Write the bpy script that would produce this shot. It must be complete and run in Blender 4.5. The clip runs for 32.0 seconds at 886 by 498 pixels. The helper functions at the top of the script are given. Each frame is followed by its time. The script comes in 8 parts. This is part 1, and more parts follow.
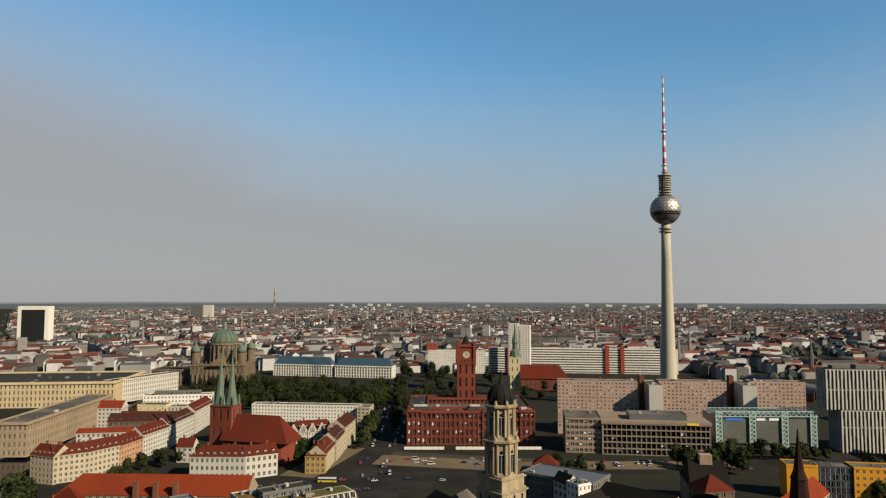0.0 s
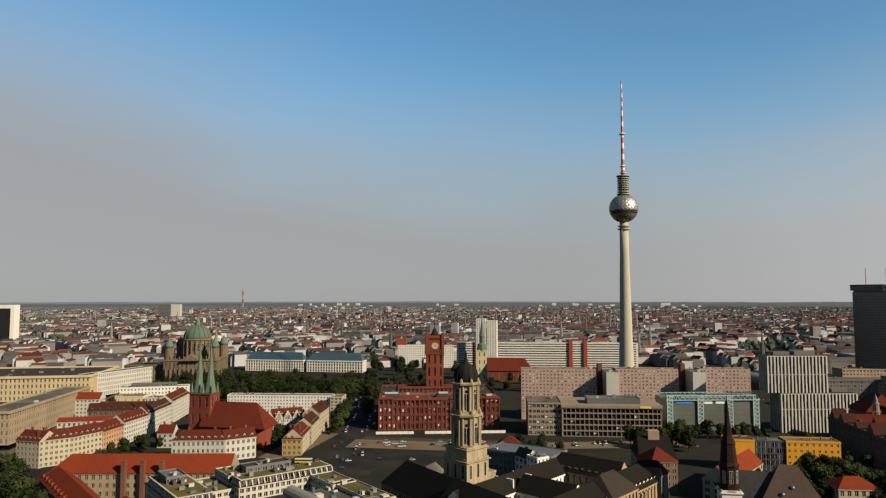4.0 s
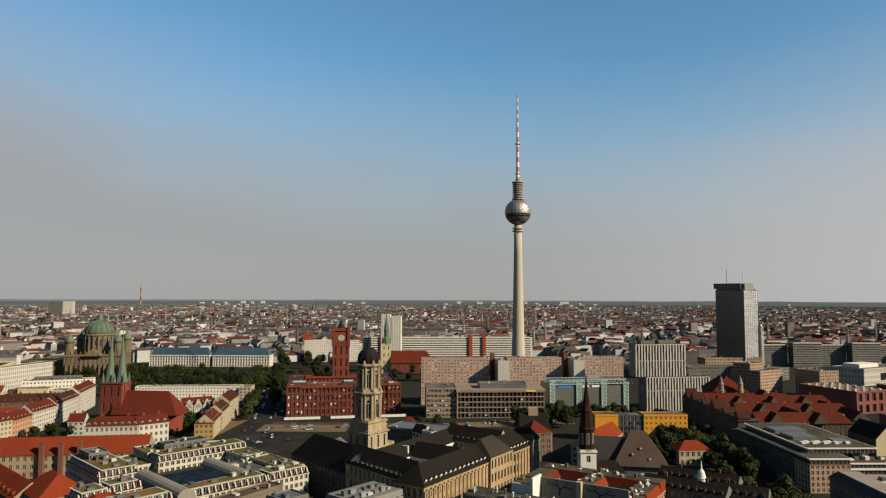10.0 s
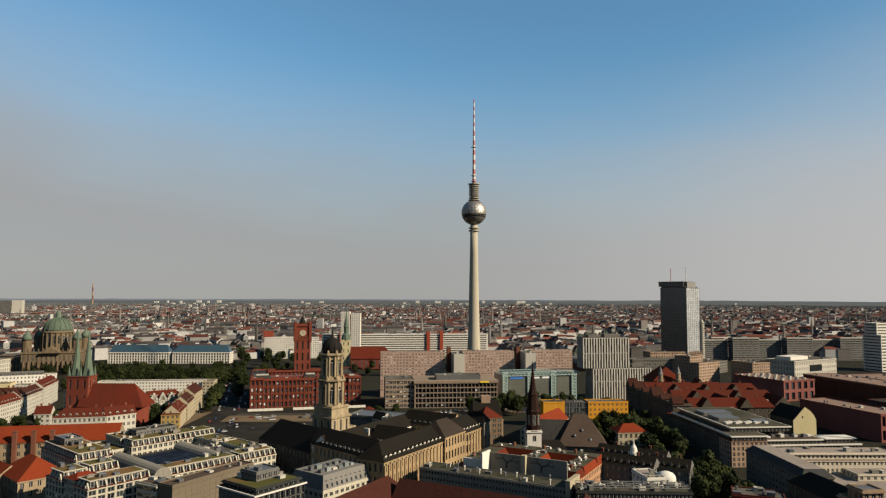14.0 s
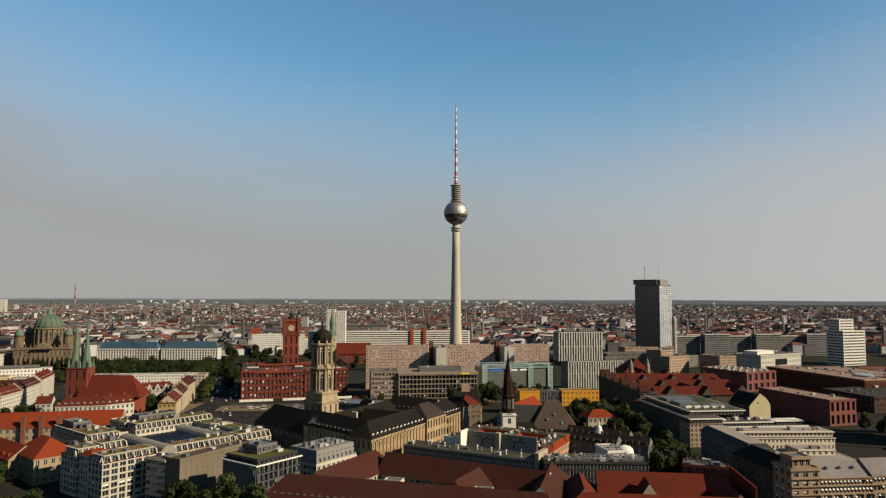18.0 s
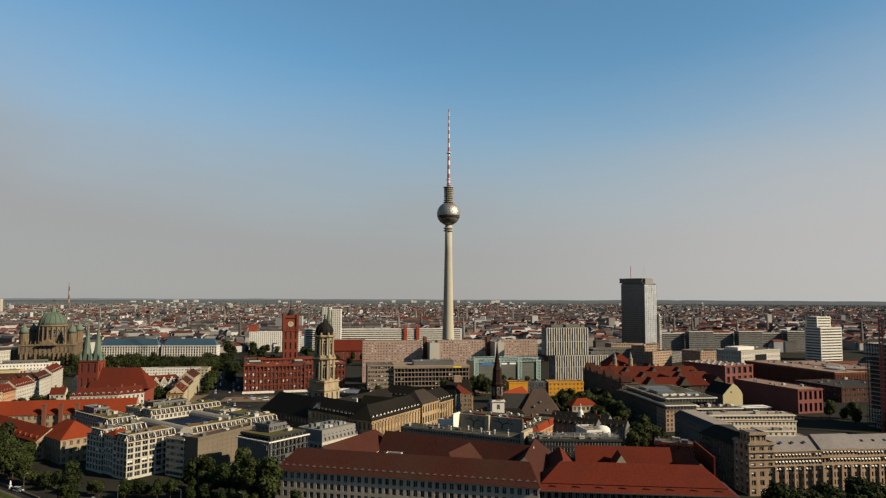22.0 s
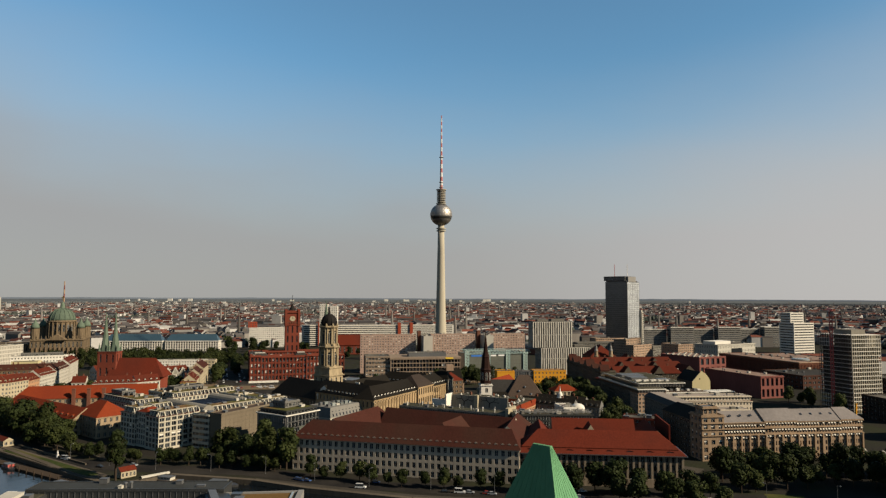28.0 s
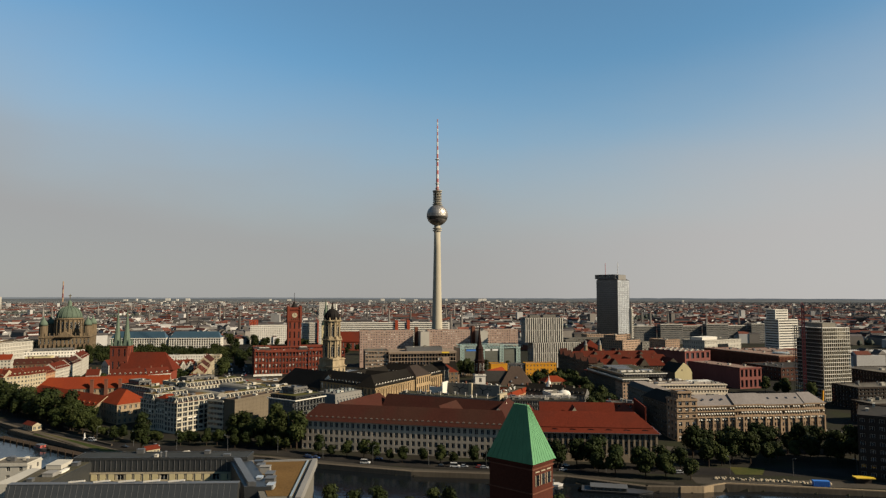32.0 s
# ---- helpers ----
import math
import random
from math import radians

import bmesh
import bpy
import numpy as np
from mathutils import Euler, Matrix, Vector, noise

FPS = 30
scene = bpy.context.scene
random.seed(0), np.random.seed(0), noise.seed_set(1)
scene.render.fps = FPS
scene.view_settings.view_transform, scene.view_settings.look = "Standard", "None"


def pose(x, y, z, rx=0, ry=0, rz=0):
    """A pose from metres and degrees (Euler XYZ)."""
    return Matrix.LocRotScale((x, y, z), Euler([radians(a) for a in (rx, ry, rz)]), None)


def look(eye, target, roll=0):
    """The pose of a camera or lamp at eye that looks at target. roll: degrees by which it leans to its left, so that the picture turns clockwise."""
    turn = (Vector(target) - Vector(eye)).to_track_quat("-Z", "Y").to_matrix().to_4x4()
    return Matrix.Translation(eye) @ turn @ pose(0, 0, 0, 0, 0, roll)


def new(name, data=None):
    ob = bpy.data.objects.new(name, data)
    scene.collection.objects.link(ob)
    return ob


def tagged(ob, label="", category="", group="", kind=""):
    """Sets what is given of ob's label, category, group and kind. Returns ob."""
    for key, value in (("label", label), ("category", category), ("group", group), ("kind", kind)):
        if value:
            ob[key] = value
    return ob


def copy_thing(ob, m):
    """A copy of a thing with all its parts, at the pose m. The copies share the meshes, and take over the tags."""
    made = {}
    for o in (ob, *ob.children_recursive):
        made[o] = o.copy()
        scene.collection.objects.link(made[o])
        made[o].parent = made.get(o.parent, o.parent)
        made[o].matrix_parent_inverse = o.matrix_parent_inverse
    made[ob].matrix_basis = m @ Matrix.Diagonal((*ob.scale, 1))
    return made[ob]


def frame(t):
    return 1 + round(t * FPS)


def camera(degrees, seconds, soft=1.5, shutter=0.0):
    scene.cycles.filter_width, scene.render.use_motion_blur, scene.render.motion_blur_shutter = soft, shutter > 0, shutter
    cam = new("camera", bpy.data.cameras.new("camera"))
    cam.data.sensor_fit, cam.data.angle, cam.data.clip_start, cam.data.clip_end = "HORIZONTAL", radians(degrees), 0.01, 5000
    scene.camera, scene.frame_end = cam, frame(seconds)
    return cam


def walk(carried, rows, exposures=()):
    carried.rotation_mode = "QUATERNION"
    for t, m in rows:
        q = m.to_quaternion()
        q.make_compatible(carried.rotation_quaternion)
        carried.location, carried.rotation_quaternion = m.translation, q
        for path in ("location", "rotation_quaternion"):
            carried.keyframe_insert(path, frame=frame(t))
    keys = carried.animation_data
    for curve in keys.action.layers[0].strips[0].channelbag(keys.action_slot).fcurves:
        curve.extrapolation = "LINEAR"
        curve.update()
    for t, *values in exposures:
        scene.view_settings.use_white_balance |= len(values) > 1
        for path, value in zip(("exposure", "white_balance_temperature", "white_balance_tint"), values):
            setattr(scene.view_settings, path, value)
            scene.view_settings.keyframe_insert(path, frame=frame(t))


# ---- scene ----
cam = camera(66.0, 32.0, soft=1.3)

PATH = [
    (0, (-43.108, -777.284, 122.683), (-43.624, -775.356, 122.822), 0.1),
    (1, (-39.546, -786.165, 120.154), (-40.062, -784.238, 120.292), 0.1),
    (2, (-38.121, -791.936, 117.546), (-38.621, -790.004, 117.686), 0.1),
    (3, (-37.241, -800.777, 117.366), (-37.707, -798.837, 117.505), 0.1),
    (3.5, (-36.338, -803.84, 116.669), (-36.786, -801.895, 116.809), 0.0),
    (5.5, (-33.753, -818.972, 115.284), (-34.123, -817.012, 115.422), 0.1),
    (6, (-32.15, -822.069, 115.075), (-32.504, -820.106, 115.213), 0.1),
    (7, (-30.713, -830.297, 113.757), (-31.018, -828.325, 113.896), 0.2),
    (8, (-28.499, -837.746, 113.059), (-28.754, -835.767, 113.198), 0.2),
    (9, (-26.543, -846.698, 112.529), (-26.747, -844.714, 112.667), 0.2),
    (10, (-24.385, -856.631, 111.884), (-24.547, -854.642, 112.022), 0.2),
    (11, (-23.364, -864.833, 110.685), (-23.488, -862.842, 110.824), 0.2),
    (12, (-22.823, -872.655, 109.955), (-22.914, -870.662, 110.093), 0.2),
    (13, (-22.656, -880.926, 108.68), (-22.72, -878.932, 108.82), 0.3),
    (14, (-22.074, -888.53, 108.208), (-22.115, -886.535, 108.346), 0.2),
    (14.5, (-21.732, -892.481, 106.967), (-21.765, -890.486, 107.108), 0.2),
    (16.5, (-21.149, -910.346, 104.57), (-21.154, -908.351, 104.712), 0.2),
    (17, (-20.392, -914.838, 104.871), (-20.394, -912.843, 105.011), 0.2),
    (18, (-20.649, -923.563, 103.958), (-20.642, -921.567, 104.097), 0.2),
    (19, (-20.967, -932.442, 102.77), (-20.951, -930.447, 102.911), 0.1),
    (20, (-21.137, -941.319, 101.811), (-21.116, -939.324, 101.952), 0.1),
    (21, (-21.742, -949.882, 100.827), (-21.716, -947.887, 100.967), 0.1),
    (22, (-22.053, -958.638, 99.944), (-22.023, -956.643, 100.085), 0.2),
    (23, (-22.606, -967.41, 99.035), (-22.571, -965.416, 99.177), 0.1),
    (24, (-22.908, -976.055, 98.258), (-22.87, -974.061, 98.399), 0.1),
    (25, (-23.036, -984.888, 97.352), (-22.995, -982.893, 97.493), 0.1),
    (25.5, (-23.37, -989.338, 96.958), (-23.326, -987.343, 97.1), 0.1),
    (27.5, (-23.792, -1006.691, 95.743), (-23.741, -1004.697, 95.883), 0.2),
    (28, (-24.422, -1010.627, 95.584), (-24.368, -1008.632, 95.724), 0.2),
    (29, (-24.476, -1019.429, 94.556), (-24.419, -1017.435, 94.696), 0.2),
    (30, (-24.764, -1028.657, 93.62), (-24.703, -1026.663, 93.761), 0.1),
    (31, (-25.106, -1037.579, 92.718), (-25.043, -1035.585, 92.859), 0.1),
    (32, (-25.696, -1046.163, 91.867), (-25.63, -1044.169, 92.007), 0.1),
]
walk(cam, [(t, look(eye, target, roll)) for t, eye, target, roll in PATH], [(0, 1.30, 6340, 10), (10, 1.30, 6450, 10), (32, 1.30, 6610, 10)])

# ---- sky, sun ----
SUN_AZ, SUN_EL = radians(-21), radians(31)
sun_dir = Vector((math.cos(SUN_AZ) * math.cos(SUN_EL), math.sin(SUN_AZ) * math.cos(SUN_EL), math.sin(SUN_EL)))
world = bpy.data.worlds.new("sky")
scene.world = world
world.use_nodes = True
wn, wl = world.node_tree.nodes, world.node_tree.links
sky = wn.new("ShaderNodeTexSky")
sky.sky_type, sky.sun_disc = "NISHITA", False
sky.sun_elevation, sky.sun_rotation = SUN_EL, radians(90) - SUN_AZ
sky.air_density, sky.dust_density, sky.ozone_density, sky.altitude = 1.0, 0.4, 2.5, 100
# low grey haze that thins out with height
way = wn.new("ShaderNodeTexCoord")
split = wn.new("ShaderNodeSeparateXYZ")
wl.new(way.outputs["Generated"], split.inputs[0])
thin = wn.new("ShaderNodeMapRange")
thin.interpolation_type = "SMOOTHSTEP"
thin.inputs[1].default_value, thin.inputs[2].default_value = 0.005, 0.305
thin.inputs[3].default_value, thin.inputs[4].default_value = 0.95, 0.0
side = wn.new("ShaderNodeMath")
side.operation = "SUBTRACT"
side.inputs[1].default_value = 0.08
wl.new(split.outputs["X"], side.inputs[0])
wide = wn.new("ShaderNodeMath")
wide.operation = "POWER"
wide.inputs[1].default_value = 2.0
wl.new(side.outputs[0], wide.inputs[0])
lower = wn.new("ShaderNodeMath")
lower.operation = "MULTIPLY_ADD"
lower.inputs[1].default_value = -0.20
wl.new(wide.outputs[0], lower.inputs[0])
wl.new(split.outputs["Z"], lower.inputs[2])
# faint drifting veils along the haze's upper edge
flat = wn.new("ShaderNodeVectorMath")
flat.operation = "MULTIPLY"
flat.inputs[1].default_value = (1.0, 1.0, 3.2)
wl.new(way.outputs["Generated"], flat.inputs[0])
veil = wn.new("ShaderNodeTexNoise")
veil.inputs["Scale"].default_value, veil.inputs["Detail"].default_value, veil.inputs["Roughness"].default_value = 3.4, 5.0, 0.45
wl.new(flat.outputs[0], veil.inputs["Vector"])
drift = wn.new("ShaderNodeMath")
drift.operation = "MULTIPLY_ADD"
drift.inputs[1].default_value = -0.08
wl.new(veil.outputs[0], drift.inputs[0])
wl.new(lower.outputs[0], drift.inputs[2])
wl.new(drift.outputs[0], thin.inputs[0])
haze = wn.new("ShaderNodeMix")
haze.data_type = "RGBA"
glow2 = wn.new("ShaderNodeMapRange")
glow2.interpolation_type = "SMOOTHSTEP"
glow2.inputs[1].default_value, glow2.inputs[2].default_value = -0.1, 0.65
glow2.inputs[3].default_value, glow2.inputs[4].default_value = 1.08, 1.50
wl.new(split.outputs["X"], glow2.inputs[0])
tone = wn.new("ShaderNodeVectorMath")
tone.operation = "SCALE"
tone.inputs[0].default_value = (2.50, 2.42, 2.40)
wl.new(glow2.outputs[0], tone.inputs["Scale"])
wl.new(tone.outputs[0], haze.inputs["B"])
wl.new(thin.outputs[0], haze.inputs["Factor"])
blue = wn.new("ShaderNodeVectorMath")
blue.operation = "MULTIPLY"
blue.inputs[1].default_value = (0.645, 0.912, 0.900)
wl.new(sky.outputs["Color"], blue.inputs[0])
sunward = wn.new("ShaderNodeVectorMath")
sunward.operation = "SCALE"
wl.new(blue.outputs[0], sunward.inputs[0])
even = wn.new("ShaderNodeMapRange")
even.interpolation_type = "SMOOTHSTEP"
even.inputs[1].default_value, even.inputs[2].default_value = -0.5, 0.6
even.inputs[3].default_value, even.inputs[4].default_value = 1.24, 1.07
wl.new(split.outputs["X"], even.inputs[0])
wl.new(even.outputs[0], sunward.inputs["Scale"])
wl.new(sunward.outputs[0], haze.inputs["A"])
wl.new(haze.outputs["Result"], wn["Background"].inputs["Color"])
wn["Background"].inputs["Strength"].default_value = 0.054
sun = new("sun", bpy.data.lights.new("sun", "SUN"))
sun.data.energy, sun.data.angle, sun.data.color = 4.72, radians(0.6), (1.0, 0.86, 0.665)
sun.matrix_world = look(sun_dir * 500, (0, 0, 0))

# ---- materials ----
M = {}


def mat(name, rgb, rough=0.85, vary=0.22, scale=0.35, bump=0.15, metal=0.0, fine=3.0, spread=0.0, streak=False, tint=None):
    """A surface with broad stains, fine grain, piece to piece change and slight relief."""
    m = bpy.data.materials.new(name)
    deep = 0.41 if any(k in name for k in ("roof", "tile", "slate", "zinc", "ground", "paving", "sand", "asphalt")) and name != "sandstone" else 0.53
    rgb, tint = tuple(c * deep for c in rgb), tint and tuple(c * deep for c in tint)
    m.use_nodes = True
    n, l = m.node_tree.nodes, m.node_tree.links
    b = n["Principled BSDF"]
    b.inputs["Roughness"].default_value, b.inputs["Metallic"].default_value = rough, metal
    b.inputs["Specular IOR Level"].default_value = 0.03 if rough > 0.55 else 0.5
    geo = n.new("ShaderNodeNewGeometry")
    big, small = n.new("ShaderNodeTexNoise"), n.new("ShaderNodeTexNoise")
    src = geo.outputs["Position"]
    if streak:
        sq = n.new("ShaderNodeVectorMath")
        sq.operation = "MULTIPLY"
        sq.inputs[1].default_value = (1, 1, 0.18)
        l.new(src, sq.inputs[0])
        src = sq.outputs[0]
    for tex, s, det in ((big, scale * 0.12, 3), (small, fine * 0.25, 4)):
        tex.inputs["Scale"].default_value, tex.inputs["Detail"].default_value = s, det
        l.new(src, tex.inputs["Vector"])
    mix = n.new("ShaderNodeMath")
    mix.operation = "ADD"
    l.new(big.outputs[0], mix.inputs[0])
    l.new(small.outputs[0], mix.inputs[1])
    ramp = n.new("ShaderNodeMapRange")
    ramp.inputs[1].default_value, ramp.inputs[2].default_value = 0.6, 1.4
    ramp.inputs[3].default_value, ramp.inputs[4].default_value = 1 - vary, 1 + vary
    l.new(mix.outputs[0], ramp.inputs[0])
    val = ramp.outputs[0]
    if spread:
        info, isl = n.new("ShaderNodeObjectInfo"), n.new("ShaderNodeMapRange")
        pick = info.outputs["Random"] if spread > 0 else geo.outputs["Random Per Island"]
        isl.inputs[3].default_value, isl.inputs[4].default_value = 1 - abs(spread), 1 + abs(spread)
        l.new(pick, isl.inputs[0])
        mul = n.new("ShaderNodeMath")
        mul.operation = "MULTIPLY"
        l.new(val, mul.inputs[0])
        l.new(isl.outputs[0], mul.inputs[1])
        val = mul.outputs[0]
    col = n.new("ShaderNodeVectorMath")
    col.operation = "SCALE"
    col.inputs[0].default_value = rgb
    if tint:
        mx = n.new("ShaderNodeMix")
        mx.data_type = "RGBA"
        mx.inputs["A"].default_value, mx.inputs["B"].default_value = (*rgb, 1), (*tint, 1)
        tr = n.new("ShaderNodeMapRange")
        tr.inputs[1].default_value, tr.inputs[2].default_value = 0.42, 0.62
        l.new(big.outputs[0], tr.inputs[0])
        l.new(tr.outputs[0], mx.inputs["Factor"])
        l.new(mx.outputs["Result"], col.inputs[0])
    l.new(val, col.inputs["Scale"])
    l.new(col.outputs[0], b.inputs["Base Color"])
    if bump:
        bp = n.new("ShaderNodeBump")
        bp.inputs["Strength"].default_value, bp.inputs["Distance"].default_value = bump, 0.3
        l.new(small.outputs[0], bp.inputs["Height"])
        l.new(bp.outputs[0], b.inputs["Normal"])
    M[name] = m
    return m


mat("concrete", (0.230, 0.211, 0.173), streak=True)
mat("tower_concrete", (0.440, 0.395, 0.300), rough=0.8, vary=0.1, streak=True)
mat("steel", (0.40, 0.37, 0.33), rough=0.5, metal=0.85, vary=0.15, bump=0.05, spread=0.1)
mat("dark_steel", (0.12, 0.12, 0.12), rough=0.4, metal=0.6)
mat("mast_red", (0.38, 0.060, 0.045), rough=0.5, vary=0.1)
mat("mast_white", (0.62, 0.59, 0.54), rough=0.5, vary=0.08)
mat("white_render", (0.470, 0.440, 0.370), vary=0.1, streak=True)
mat("cream_render", (0.400, 0.340, 0.230), vary=0.14, streak=True)
mat("yellow_render", (0.358, 0.243, 0.090), vary=0.12, streak=True)
mat("orange_render", (0.620, 0.285, 0.030), vary=0.1, streak=True)
mat("grey_render", (0.145, 0.140, 0.127), vary=0.15, streak=True)
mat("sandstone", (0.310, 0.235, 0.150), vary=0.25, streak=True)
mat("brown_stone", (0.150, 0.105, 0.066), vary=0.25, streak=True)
mat("tan_stone", (0.360, 0.250, 0.172), vary=0.25, streak=True)
mat("tower_stone", (0.385, 0.305, 0.190), vary=0.45, scale=1.6, streak=True, tint=(0.240, 0.185, 0.112))
mat("wall_stone", (0.150, 0.122, 0.085), vary=0.3, fine=6)
mat("white_panel", (0.700, 0.660, 0.570), vary=0.1, streak=True)
mat("stair_red", (0.300, 0.060, 0.030), vary=0.15)
mat("dark_zinc", (0.058, 0.060, 0.056), rough=0.6, vary=0.25)
mat("office_stone", (0.470, 0.430, 0.335), vary=0.12, streak=True)
mat("cathedral_stone", (0.200, 0.148, 0.090), vary=0.45, scale=1.2, streak=True, tint=(0.118, 0.088, 0.056))
# also the wall colour for building sides that stand in shade
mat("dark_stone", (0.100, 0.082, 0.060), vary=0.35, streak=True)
# far walls and roofs: contrast lowered in the colours to stand for haze
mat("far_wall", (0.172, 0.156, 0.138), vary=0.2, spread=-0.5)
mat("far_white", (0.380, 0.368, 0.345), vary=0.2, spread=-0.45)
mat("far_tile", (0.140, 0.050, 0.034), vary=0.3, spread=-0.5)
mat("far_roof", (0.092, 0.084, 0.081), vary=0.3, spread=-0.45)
mat("pale_stone", (0.360, 0.300, 0.210), vary=0.2, streak=True)
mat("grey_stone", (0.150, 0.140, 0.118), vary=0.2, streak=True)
mat("red_brick", (0.180, 0.047, 0.029), vary=0.25, fine=6)
mat("dark_museum_brick", (0.085, 0.028, 0.018), vary=0.3, fine=6)
mat("brown_brick", (0.166, 0.070, 0.045), vary=0.25, fine=6)
mat("pink_panel", (0.215, 0.082, 0.068), vary=0.2, streak=True)
mat("slab_panel", (0.400, 0.285, 0.225), vary=0.12)
mat("red_tile", (0.165, 0.031, 0.016), vary=0.3, fine=5, tint=(0.118, 0.026, 0.015), streak=True)
mat("old_tile", (0.140, 0.028, 0.015), vary=0.36, fine=5, tint=(0.100, 0.024, 0.014), streak=True)
mat("bright_tile", (0.270, 0.048, 0.017), vary=0.25, fine=5, tint=(0.205, 0.036, 0.015), streak=True)
mat("dull_tile", (0.078, 0.027, 0.019), vary=0.35, fine=5, streak=True, tint=(0.060, 0.026, 0.018))
mat("slate", (0.0200, 0.0172, 0.0130), rough=0.7, vary=0.3, fine=5)
mat("brown_roof", (0.109, 0.077, 0.058), vary=0.3, fine=4)
mat("worn_roof", (0.058, 0.044, 0.036), vary=0.3, fine=4)
mat("zinc", (0.150, 0.150, 0.145), rough=0.5, vary=0.2, metal=0.2)
mat("flat_roof", (0.128, 0.115, 0.096), vary=0.35, tint=(0.179, 0.160, 0.128))
mat("dark_flat_roof", (0.058, 0.054, 0.048), vary=0.35)
mat("green_roof", (0.128, 0.122, 0.038), vary=0.4, tint=(0.192, 0.109, 0.045), fine=6)
mat("verdigris", (0.108, 0.142, 0.102), rough=0.65, vary=0.3, streak=True)
mat("copper_green", (0.115, 0.270, 0.135), rough=0.75, vary=0.15, streak=True)
mat("dark_copper", (0.020, 0.018, 0.016), rough=0.75, vary=0.3)
mat("rust_copper", (0.026, 0.013, 0.010), rough=0.6, vary=0.35)
mat("blue_glass_roof", (0.046, 0.088, 0.116), rough=0.3, vary=0.2)
mat("glass", (0.02, 0.024, 0.028), rough=0.08, vary=0.3, bump=0, spread=0.6)
mat("glass_many", (0.03, 0.034, 0.038), rough=0.1, vary=0.3, bump=0, spread=-1)
mat("frosted", (0.224, 0.243, 0.230), rough=0.2, vary=0.2, bump=0, spread=0.3)
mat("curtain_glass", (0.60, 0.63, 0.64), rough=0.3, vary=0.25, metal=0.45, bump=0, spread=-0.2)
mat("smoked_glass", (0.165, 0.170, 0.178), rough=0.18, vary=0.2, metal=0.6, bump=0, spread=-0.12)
mat("fin_stone", (0.520, 0.490, 0.420), vary=0.08, streak=True)
mat("tower_glass", (0.030, 0.028, 0.026), rough=0.3, vary=0.3, bump=0)
mat("grey_roof", (0.270, 0.240, 0.220), vary=0.2, streak=True)
mat("river_stone", (0.440, 0.375, 0.285), vary=0.2, streak=True)
mat("ochre_stone", (0.335, 0.238, 0.132), vary=0.32, streak=True)
mat("arcade_stone", (0.270, 0.205, 0.150), vary=0.2, streak=True)
mat("light_metal", (0.235, 0.225, 0.205), rough=0.6, vary=0.15, streak=True)
mat("palace_yellow", (0.500, 0.395, 0.225), vary=0.15, streak=True)
mat("sedum", (0.135, 0.078, 0.028), vary=0.45, fine=6)
mat("orange_stucco", (0.420, 0.235, 0.130), vary=0.2, streak=True)
mat("brown_facade", (0.340, 0.240, 0.155), vary=0.28, streak=True)
mat("hall_stone", (0.250, 0.200, 0.142), vary=0.35, streak=True)
mat("mall_deck", (0.250, 0.170, 0.130), vary=0.25)
mat("gable_yellow", (0.560, 0.480, 0.270), vary=0.08, streak=True)
mat("pale_deck", (0.290, 0.245, 0.205), vary=0.2)
mat("mall_glass", (0.125, 0.130, 0.105), rough=0.3, vary=0.3, bump=0, spread=-0.3)
# grey-blue with distance haze mixed into the colour: outer land, outer woods, hills
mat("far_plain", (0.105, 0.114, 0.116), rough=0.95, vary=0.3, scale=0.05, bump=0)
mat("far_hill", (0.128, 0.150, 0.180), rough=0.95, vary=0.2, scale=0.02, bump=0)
mat("avenue_panel", (0.185, 0.175, 0.155), vary=0.15, streak=True)
mat("warm_cream", (0.640, 0.555, 0.425), vary=0.14, streak=True)
mat("roof_moss", (0.082, 0.080, 0.052), vary=0.4, tint=(0.105, 0.092, 0.066))
mat("frame_white", (0.52, 0.50, 0.44), rough=0.6, vary=0.1, bump=0)
mat("blind", (0.780, 0.730, 0.620), rough=0.8, vary=0.1, bump=0)
mat("teal_steel", (0.300, 0.410, 0.370), rough=0.5, vary=0.15, bump=0)
mat("seam_metal", (0.050, 0.052, 0.050), rough=0.45, vary=0.2, metal=0.3)
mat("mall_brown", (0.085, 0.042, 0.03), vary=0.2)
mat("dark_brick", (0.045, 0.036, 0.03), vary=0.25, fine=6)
mat("solar_cell", (0.012, 0.016, 0.026), rough=0.56, vary=0.2, bump=0, spread=0.4)
mat("asphalt", (0.032, 0.029, 0.026), rough=0.9, vary=0.35, tint=(0.042, 0.037, 0.031))
mat("paving", (0.075, 0.064, 0.050), rough=0.9, vary=0.3, tint=(0.080, 0.070, 0.055))
mat("sand", (0.200, 0.145, 0.090), rough=0.95, vary=0.3)
mat("grass", (0.045, 0.058, 0.016), rough=0.95, vary=0.4, tint=(0.077, 0.070, 0.022))
mat("leaf", (0.021, 0.029, 0.009), rough=0.6, vary=0.5, bump=0.0, spread=0.25, tint=(0.035, 0.042, 0.013))
# paler and greyer than leaf, so the colour carries some distance haze
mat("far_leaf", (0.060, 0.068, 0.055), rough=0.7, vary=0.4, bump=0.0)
mat("bark", (0.058, 0.042, 0.029), rough=0.95)
mat("water", (0.006, 0.008, 0.010), rough=0.12, vary=0.2, bump=0.25, fine=1.5)
mat("rubber", (0.02, 0.02, 0.02), rough=0.9, bump=0)
mat("gold", (0.70, 0.45, 0.12), rough=0.35, metal=1.0, bump=0)
mat("sign_blue", (0.02, 0.16, 0.55), rough=0.5, bump=0, vary=0.05)
mat("sign_white", (0.75, 0.75, 0.72), rough=0.5, bump=0, vary=0.05)
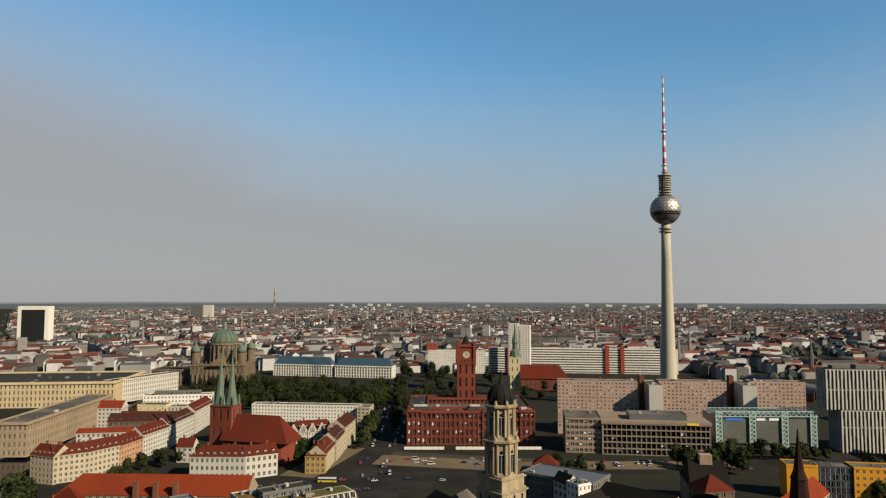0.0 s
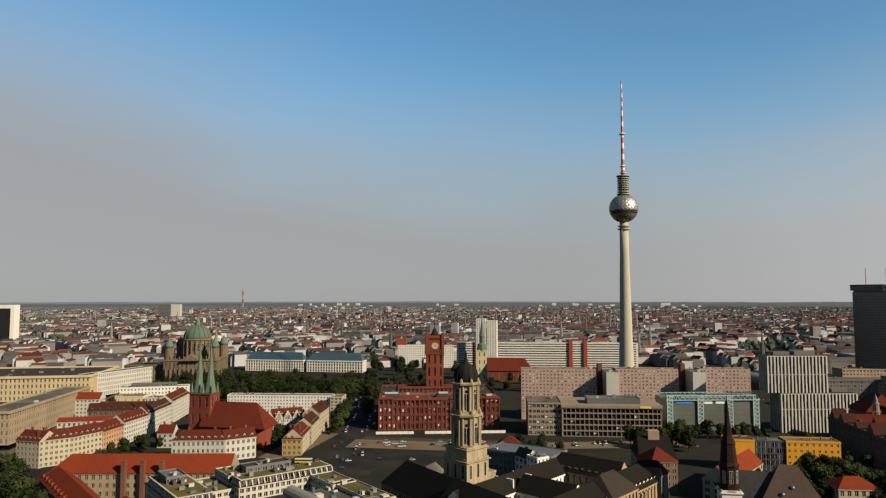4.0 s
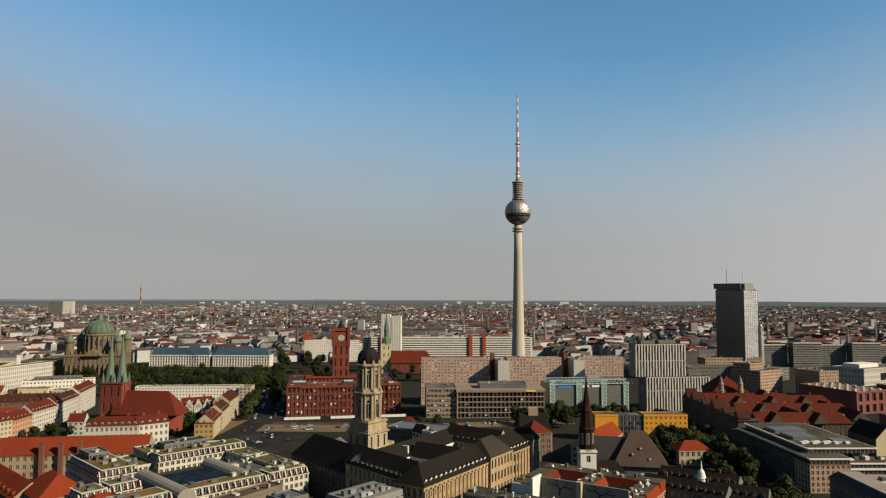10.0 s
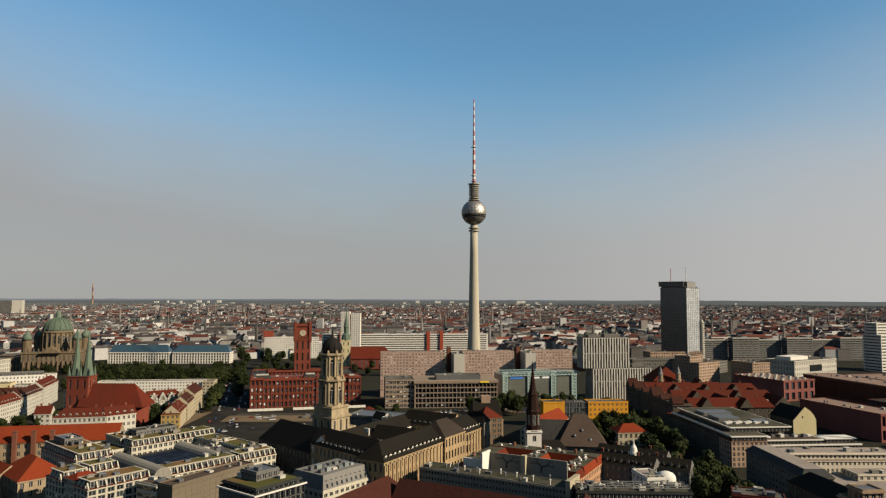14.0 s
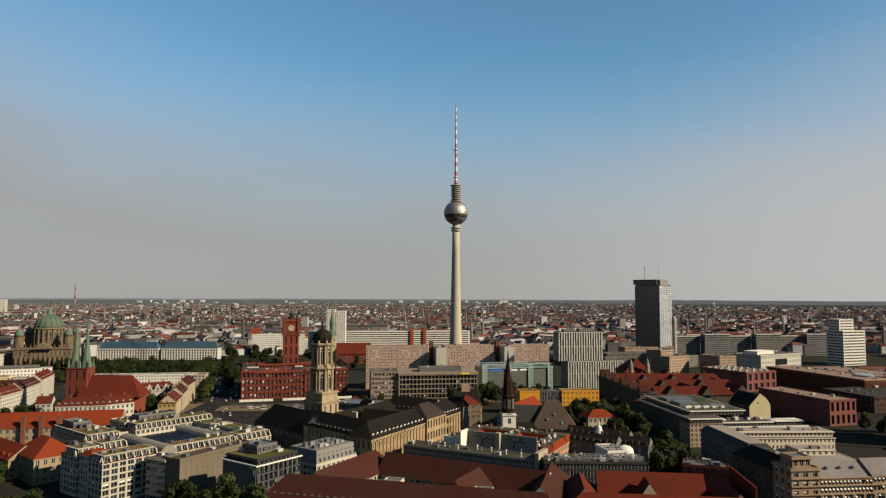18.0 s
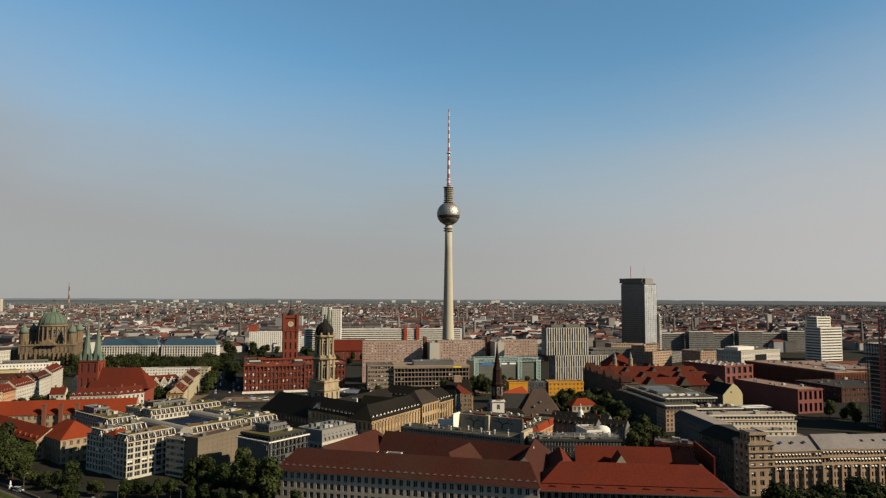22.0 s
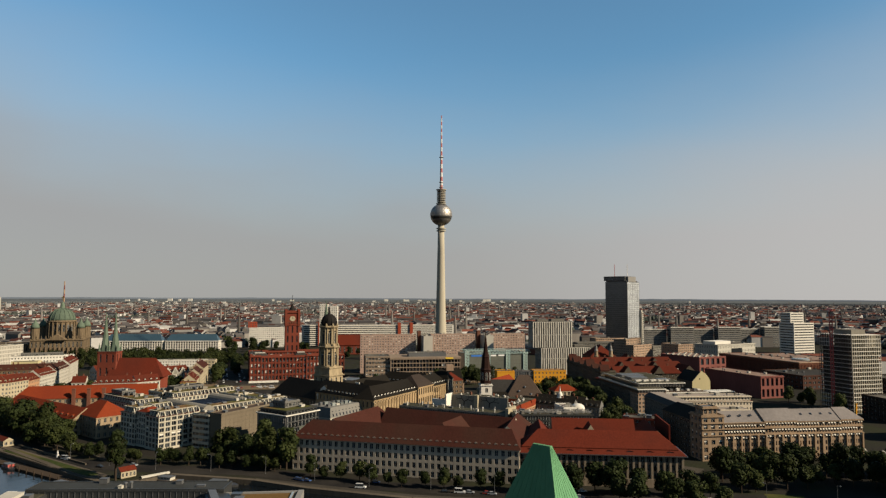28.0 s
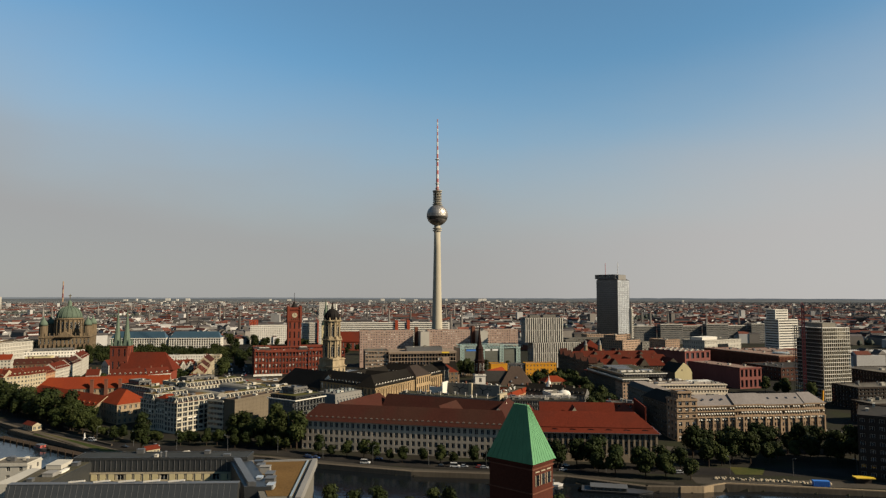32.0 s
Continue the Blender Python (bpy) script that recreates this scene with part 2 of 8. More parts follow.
mat("sign_yellow", (0.75, 0.50, 0.03), rough=0.5, bump=0, vary=0.05)


# ---- mesh building ----
class Geo:
    """Collects faces for one mesh."""

    def __init__(self):
        self.v, self.f, self.m = [], [], []

    def face(self, pts, m=0):
        k = len(self.v)
        self.v += [tuple(p) for p in pts]
        self.f.append(tuple(range(k, k + len(pts))))
        self.m.append(m)

    def box(self, x0, y0, z0, x1, y1, z1, m=0, bottom=True):
        k = len(self.v)
        self.v += [(x0, y0, z0), (x1, y0, z0), (x1, y1, z0), (x0, y1, z0), (x0, y0, z1), (x1, y0, z1), (x1, y1, z1), (x0, y1, z1)]
        fs = [(4, 5, 6, 7), (0, 1, 5, 4), (1, 2, 6, 5), (2, 3, 7, 6), (3, 0, 4, 7)] + ([(3, 2, 1, 0)] if bottom else [])
        self.f += [tuple(k + i for i in q) for q in fs]
        self.m += [m] * len(fs)
        return self

    def beam(self, a, b, r, m=0):
        a, b = Vector(a), Vector(b)
        d = (b - a).normalized()
        u = d.cross((0, 0, 1) if abs(d.z) < 0.9 else (1, 0, 0)).normalized() * r
        w = d.cross(u)
        k = len(self.v)
        for p in (a, b):
            self.v += [tuple(p + u + w), tuple(p - u + w), tuple(p - u - w), tuple(p + u - w)]
        for i in range(4):
            j = (i + 1) % 4
            self.f.append((k + i, k + j, k + 4 + j, k + 4 + i))
        self.f += [(k + 3, k + 2, k + 1, k), (k + 4, k + 5, k + 6, k + 7)]
        self.m += [m] * 6
        return self

    def lathe(self, rings, n=24, cx=0.0, cy=0.0, m=0, turn=0.0, cap=True):
        """rings: (radius, z) from bottom to top."""
        k = len(self.v)
        for r, z in rings:
            for i in range(n):
                a = 2 * math.pi * i / n + turn
                self.v.append((cx + r * math.cos(a), cy + r * math.sin(a), z))
        for j in range(len(rings) - 1):
            for i in range(n):
                i2 = (i + 1) % n
                self.f.append((k + j * n + i, k + j * n + i2, k + (j + 1) * n + i2, k + (j + 1) * n + i))
                self.m.append(m)
        if cap:
            top = k + (len(rings) - 1) * n
            self.f += [tuple(range(top, top + n)), tuple(reversed(range(k, k + n)))]
            self.m += [m, m]
        return self

    def hip(self, x0, y0, x1, y1, z, h, a=0.0, b=0.0, over=0.5, m=0, gable=1):
        """A ridged roof along x; a, b: how far the ridge stays back from each end (0: gable)."""
        x0, y0, x1, y1 = x0 - over, y0 - over, x1 + over, y1 + over
        ym, za = (y0 + y1) / 2, z + 0.02
        r0, r1 = (x0 + a, ym, z + h), (x1 - b, ym, z + h)
        c = [(x0, y0, za), (x1, y0, za), (x1, y1, za), (x0, y1, za)]
        self.face([c[0], c[1], r1, r0], m)
        self.face([c[2], c[3], r0, r1], m)
        self.face([c[3], c[0], r0], m if a else gable)
        self.face([c[1], c[2], r1], m if b else gable)
        self.face([c[3], c[2], c[1], c[0]], m)
        return self

    def mesh(self, name, *mats, smooth=False):
        me = bpy.data.meshes.new(name)
        me.from_pydata(self.v, [], self.f)
        for x in mats:
            me.materials.append(M[x])
        if len(mats) > 1:
            me.polygons.foreach_set("material_index", self.m)
        if smooth:
            me.polygons.foreach_set("use_smooth", [True] * len(self.f))
        me.update()
        return me


def part(name, me, parent, label="", at=None):
    ob = new(name, me)
    ob.parent = parent
    if at is not None:
        ob.matrix_basis = at
    if label:
        ob["label"] = label
    return ob


def thing(name, label, category, x, y, rot=0.0, group="", z=0.0):
    ob = new(name)
    ob.matrix_basis = pose(x, y, z, 0, 0, rot)
    return tagged(ob, label, category, group)


PANES = {}


def pane(w, h, style):
    """One window: glass with a frame round it and a bar down the middle."""
    key = (round(w, 2), round(h, 2), style)
    if key not in PANES:
        g = Geo()
        g.face([(-w / 2, 0, -h / 2), (w / 2, 0, -h / 2), (w / 2, 0, h / 2), (-w / 2, 0, h / 2)], 0)
        t = min(0.12, w * 0.08)
        if style != "strip":
            g.box(-w / 2, -0.08, -h / 2, -w / 2 + t, 0, h / 2, 1)
            g.box(w / 2 - t, -0.08, -h / 2, w / 2, 0, h / 2, 1)
            g.box(-w / 2 + t, -0.08, h / 2 - t, w / 2 - t, 0, h / 2, 1)
            g.box(-t / 2, -0.07, -h / 2, t / 2, 0, h / 2 - t, 1)
        if style == "blind":
            g.box(-w / 2 + t, -0.06, h * 0.05, w / 2 - t, -0.01, h / 2 - t, 2)
        if style == "strip":
            for i in range(1, max(2, int(w / 2.5))):
                x = -w / 2 + w * i / max(2, int(w / 2.5))
                g.box(x - 0.06, -0.07, -h / 2, x + 0.06, 0, h / 2, 1)
        PANES[key] = g.mesh("window", "glass", "frame_white", "blind")
    return PANES[key]


def facade(g, p0, p1, z0, z1, nx, nz, ww=0.5, wh=0.55, deep=0.25, m=0, low=0.0, skip=None, sill=0.5):
    """A wall from p0 to p1 with openings cut back into it (outside on the right of p0 to p1). Gives the openings: place, turn, width, height."""
    ax, ay = p0
    dx, dy = p1[0] - ax, p1[1] - ay
    length = math.hypot(dx, dy)
    ux, uy = dx / length, dy / length
    ox, oy = -uy * -1 * -1, ux * -1 * -1
    ix, iy = -uy, ux  # inward

    def P(s, z, d=0.0):
        return (ax + ux * s + ix * d, ay + uy * s + iy * d, z)

    out = []
    if nx < 1 or nz < 1:
        g.face([P(0, z0), P(length, z0), P(length, z1), P(0, z1)], m)
        return out
    cw, ch = length / nx, (z1 - z0 - low) / nz
    w, h = cw * ww, ch * wh
    if low:
        g.face([P(0, z0), P(length, z0), P(length, z0 + low), P(0, z0 + low)], m)
    turn = math.degrees(math.atan2(uy, ux))
    for j in range(nz):
        zb = z0 + low + j * ch
        za, zc = zb + (ch - h) * sill, zb + (ch - h) * sill + h
        g.face([P(0, zb), P(length, zb), P(length, za), P(0, za)], m)
        g.face([P(0, zc), P(length, zc), P(length, zb + ch), P(0, zb + ch)], m)
        last = 0.0
        for i in range(nx):
            if skip and skip(i, j):
                continue
            s0 = cw * i + (cw - w) / 2
            s1 = s0 + w
            g.face([P(last, za), P(s0, za), P(s0, zc), P(last, zc)], m)
            g.face([P(s0, za), P(s0, za, deep), P(s0, zc, deep), P(s0, zc)], m)
            g.face([P(s1, za, deep), P(s1, za), P(s1, zc), P(s1, zc, deep)], m)
            g.face([P(s0, za), P(s1, za), P(s1, za, deep), P(s0, za, deep)], m)
            g.face([P(s0, zc, deep), P(s1, zc, deep), P(s1, zc), P(s0, zc)], m)
            out.append((P((s0 + s1) / 2, (za + zc) / 2, deep - 0.02), turn, w, h))
            last = s1
        g.face([P(last, za), P(length, za), P(length, zc), P(last, zc)], m)
    return out


rnd = random.Random(7)
EYES = [Vector(row[1]) for row in PATH[::4]]
DONE = {}


def glaze(th, holes, style="plain", seen=True, blinds=0.0):
    """Windows for the openings: single parts on faces that the walk passes near, one joined part else."""
    if not holes:
        return
    c = th.matrix_basis @ (sum((Vector(p) for p, *_ in holes), Vector()) / len(holes))
    if seen and min((c - e).length for e in EYES) < 298 and DONE.get(th.name, 0) + len(holes) < 150:
        DONE[th.name] = DONE.get(th.name, 0) + len(holes)
        for (p, turn, w, h) in holes:
            s = "blind" if blinds and rnd.random() < blinds else style
            part("window", pane(w, h, s), th, at=pose(*p, 0, 0, turn))
        return
    g = Geo()
    for (p, turn, w, h) in holes:
        ca, sa = math.cos(radians(turn)), math.sin(radians(turn))

        def quad(x0, x1, z0, z1, out, m):
            g.face([(p[0] + ca * x + sa * out, p[1] + sa * x - ca * out, p[2] + z) for x, z in ((x0, z0), (x1, z0), (x1, z1), (x0, z1))], m)

        quad(-w / 2, w / 2, -h / 2, h / 2, 0, 0)
        if blinds and rnd.random() < blinds:
            quad(-w / 2, w / 2, h * rnd.uniform(-0.3, 0.3), h / 2, 0.06, 1)
        if seen and style != "bare":
            n = max(2, int(w / 2.2)) if style == "strip" else 2
            for i in range(1, n):
                x = -w / 2 + w * i / n
                quad(x - 0.08, x + 0.08, -h / 2, h / 2, 0.05, 2)
    tagged(part("window_panes", g.mesh("window_panes", "glass_many", "blind", "frame_white"), th), kind="stuff")


def block(th, x, y, w, d, h, nx=0, nz=0, ny=None, wall="white_render", roof="flat", roofm=None, rh=6.0, hips=(0, 0), ww=0.5, wh=0.55,
          low=0.0, z0=0.0, front=True, right=True, left=True, back=False, style="plain", cornice=0.35, across=False, dormers=0, clutter=0, chimneys=0,
          deep=0.25, blinds=0.0, over=0.5, side_ww=None, blank=(), parapet=0.7, deck="flat_roof", sill=0.5, bands=0):
    """A storeyed body with its roof, at a place in the thing's own frame: x along the front, y into the depth."""
    if ny is None:
        ny = max(1, round(nx * d / w)) if nx else 0
    g = Geo()
    cs = [(x, y), (x + w, y), (x + w, y + d), (x, y + d)]
    sw = side_ww or ww
    for a, b, n, seen, key, f in ((0, 1, nx, front, "F", ww), (1, 2, ny, right, "R", sw), (2, 3, nx, back, "B", ww), (3, 0, ny, left, "L", sw)):
        holes = facade(g, cs[a], cs[b], z0, z0 + h, 0 if key in blank else n, nz, f, wh, deep, low=low, sill=sill)
        glaze(th, holes, style, seen, blinds)
    part("wall", g.mesh("wall", wall), th)
    if bands:
        c = Geo()
        for k in range(1, bands + 1):
            zb = z0 + low + (h - low) * k / (bands + 1)
            c.box(x - 0.22, y - 0.22, zb - 0.2, x + w + 0.22, y, zb + 0.2).box(x - 0.22, y, zb - 0.2, x, y + d, zb + 0.2).box(x + w, y, zb - 0.2, x + w + 0.22, y + d, zb + 0.2)
        part("string_course", c.mesh("string_course", wall), th)
    if cornice:
        c = Geo()
        e = cornice
        z = z0 + h
        for (x0, y0, x1, y1) in ((x - e, y - e, x + w + e, y), (x - e, y + d, x + w + e, y + d + e), (x - e, y, x, y + d), (x + w, y, x + w + e, y + d)):
            c.box(x0, y0, z - 0.7, x1, y1, z - 0.05)
        part("cornice", c.mesh("cornice", wall), th)
    z = z0 + h
    if roof == "flat":
        r = Geo()
        r.box(x + 0.3, y + 0.3, z - 0.4, x + w - 0.3, y + d - 0.3, z + 0.12)
        part("roof", r.mesh("roof", roofm or deck), th)
        if parapet:
            q = Geo()
            for (x0, y0, x1, y1) in ((x, y, x + w, y + 0.3), (x, y + d - 0.3, x + w, y + d), (x, y + 0.3, x + 0.3, y + d - 0.3), (x + w - 0.3, y + 0.3, x + w, y + d - 0.3)):
                q.box(x0, y0, z - 0.04, x1, y1, z + parapet)
            part("parapet", q.mesh("parapet", wall), th)
    else:
        r = Geo()
        if across:
            r.hip(y, -x - w, y + d, -x, z, rh, *hips, over=over)
            r.v = [(-b, a, c) for a, b, c in r.v]
        else:
            r.hip(x, y, x + w, y + d, z, rh, *hips, over=over)
        part("roof", r.mesh("roof", roofm or "red_tile", wall), th)
        if dormers and not across:
            dm = dormer_mesh(roofm or "red_tile", wall)
            for i in range(dormers):
                part("dormer", dm, th, at=pose(x + w * (i + 0.5) / dormers, y + 1.2, z + 0.5))
        if dormers and across:
            dm = dormer_mesh(roofm or "red_tile", wall)
            for i in range(dormers):
                part("dormer", dm, th, at=pose(x + w - 1.2, y + d * (i + 0.5) / dormers, z + 0.5, 0, 0, 90))
    for i in range(chimneys):
        k = Geo()
        cx, cy = (x + w * (i + 0.5) / chimneys, y + d * 0.55) if not across else (x + w * 0.55, y + d * (i + 0.5) / chimneys)
        zz = z if roof == "flat" else z + rh * 0.6
        k.box(cx - 0.6, cy - 0.5, zz - 0.5, cx + 0.6, cy + 0.5, zz + rh * 0.45 + 1.2)
        k.box(cx - 0.75, cy - 0.65, zz + rh * 0.45 + 1.2, cx + 0.75, cy + 0.65, zz + rh * 0.45 + 1.5)
        part("chimney", k.mesh("chimney", "brown_brick"), th)
    for i in range(clutter):
        k = Geo()
        cx, cy = x + 1.5 + rnd.random() * (w - 3), y + 1.5 + rnd.random() * (d - 3)
        a, b, c = 0.5 + rnd.random() * 1.4, 0.5 + rnd.random() * 1.4, 0.7 + rnd.random() * 1.5
        if rnd.random() < 0.3:
            k.lathe([(0.45, z), (0.45, z + c), (0.7, z + c + 0.1), (0.6, z + c + 0.5)], 8, cx, cy)
            part("vent_pipe", k.mesh("vent_pipe", "zinc"), th)
        else:
            k.box(cx - a, cy - b, z + 0.1, cx + a, cy + b, z + c)
            k.box(cx - a - 0.1, cy - b - 0.1, z + c, cx + a + 0.1, cy + b + 0.1, z + c + 0.15)
            part("roof_box", k.mesh("roof_box", rnd.choice(["zinc", "concrete", "white_render"])), th)


DORM = {}


def dormer_mesh(roofm, wall):
    if (roofm, wall) not in DORM:
        g = Geo()
        g.box(-0.8, 0, 0, 0.8, 3.0, 1.7, 1)
        g.face([(-0.55, -0.02, 0.35), (0.55, -0.02, 0.35), (0.55, -0.02, 1.5), (-0.55, -0.02, 1.5)], 2)
        g.hip(-3.2, -1, 0, 1, 1.7, 0.7, m=0, over=0.1)
        k = len(g.v) - 18
        for i in range(k, len(g.v)):
            a, b, c = g.v[i]
            g.v[i] = (b, -a - 0.1, c)
        DORM[(roofm, wall)] = g.mesh("dormer", roofm, wall, "glass")
    return DORM[(roofm, wall)]


def wing(x, y, rot):
    t = new("wing")
    t.matrix_basis = pose(x, y, 0, 0, 0, rot)
    return t


def join_wing(th, t):
    """Gives a wing that stands at its own angle to the building that it belongs to."""
    rel = th.matrix_basis.inverted() @ t.matrix_basis
    for c in list(t.children):
        c.parent = th
        c.matrix_basis = rel @ c.matrix_basis
    bpy.data.objects.remove(t)


def mansard(th, x, y, w, d, z, h, inset, m="red_tile", deck="dark_flat_roof"):
    a = [(x, y), (x + w, y), (x + w, y + d), (x, y + d)]
    b = [(x + inset, y + inset), (x + w - inset, y + inset), (x + w - inset, y + d - inset), (x + inset, y + d - inset)]
    g = Geo()
    for i in range(4):
        j = (i + 1) % 4
        g.face([(*a[i], z + 0.02), (*a[j], z + 0.02), (*b[j], z + h), (*b[i], z + h)], 0)
    g.face([(*p, z + h) for p in b], 1)
    part("mansard_roof", g.mesh("mansard_roof", m, deck), th)


FIN = Geo()
FIN.v = [(-0.3, 0, 0), (0.3, 0, 0), (0.3, 1.9, 0), (-0.3, 1.9, 0), (-0.3, 1.5, 2.7), (0.3, 1.5, 2.7), (0.3, 1.9, 2.7), (-0.3, 1.9, 2.7)]
FIN.f = [(4, 5, 6, 7), (0, 1, 5, 4), (1, 2, 6, 5), (2, 3, 7, 6), (3, 0, 4, 7)]
FIN.m = [0] * 5
FINS = {}


def set_back(th, x, y, w, d, z, nx, ny, wall="office_stone", deck="green_roof", clutter=5, h=3.0):
    """A top storey that stands back behind sloping white fins, under a thin planted roof slab."""
    if wall not in FINS:
        FINS[wall] = FIN.mesh("fin", wall)
    block(th, x + 1.7, y + 1.7, w - 3.4, d - 3.4, h, nx, 1, ny=ny, z0=z, wall="grey_render", ww=0.82, wh=0.8, deep=0.15, cornice=0, parapet=0, roof="none", rh=0.05)
    for i in range(nx + 1):
        part("fin", FINS[wall], th, at=pose(x + w * i / nx * 0.97 + 0.015 * w, y, z))
    for i in range(1, ny):
        part("fin", FINS[wall], th, at=pose(x, y + d * i / ny, z, 0, 0, -90))
    part("roof_slab", Geo().box(x + 1.2, y + 1.2, z + h + 0.02, x + w - 1.2, y + d - 1.2, z + h + 0.35).mesh("roof_slab", wall), th)
    part("roof_planting", Geo().box(x + 2.2, y + 2.2, z + h + 0.35, x + w - 2.2, y + d - 2.2, z + h + 0.5).mesh("roof_planting", deck), th)
    for i in range(clutter):
        k = Geo()
        cx, cy = x + 3 + rnd.random() * (w - 6), y + 3 + rnd.random() * (d - 6)
        a, b, c = 0.4 + rnd.random() * 1.3, 0.4 + rnd.random() * 1.3, 0.6 + rnd.random() * 1.3
        k.box(cx - a, cy - b, z + h + 0.45, cx + a, cy + b, z + h + 0.5 + c).box(cx - a - 0.1, cy - b - 0.1, z + h + 0.5 + c, cx + a + 0.1, cy + b + 0.1, z + h + 0.65 + c)
        part("roof_box", k.mesh("roof_box", rnd.choice(["zinc", "white_render", "concrete", "dark_steel"])), th)

# ---- ground, river, roads ----
HUB = (-25.0, -900.0)
FAR, NEAR = 4820.0, 2200.0


def ground_z(x, y):
    """The land climbs softly far out, so that the sheet meets the horizon."""
    r = math.hypot(x - HUB[0], y - HUB[1])
    if r < NEAR:
        return 0.0
    return 92.0 * (1 - r / (NEAR * (28000 / NEAR) ** ((r - NEAR) / (FAR - NEAR))))


BANK_N = [(-640, 20), (-560, -170), (-480, -330), (-430, -420), (-345, -520), (-236, -612), (-214, -632), (-184, -653), (-170, -646), (-160, -634), (-113, -646), (-83, -661), (-30, -680), (49, -692), (84, -712), (110, -714), (124, -708), (196, -724), (300, -752), (600, -830)]
BANK_S = [(-690, 0), (-600, -230), (-520, -400), (-440, -520), (-330, -640), (-240, -700), (-180, -736), (-72, -738), (-15, -744), (60, -764), (200, -806), (600, -900)]


def spread(line, n):
    """n even points along a line of corners."""
    d = [0.0]
    for a, b in zip(line, line[1:]):
        d.append(d[-1] + math.dist(a, b))
    t = np.linspace(0, d[-1], n)
    return list(zip(np.interp(t, d, [p[0] for p in line]), np.interp(t, d, [p[1] for p in line])))


def in_river(px, py):
    poly = np.array(BANK_N + BANK_S[::-1], float)
    inside = np.zeros(px.shape, bool)
    j = len(poly) - 1
    for i in range(len(poly)):
        (xi, yi), (xj, yj) = poly[i], poly[j]
        cut = ((yi > py) != (yj > py)) & (px < (xj - xi) * (py - yi) / (yj - yi + 1e-9) + xi)
        inside ^= cut
        j = i
    return inside


NA = 720
radii = np.r_[np.arange(4, 640, 4.0), np.geomspace(645, FAR, 70)]
ang = np.linspace(0, 2 * np.pi, NA, endpoint=False)
gx, gy = HUB[0] + np.outer(radii, np.cos(ang)), HUB[1] + np.outer(radii, np.sin(ang))
rr = np.repeat(radii[:, None], NA, 1)
gz = np.where(rr < NEAR, 0.0, 92.0 * (1 - rr / (NEAR * (28000 / NEAR) ** (np.clip(rr - NEAR, 0, None) / (FAR - NEAR)))))
gz = np.where(in_river(gx, gy), -4.0, gz)
gv = np.stack([gx, gy, gz], -1).reshape(-1, 3)
ii, jj = np.meshgrid(np.arange(len(radii) - 1), np.arange(NA), indexing="ij")
j2 = (jj + 1) % NA
gf = np.stack([ii * NA + jj, (ii + 1) * NA + jj, (ii + 1) * NA + j2, ii * NA + j2], -1).reshape(-1, 4)
gm = bpy.data.meshes.new("ground")
gm.from_pydata(np.vstack([gv, [[HUB[0], HUB[1], 0]]]).tolist(), [], gf.tolist() + [(len(gv), a, (a + 1) % NA) for a in range(NA)])
mat("city_ground", (0.038, 0.034, 0.027), rough=0.95, vary=0.35, scale=0.25, tint=(0.034, 0.036, 0.020))
gm.materials.append(M["city_ground"])
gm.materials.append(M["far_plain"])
# past this radius the land takes the colour that holds the haze
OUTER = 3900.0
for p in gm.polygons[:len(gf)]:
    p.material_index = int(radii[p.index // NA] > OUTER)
tagged(new("ground", gm), "dark city ground of asphalt, yards and patchy green", "ground", kind="structure")

w = Geo()
a, b = spread(BANK_N, 40), spread(BANK_S, 40)
for i in range(39):
    w.face([(*b[i], -2.0), (*b[i + 1], -2.0), (*a[i + 1], -2.0), (*a[i], -2.0)])
tagged(new("water", w.mesh("water", "water")), "dark slow river between stone quays", "river", kind="structure")


def quay(line, name, label, side, m="grey_stone", top=0.5, thick=3.0):
    g = Geo()
    for (x0, y0), (x1, y1) in zip(line, line[1:]):
        d = math.hypot(x1 - x0, y1 - y0)
        nx, ny = -(y1 - y0) / d * side * thick, (x1 - x0) / d * side * thick
        lo, hi = -4.0, top
        p = [(x0, y0), (x1, y1), (x1 + nx, y1 + ny), (x0 + nx, y0 + ny)]
        o = [(x0 - nx * 1.2, y0 - ny * 1.2), (x1 - nx * 1.2, y1 - ny * 1.2)]
        g.face([(*p[0], lo), (*p[1], lo), (*p[1], hi), (*p[0], hi)])
        g.face([(*p[0], hi), (*p[1], hi), (*p[2], hi), (*p[3], hi)])
        g.face([(*p[3], hi), (*p[2], hi), (*p[2], -0.5), (*p[3], -0.5)])
    return tagged(new(name, g.mesh(name, m)), label, "quay wall", kind="structure")


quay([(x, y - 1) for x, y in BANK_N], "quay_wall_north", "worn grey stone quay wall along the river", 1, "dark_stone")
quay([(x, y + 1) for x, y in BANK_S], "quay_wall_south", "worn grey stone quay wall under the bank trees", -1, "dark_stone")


def strip(name, label, pts, width, m, z=0.03, category="road"):
    g = Geo()
    line = spread(pts, max(2, len(pts) * 4))
    L, Rr = [], []
    for i, (x, y) in enumerate(line):
        x0, y0 = line[max(0, i - 1)]
        x1, y1 = line[min(len(line) - 1, i + 1)]
        d = math.hypot(x1 - x0, y1 - y0) or 1
        nx, ny = -(y1 - y0) / d * width / 2, (x1 - x0) / d * width / 2
        L.append((x + nx, y + ny, z))
        Rr.append((x - nx, y - ny, z))
    for i in range(len(line) - 1):
        g.face([Rr[i], Rr[i + 1], L[i + 1], L[i]])
    return tagged(new(name, g.mesh(name, m)), label, category, kind="structure")


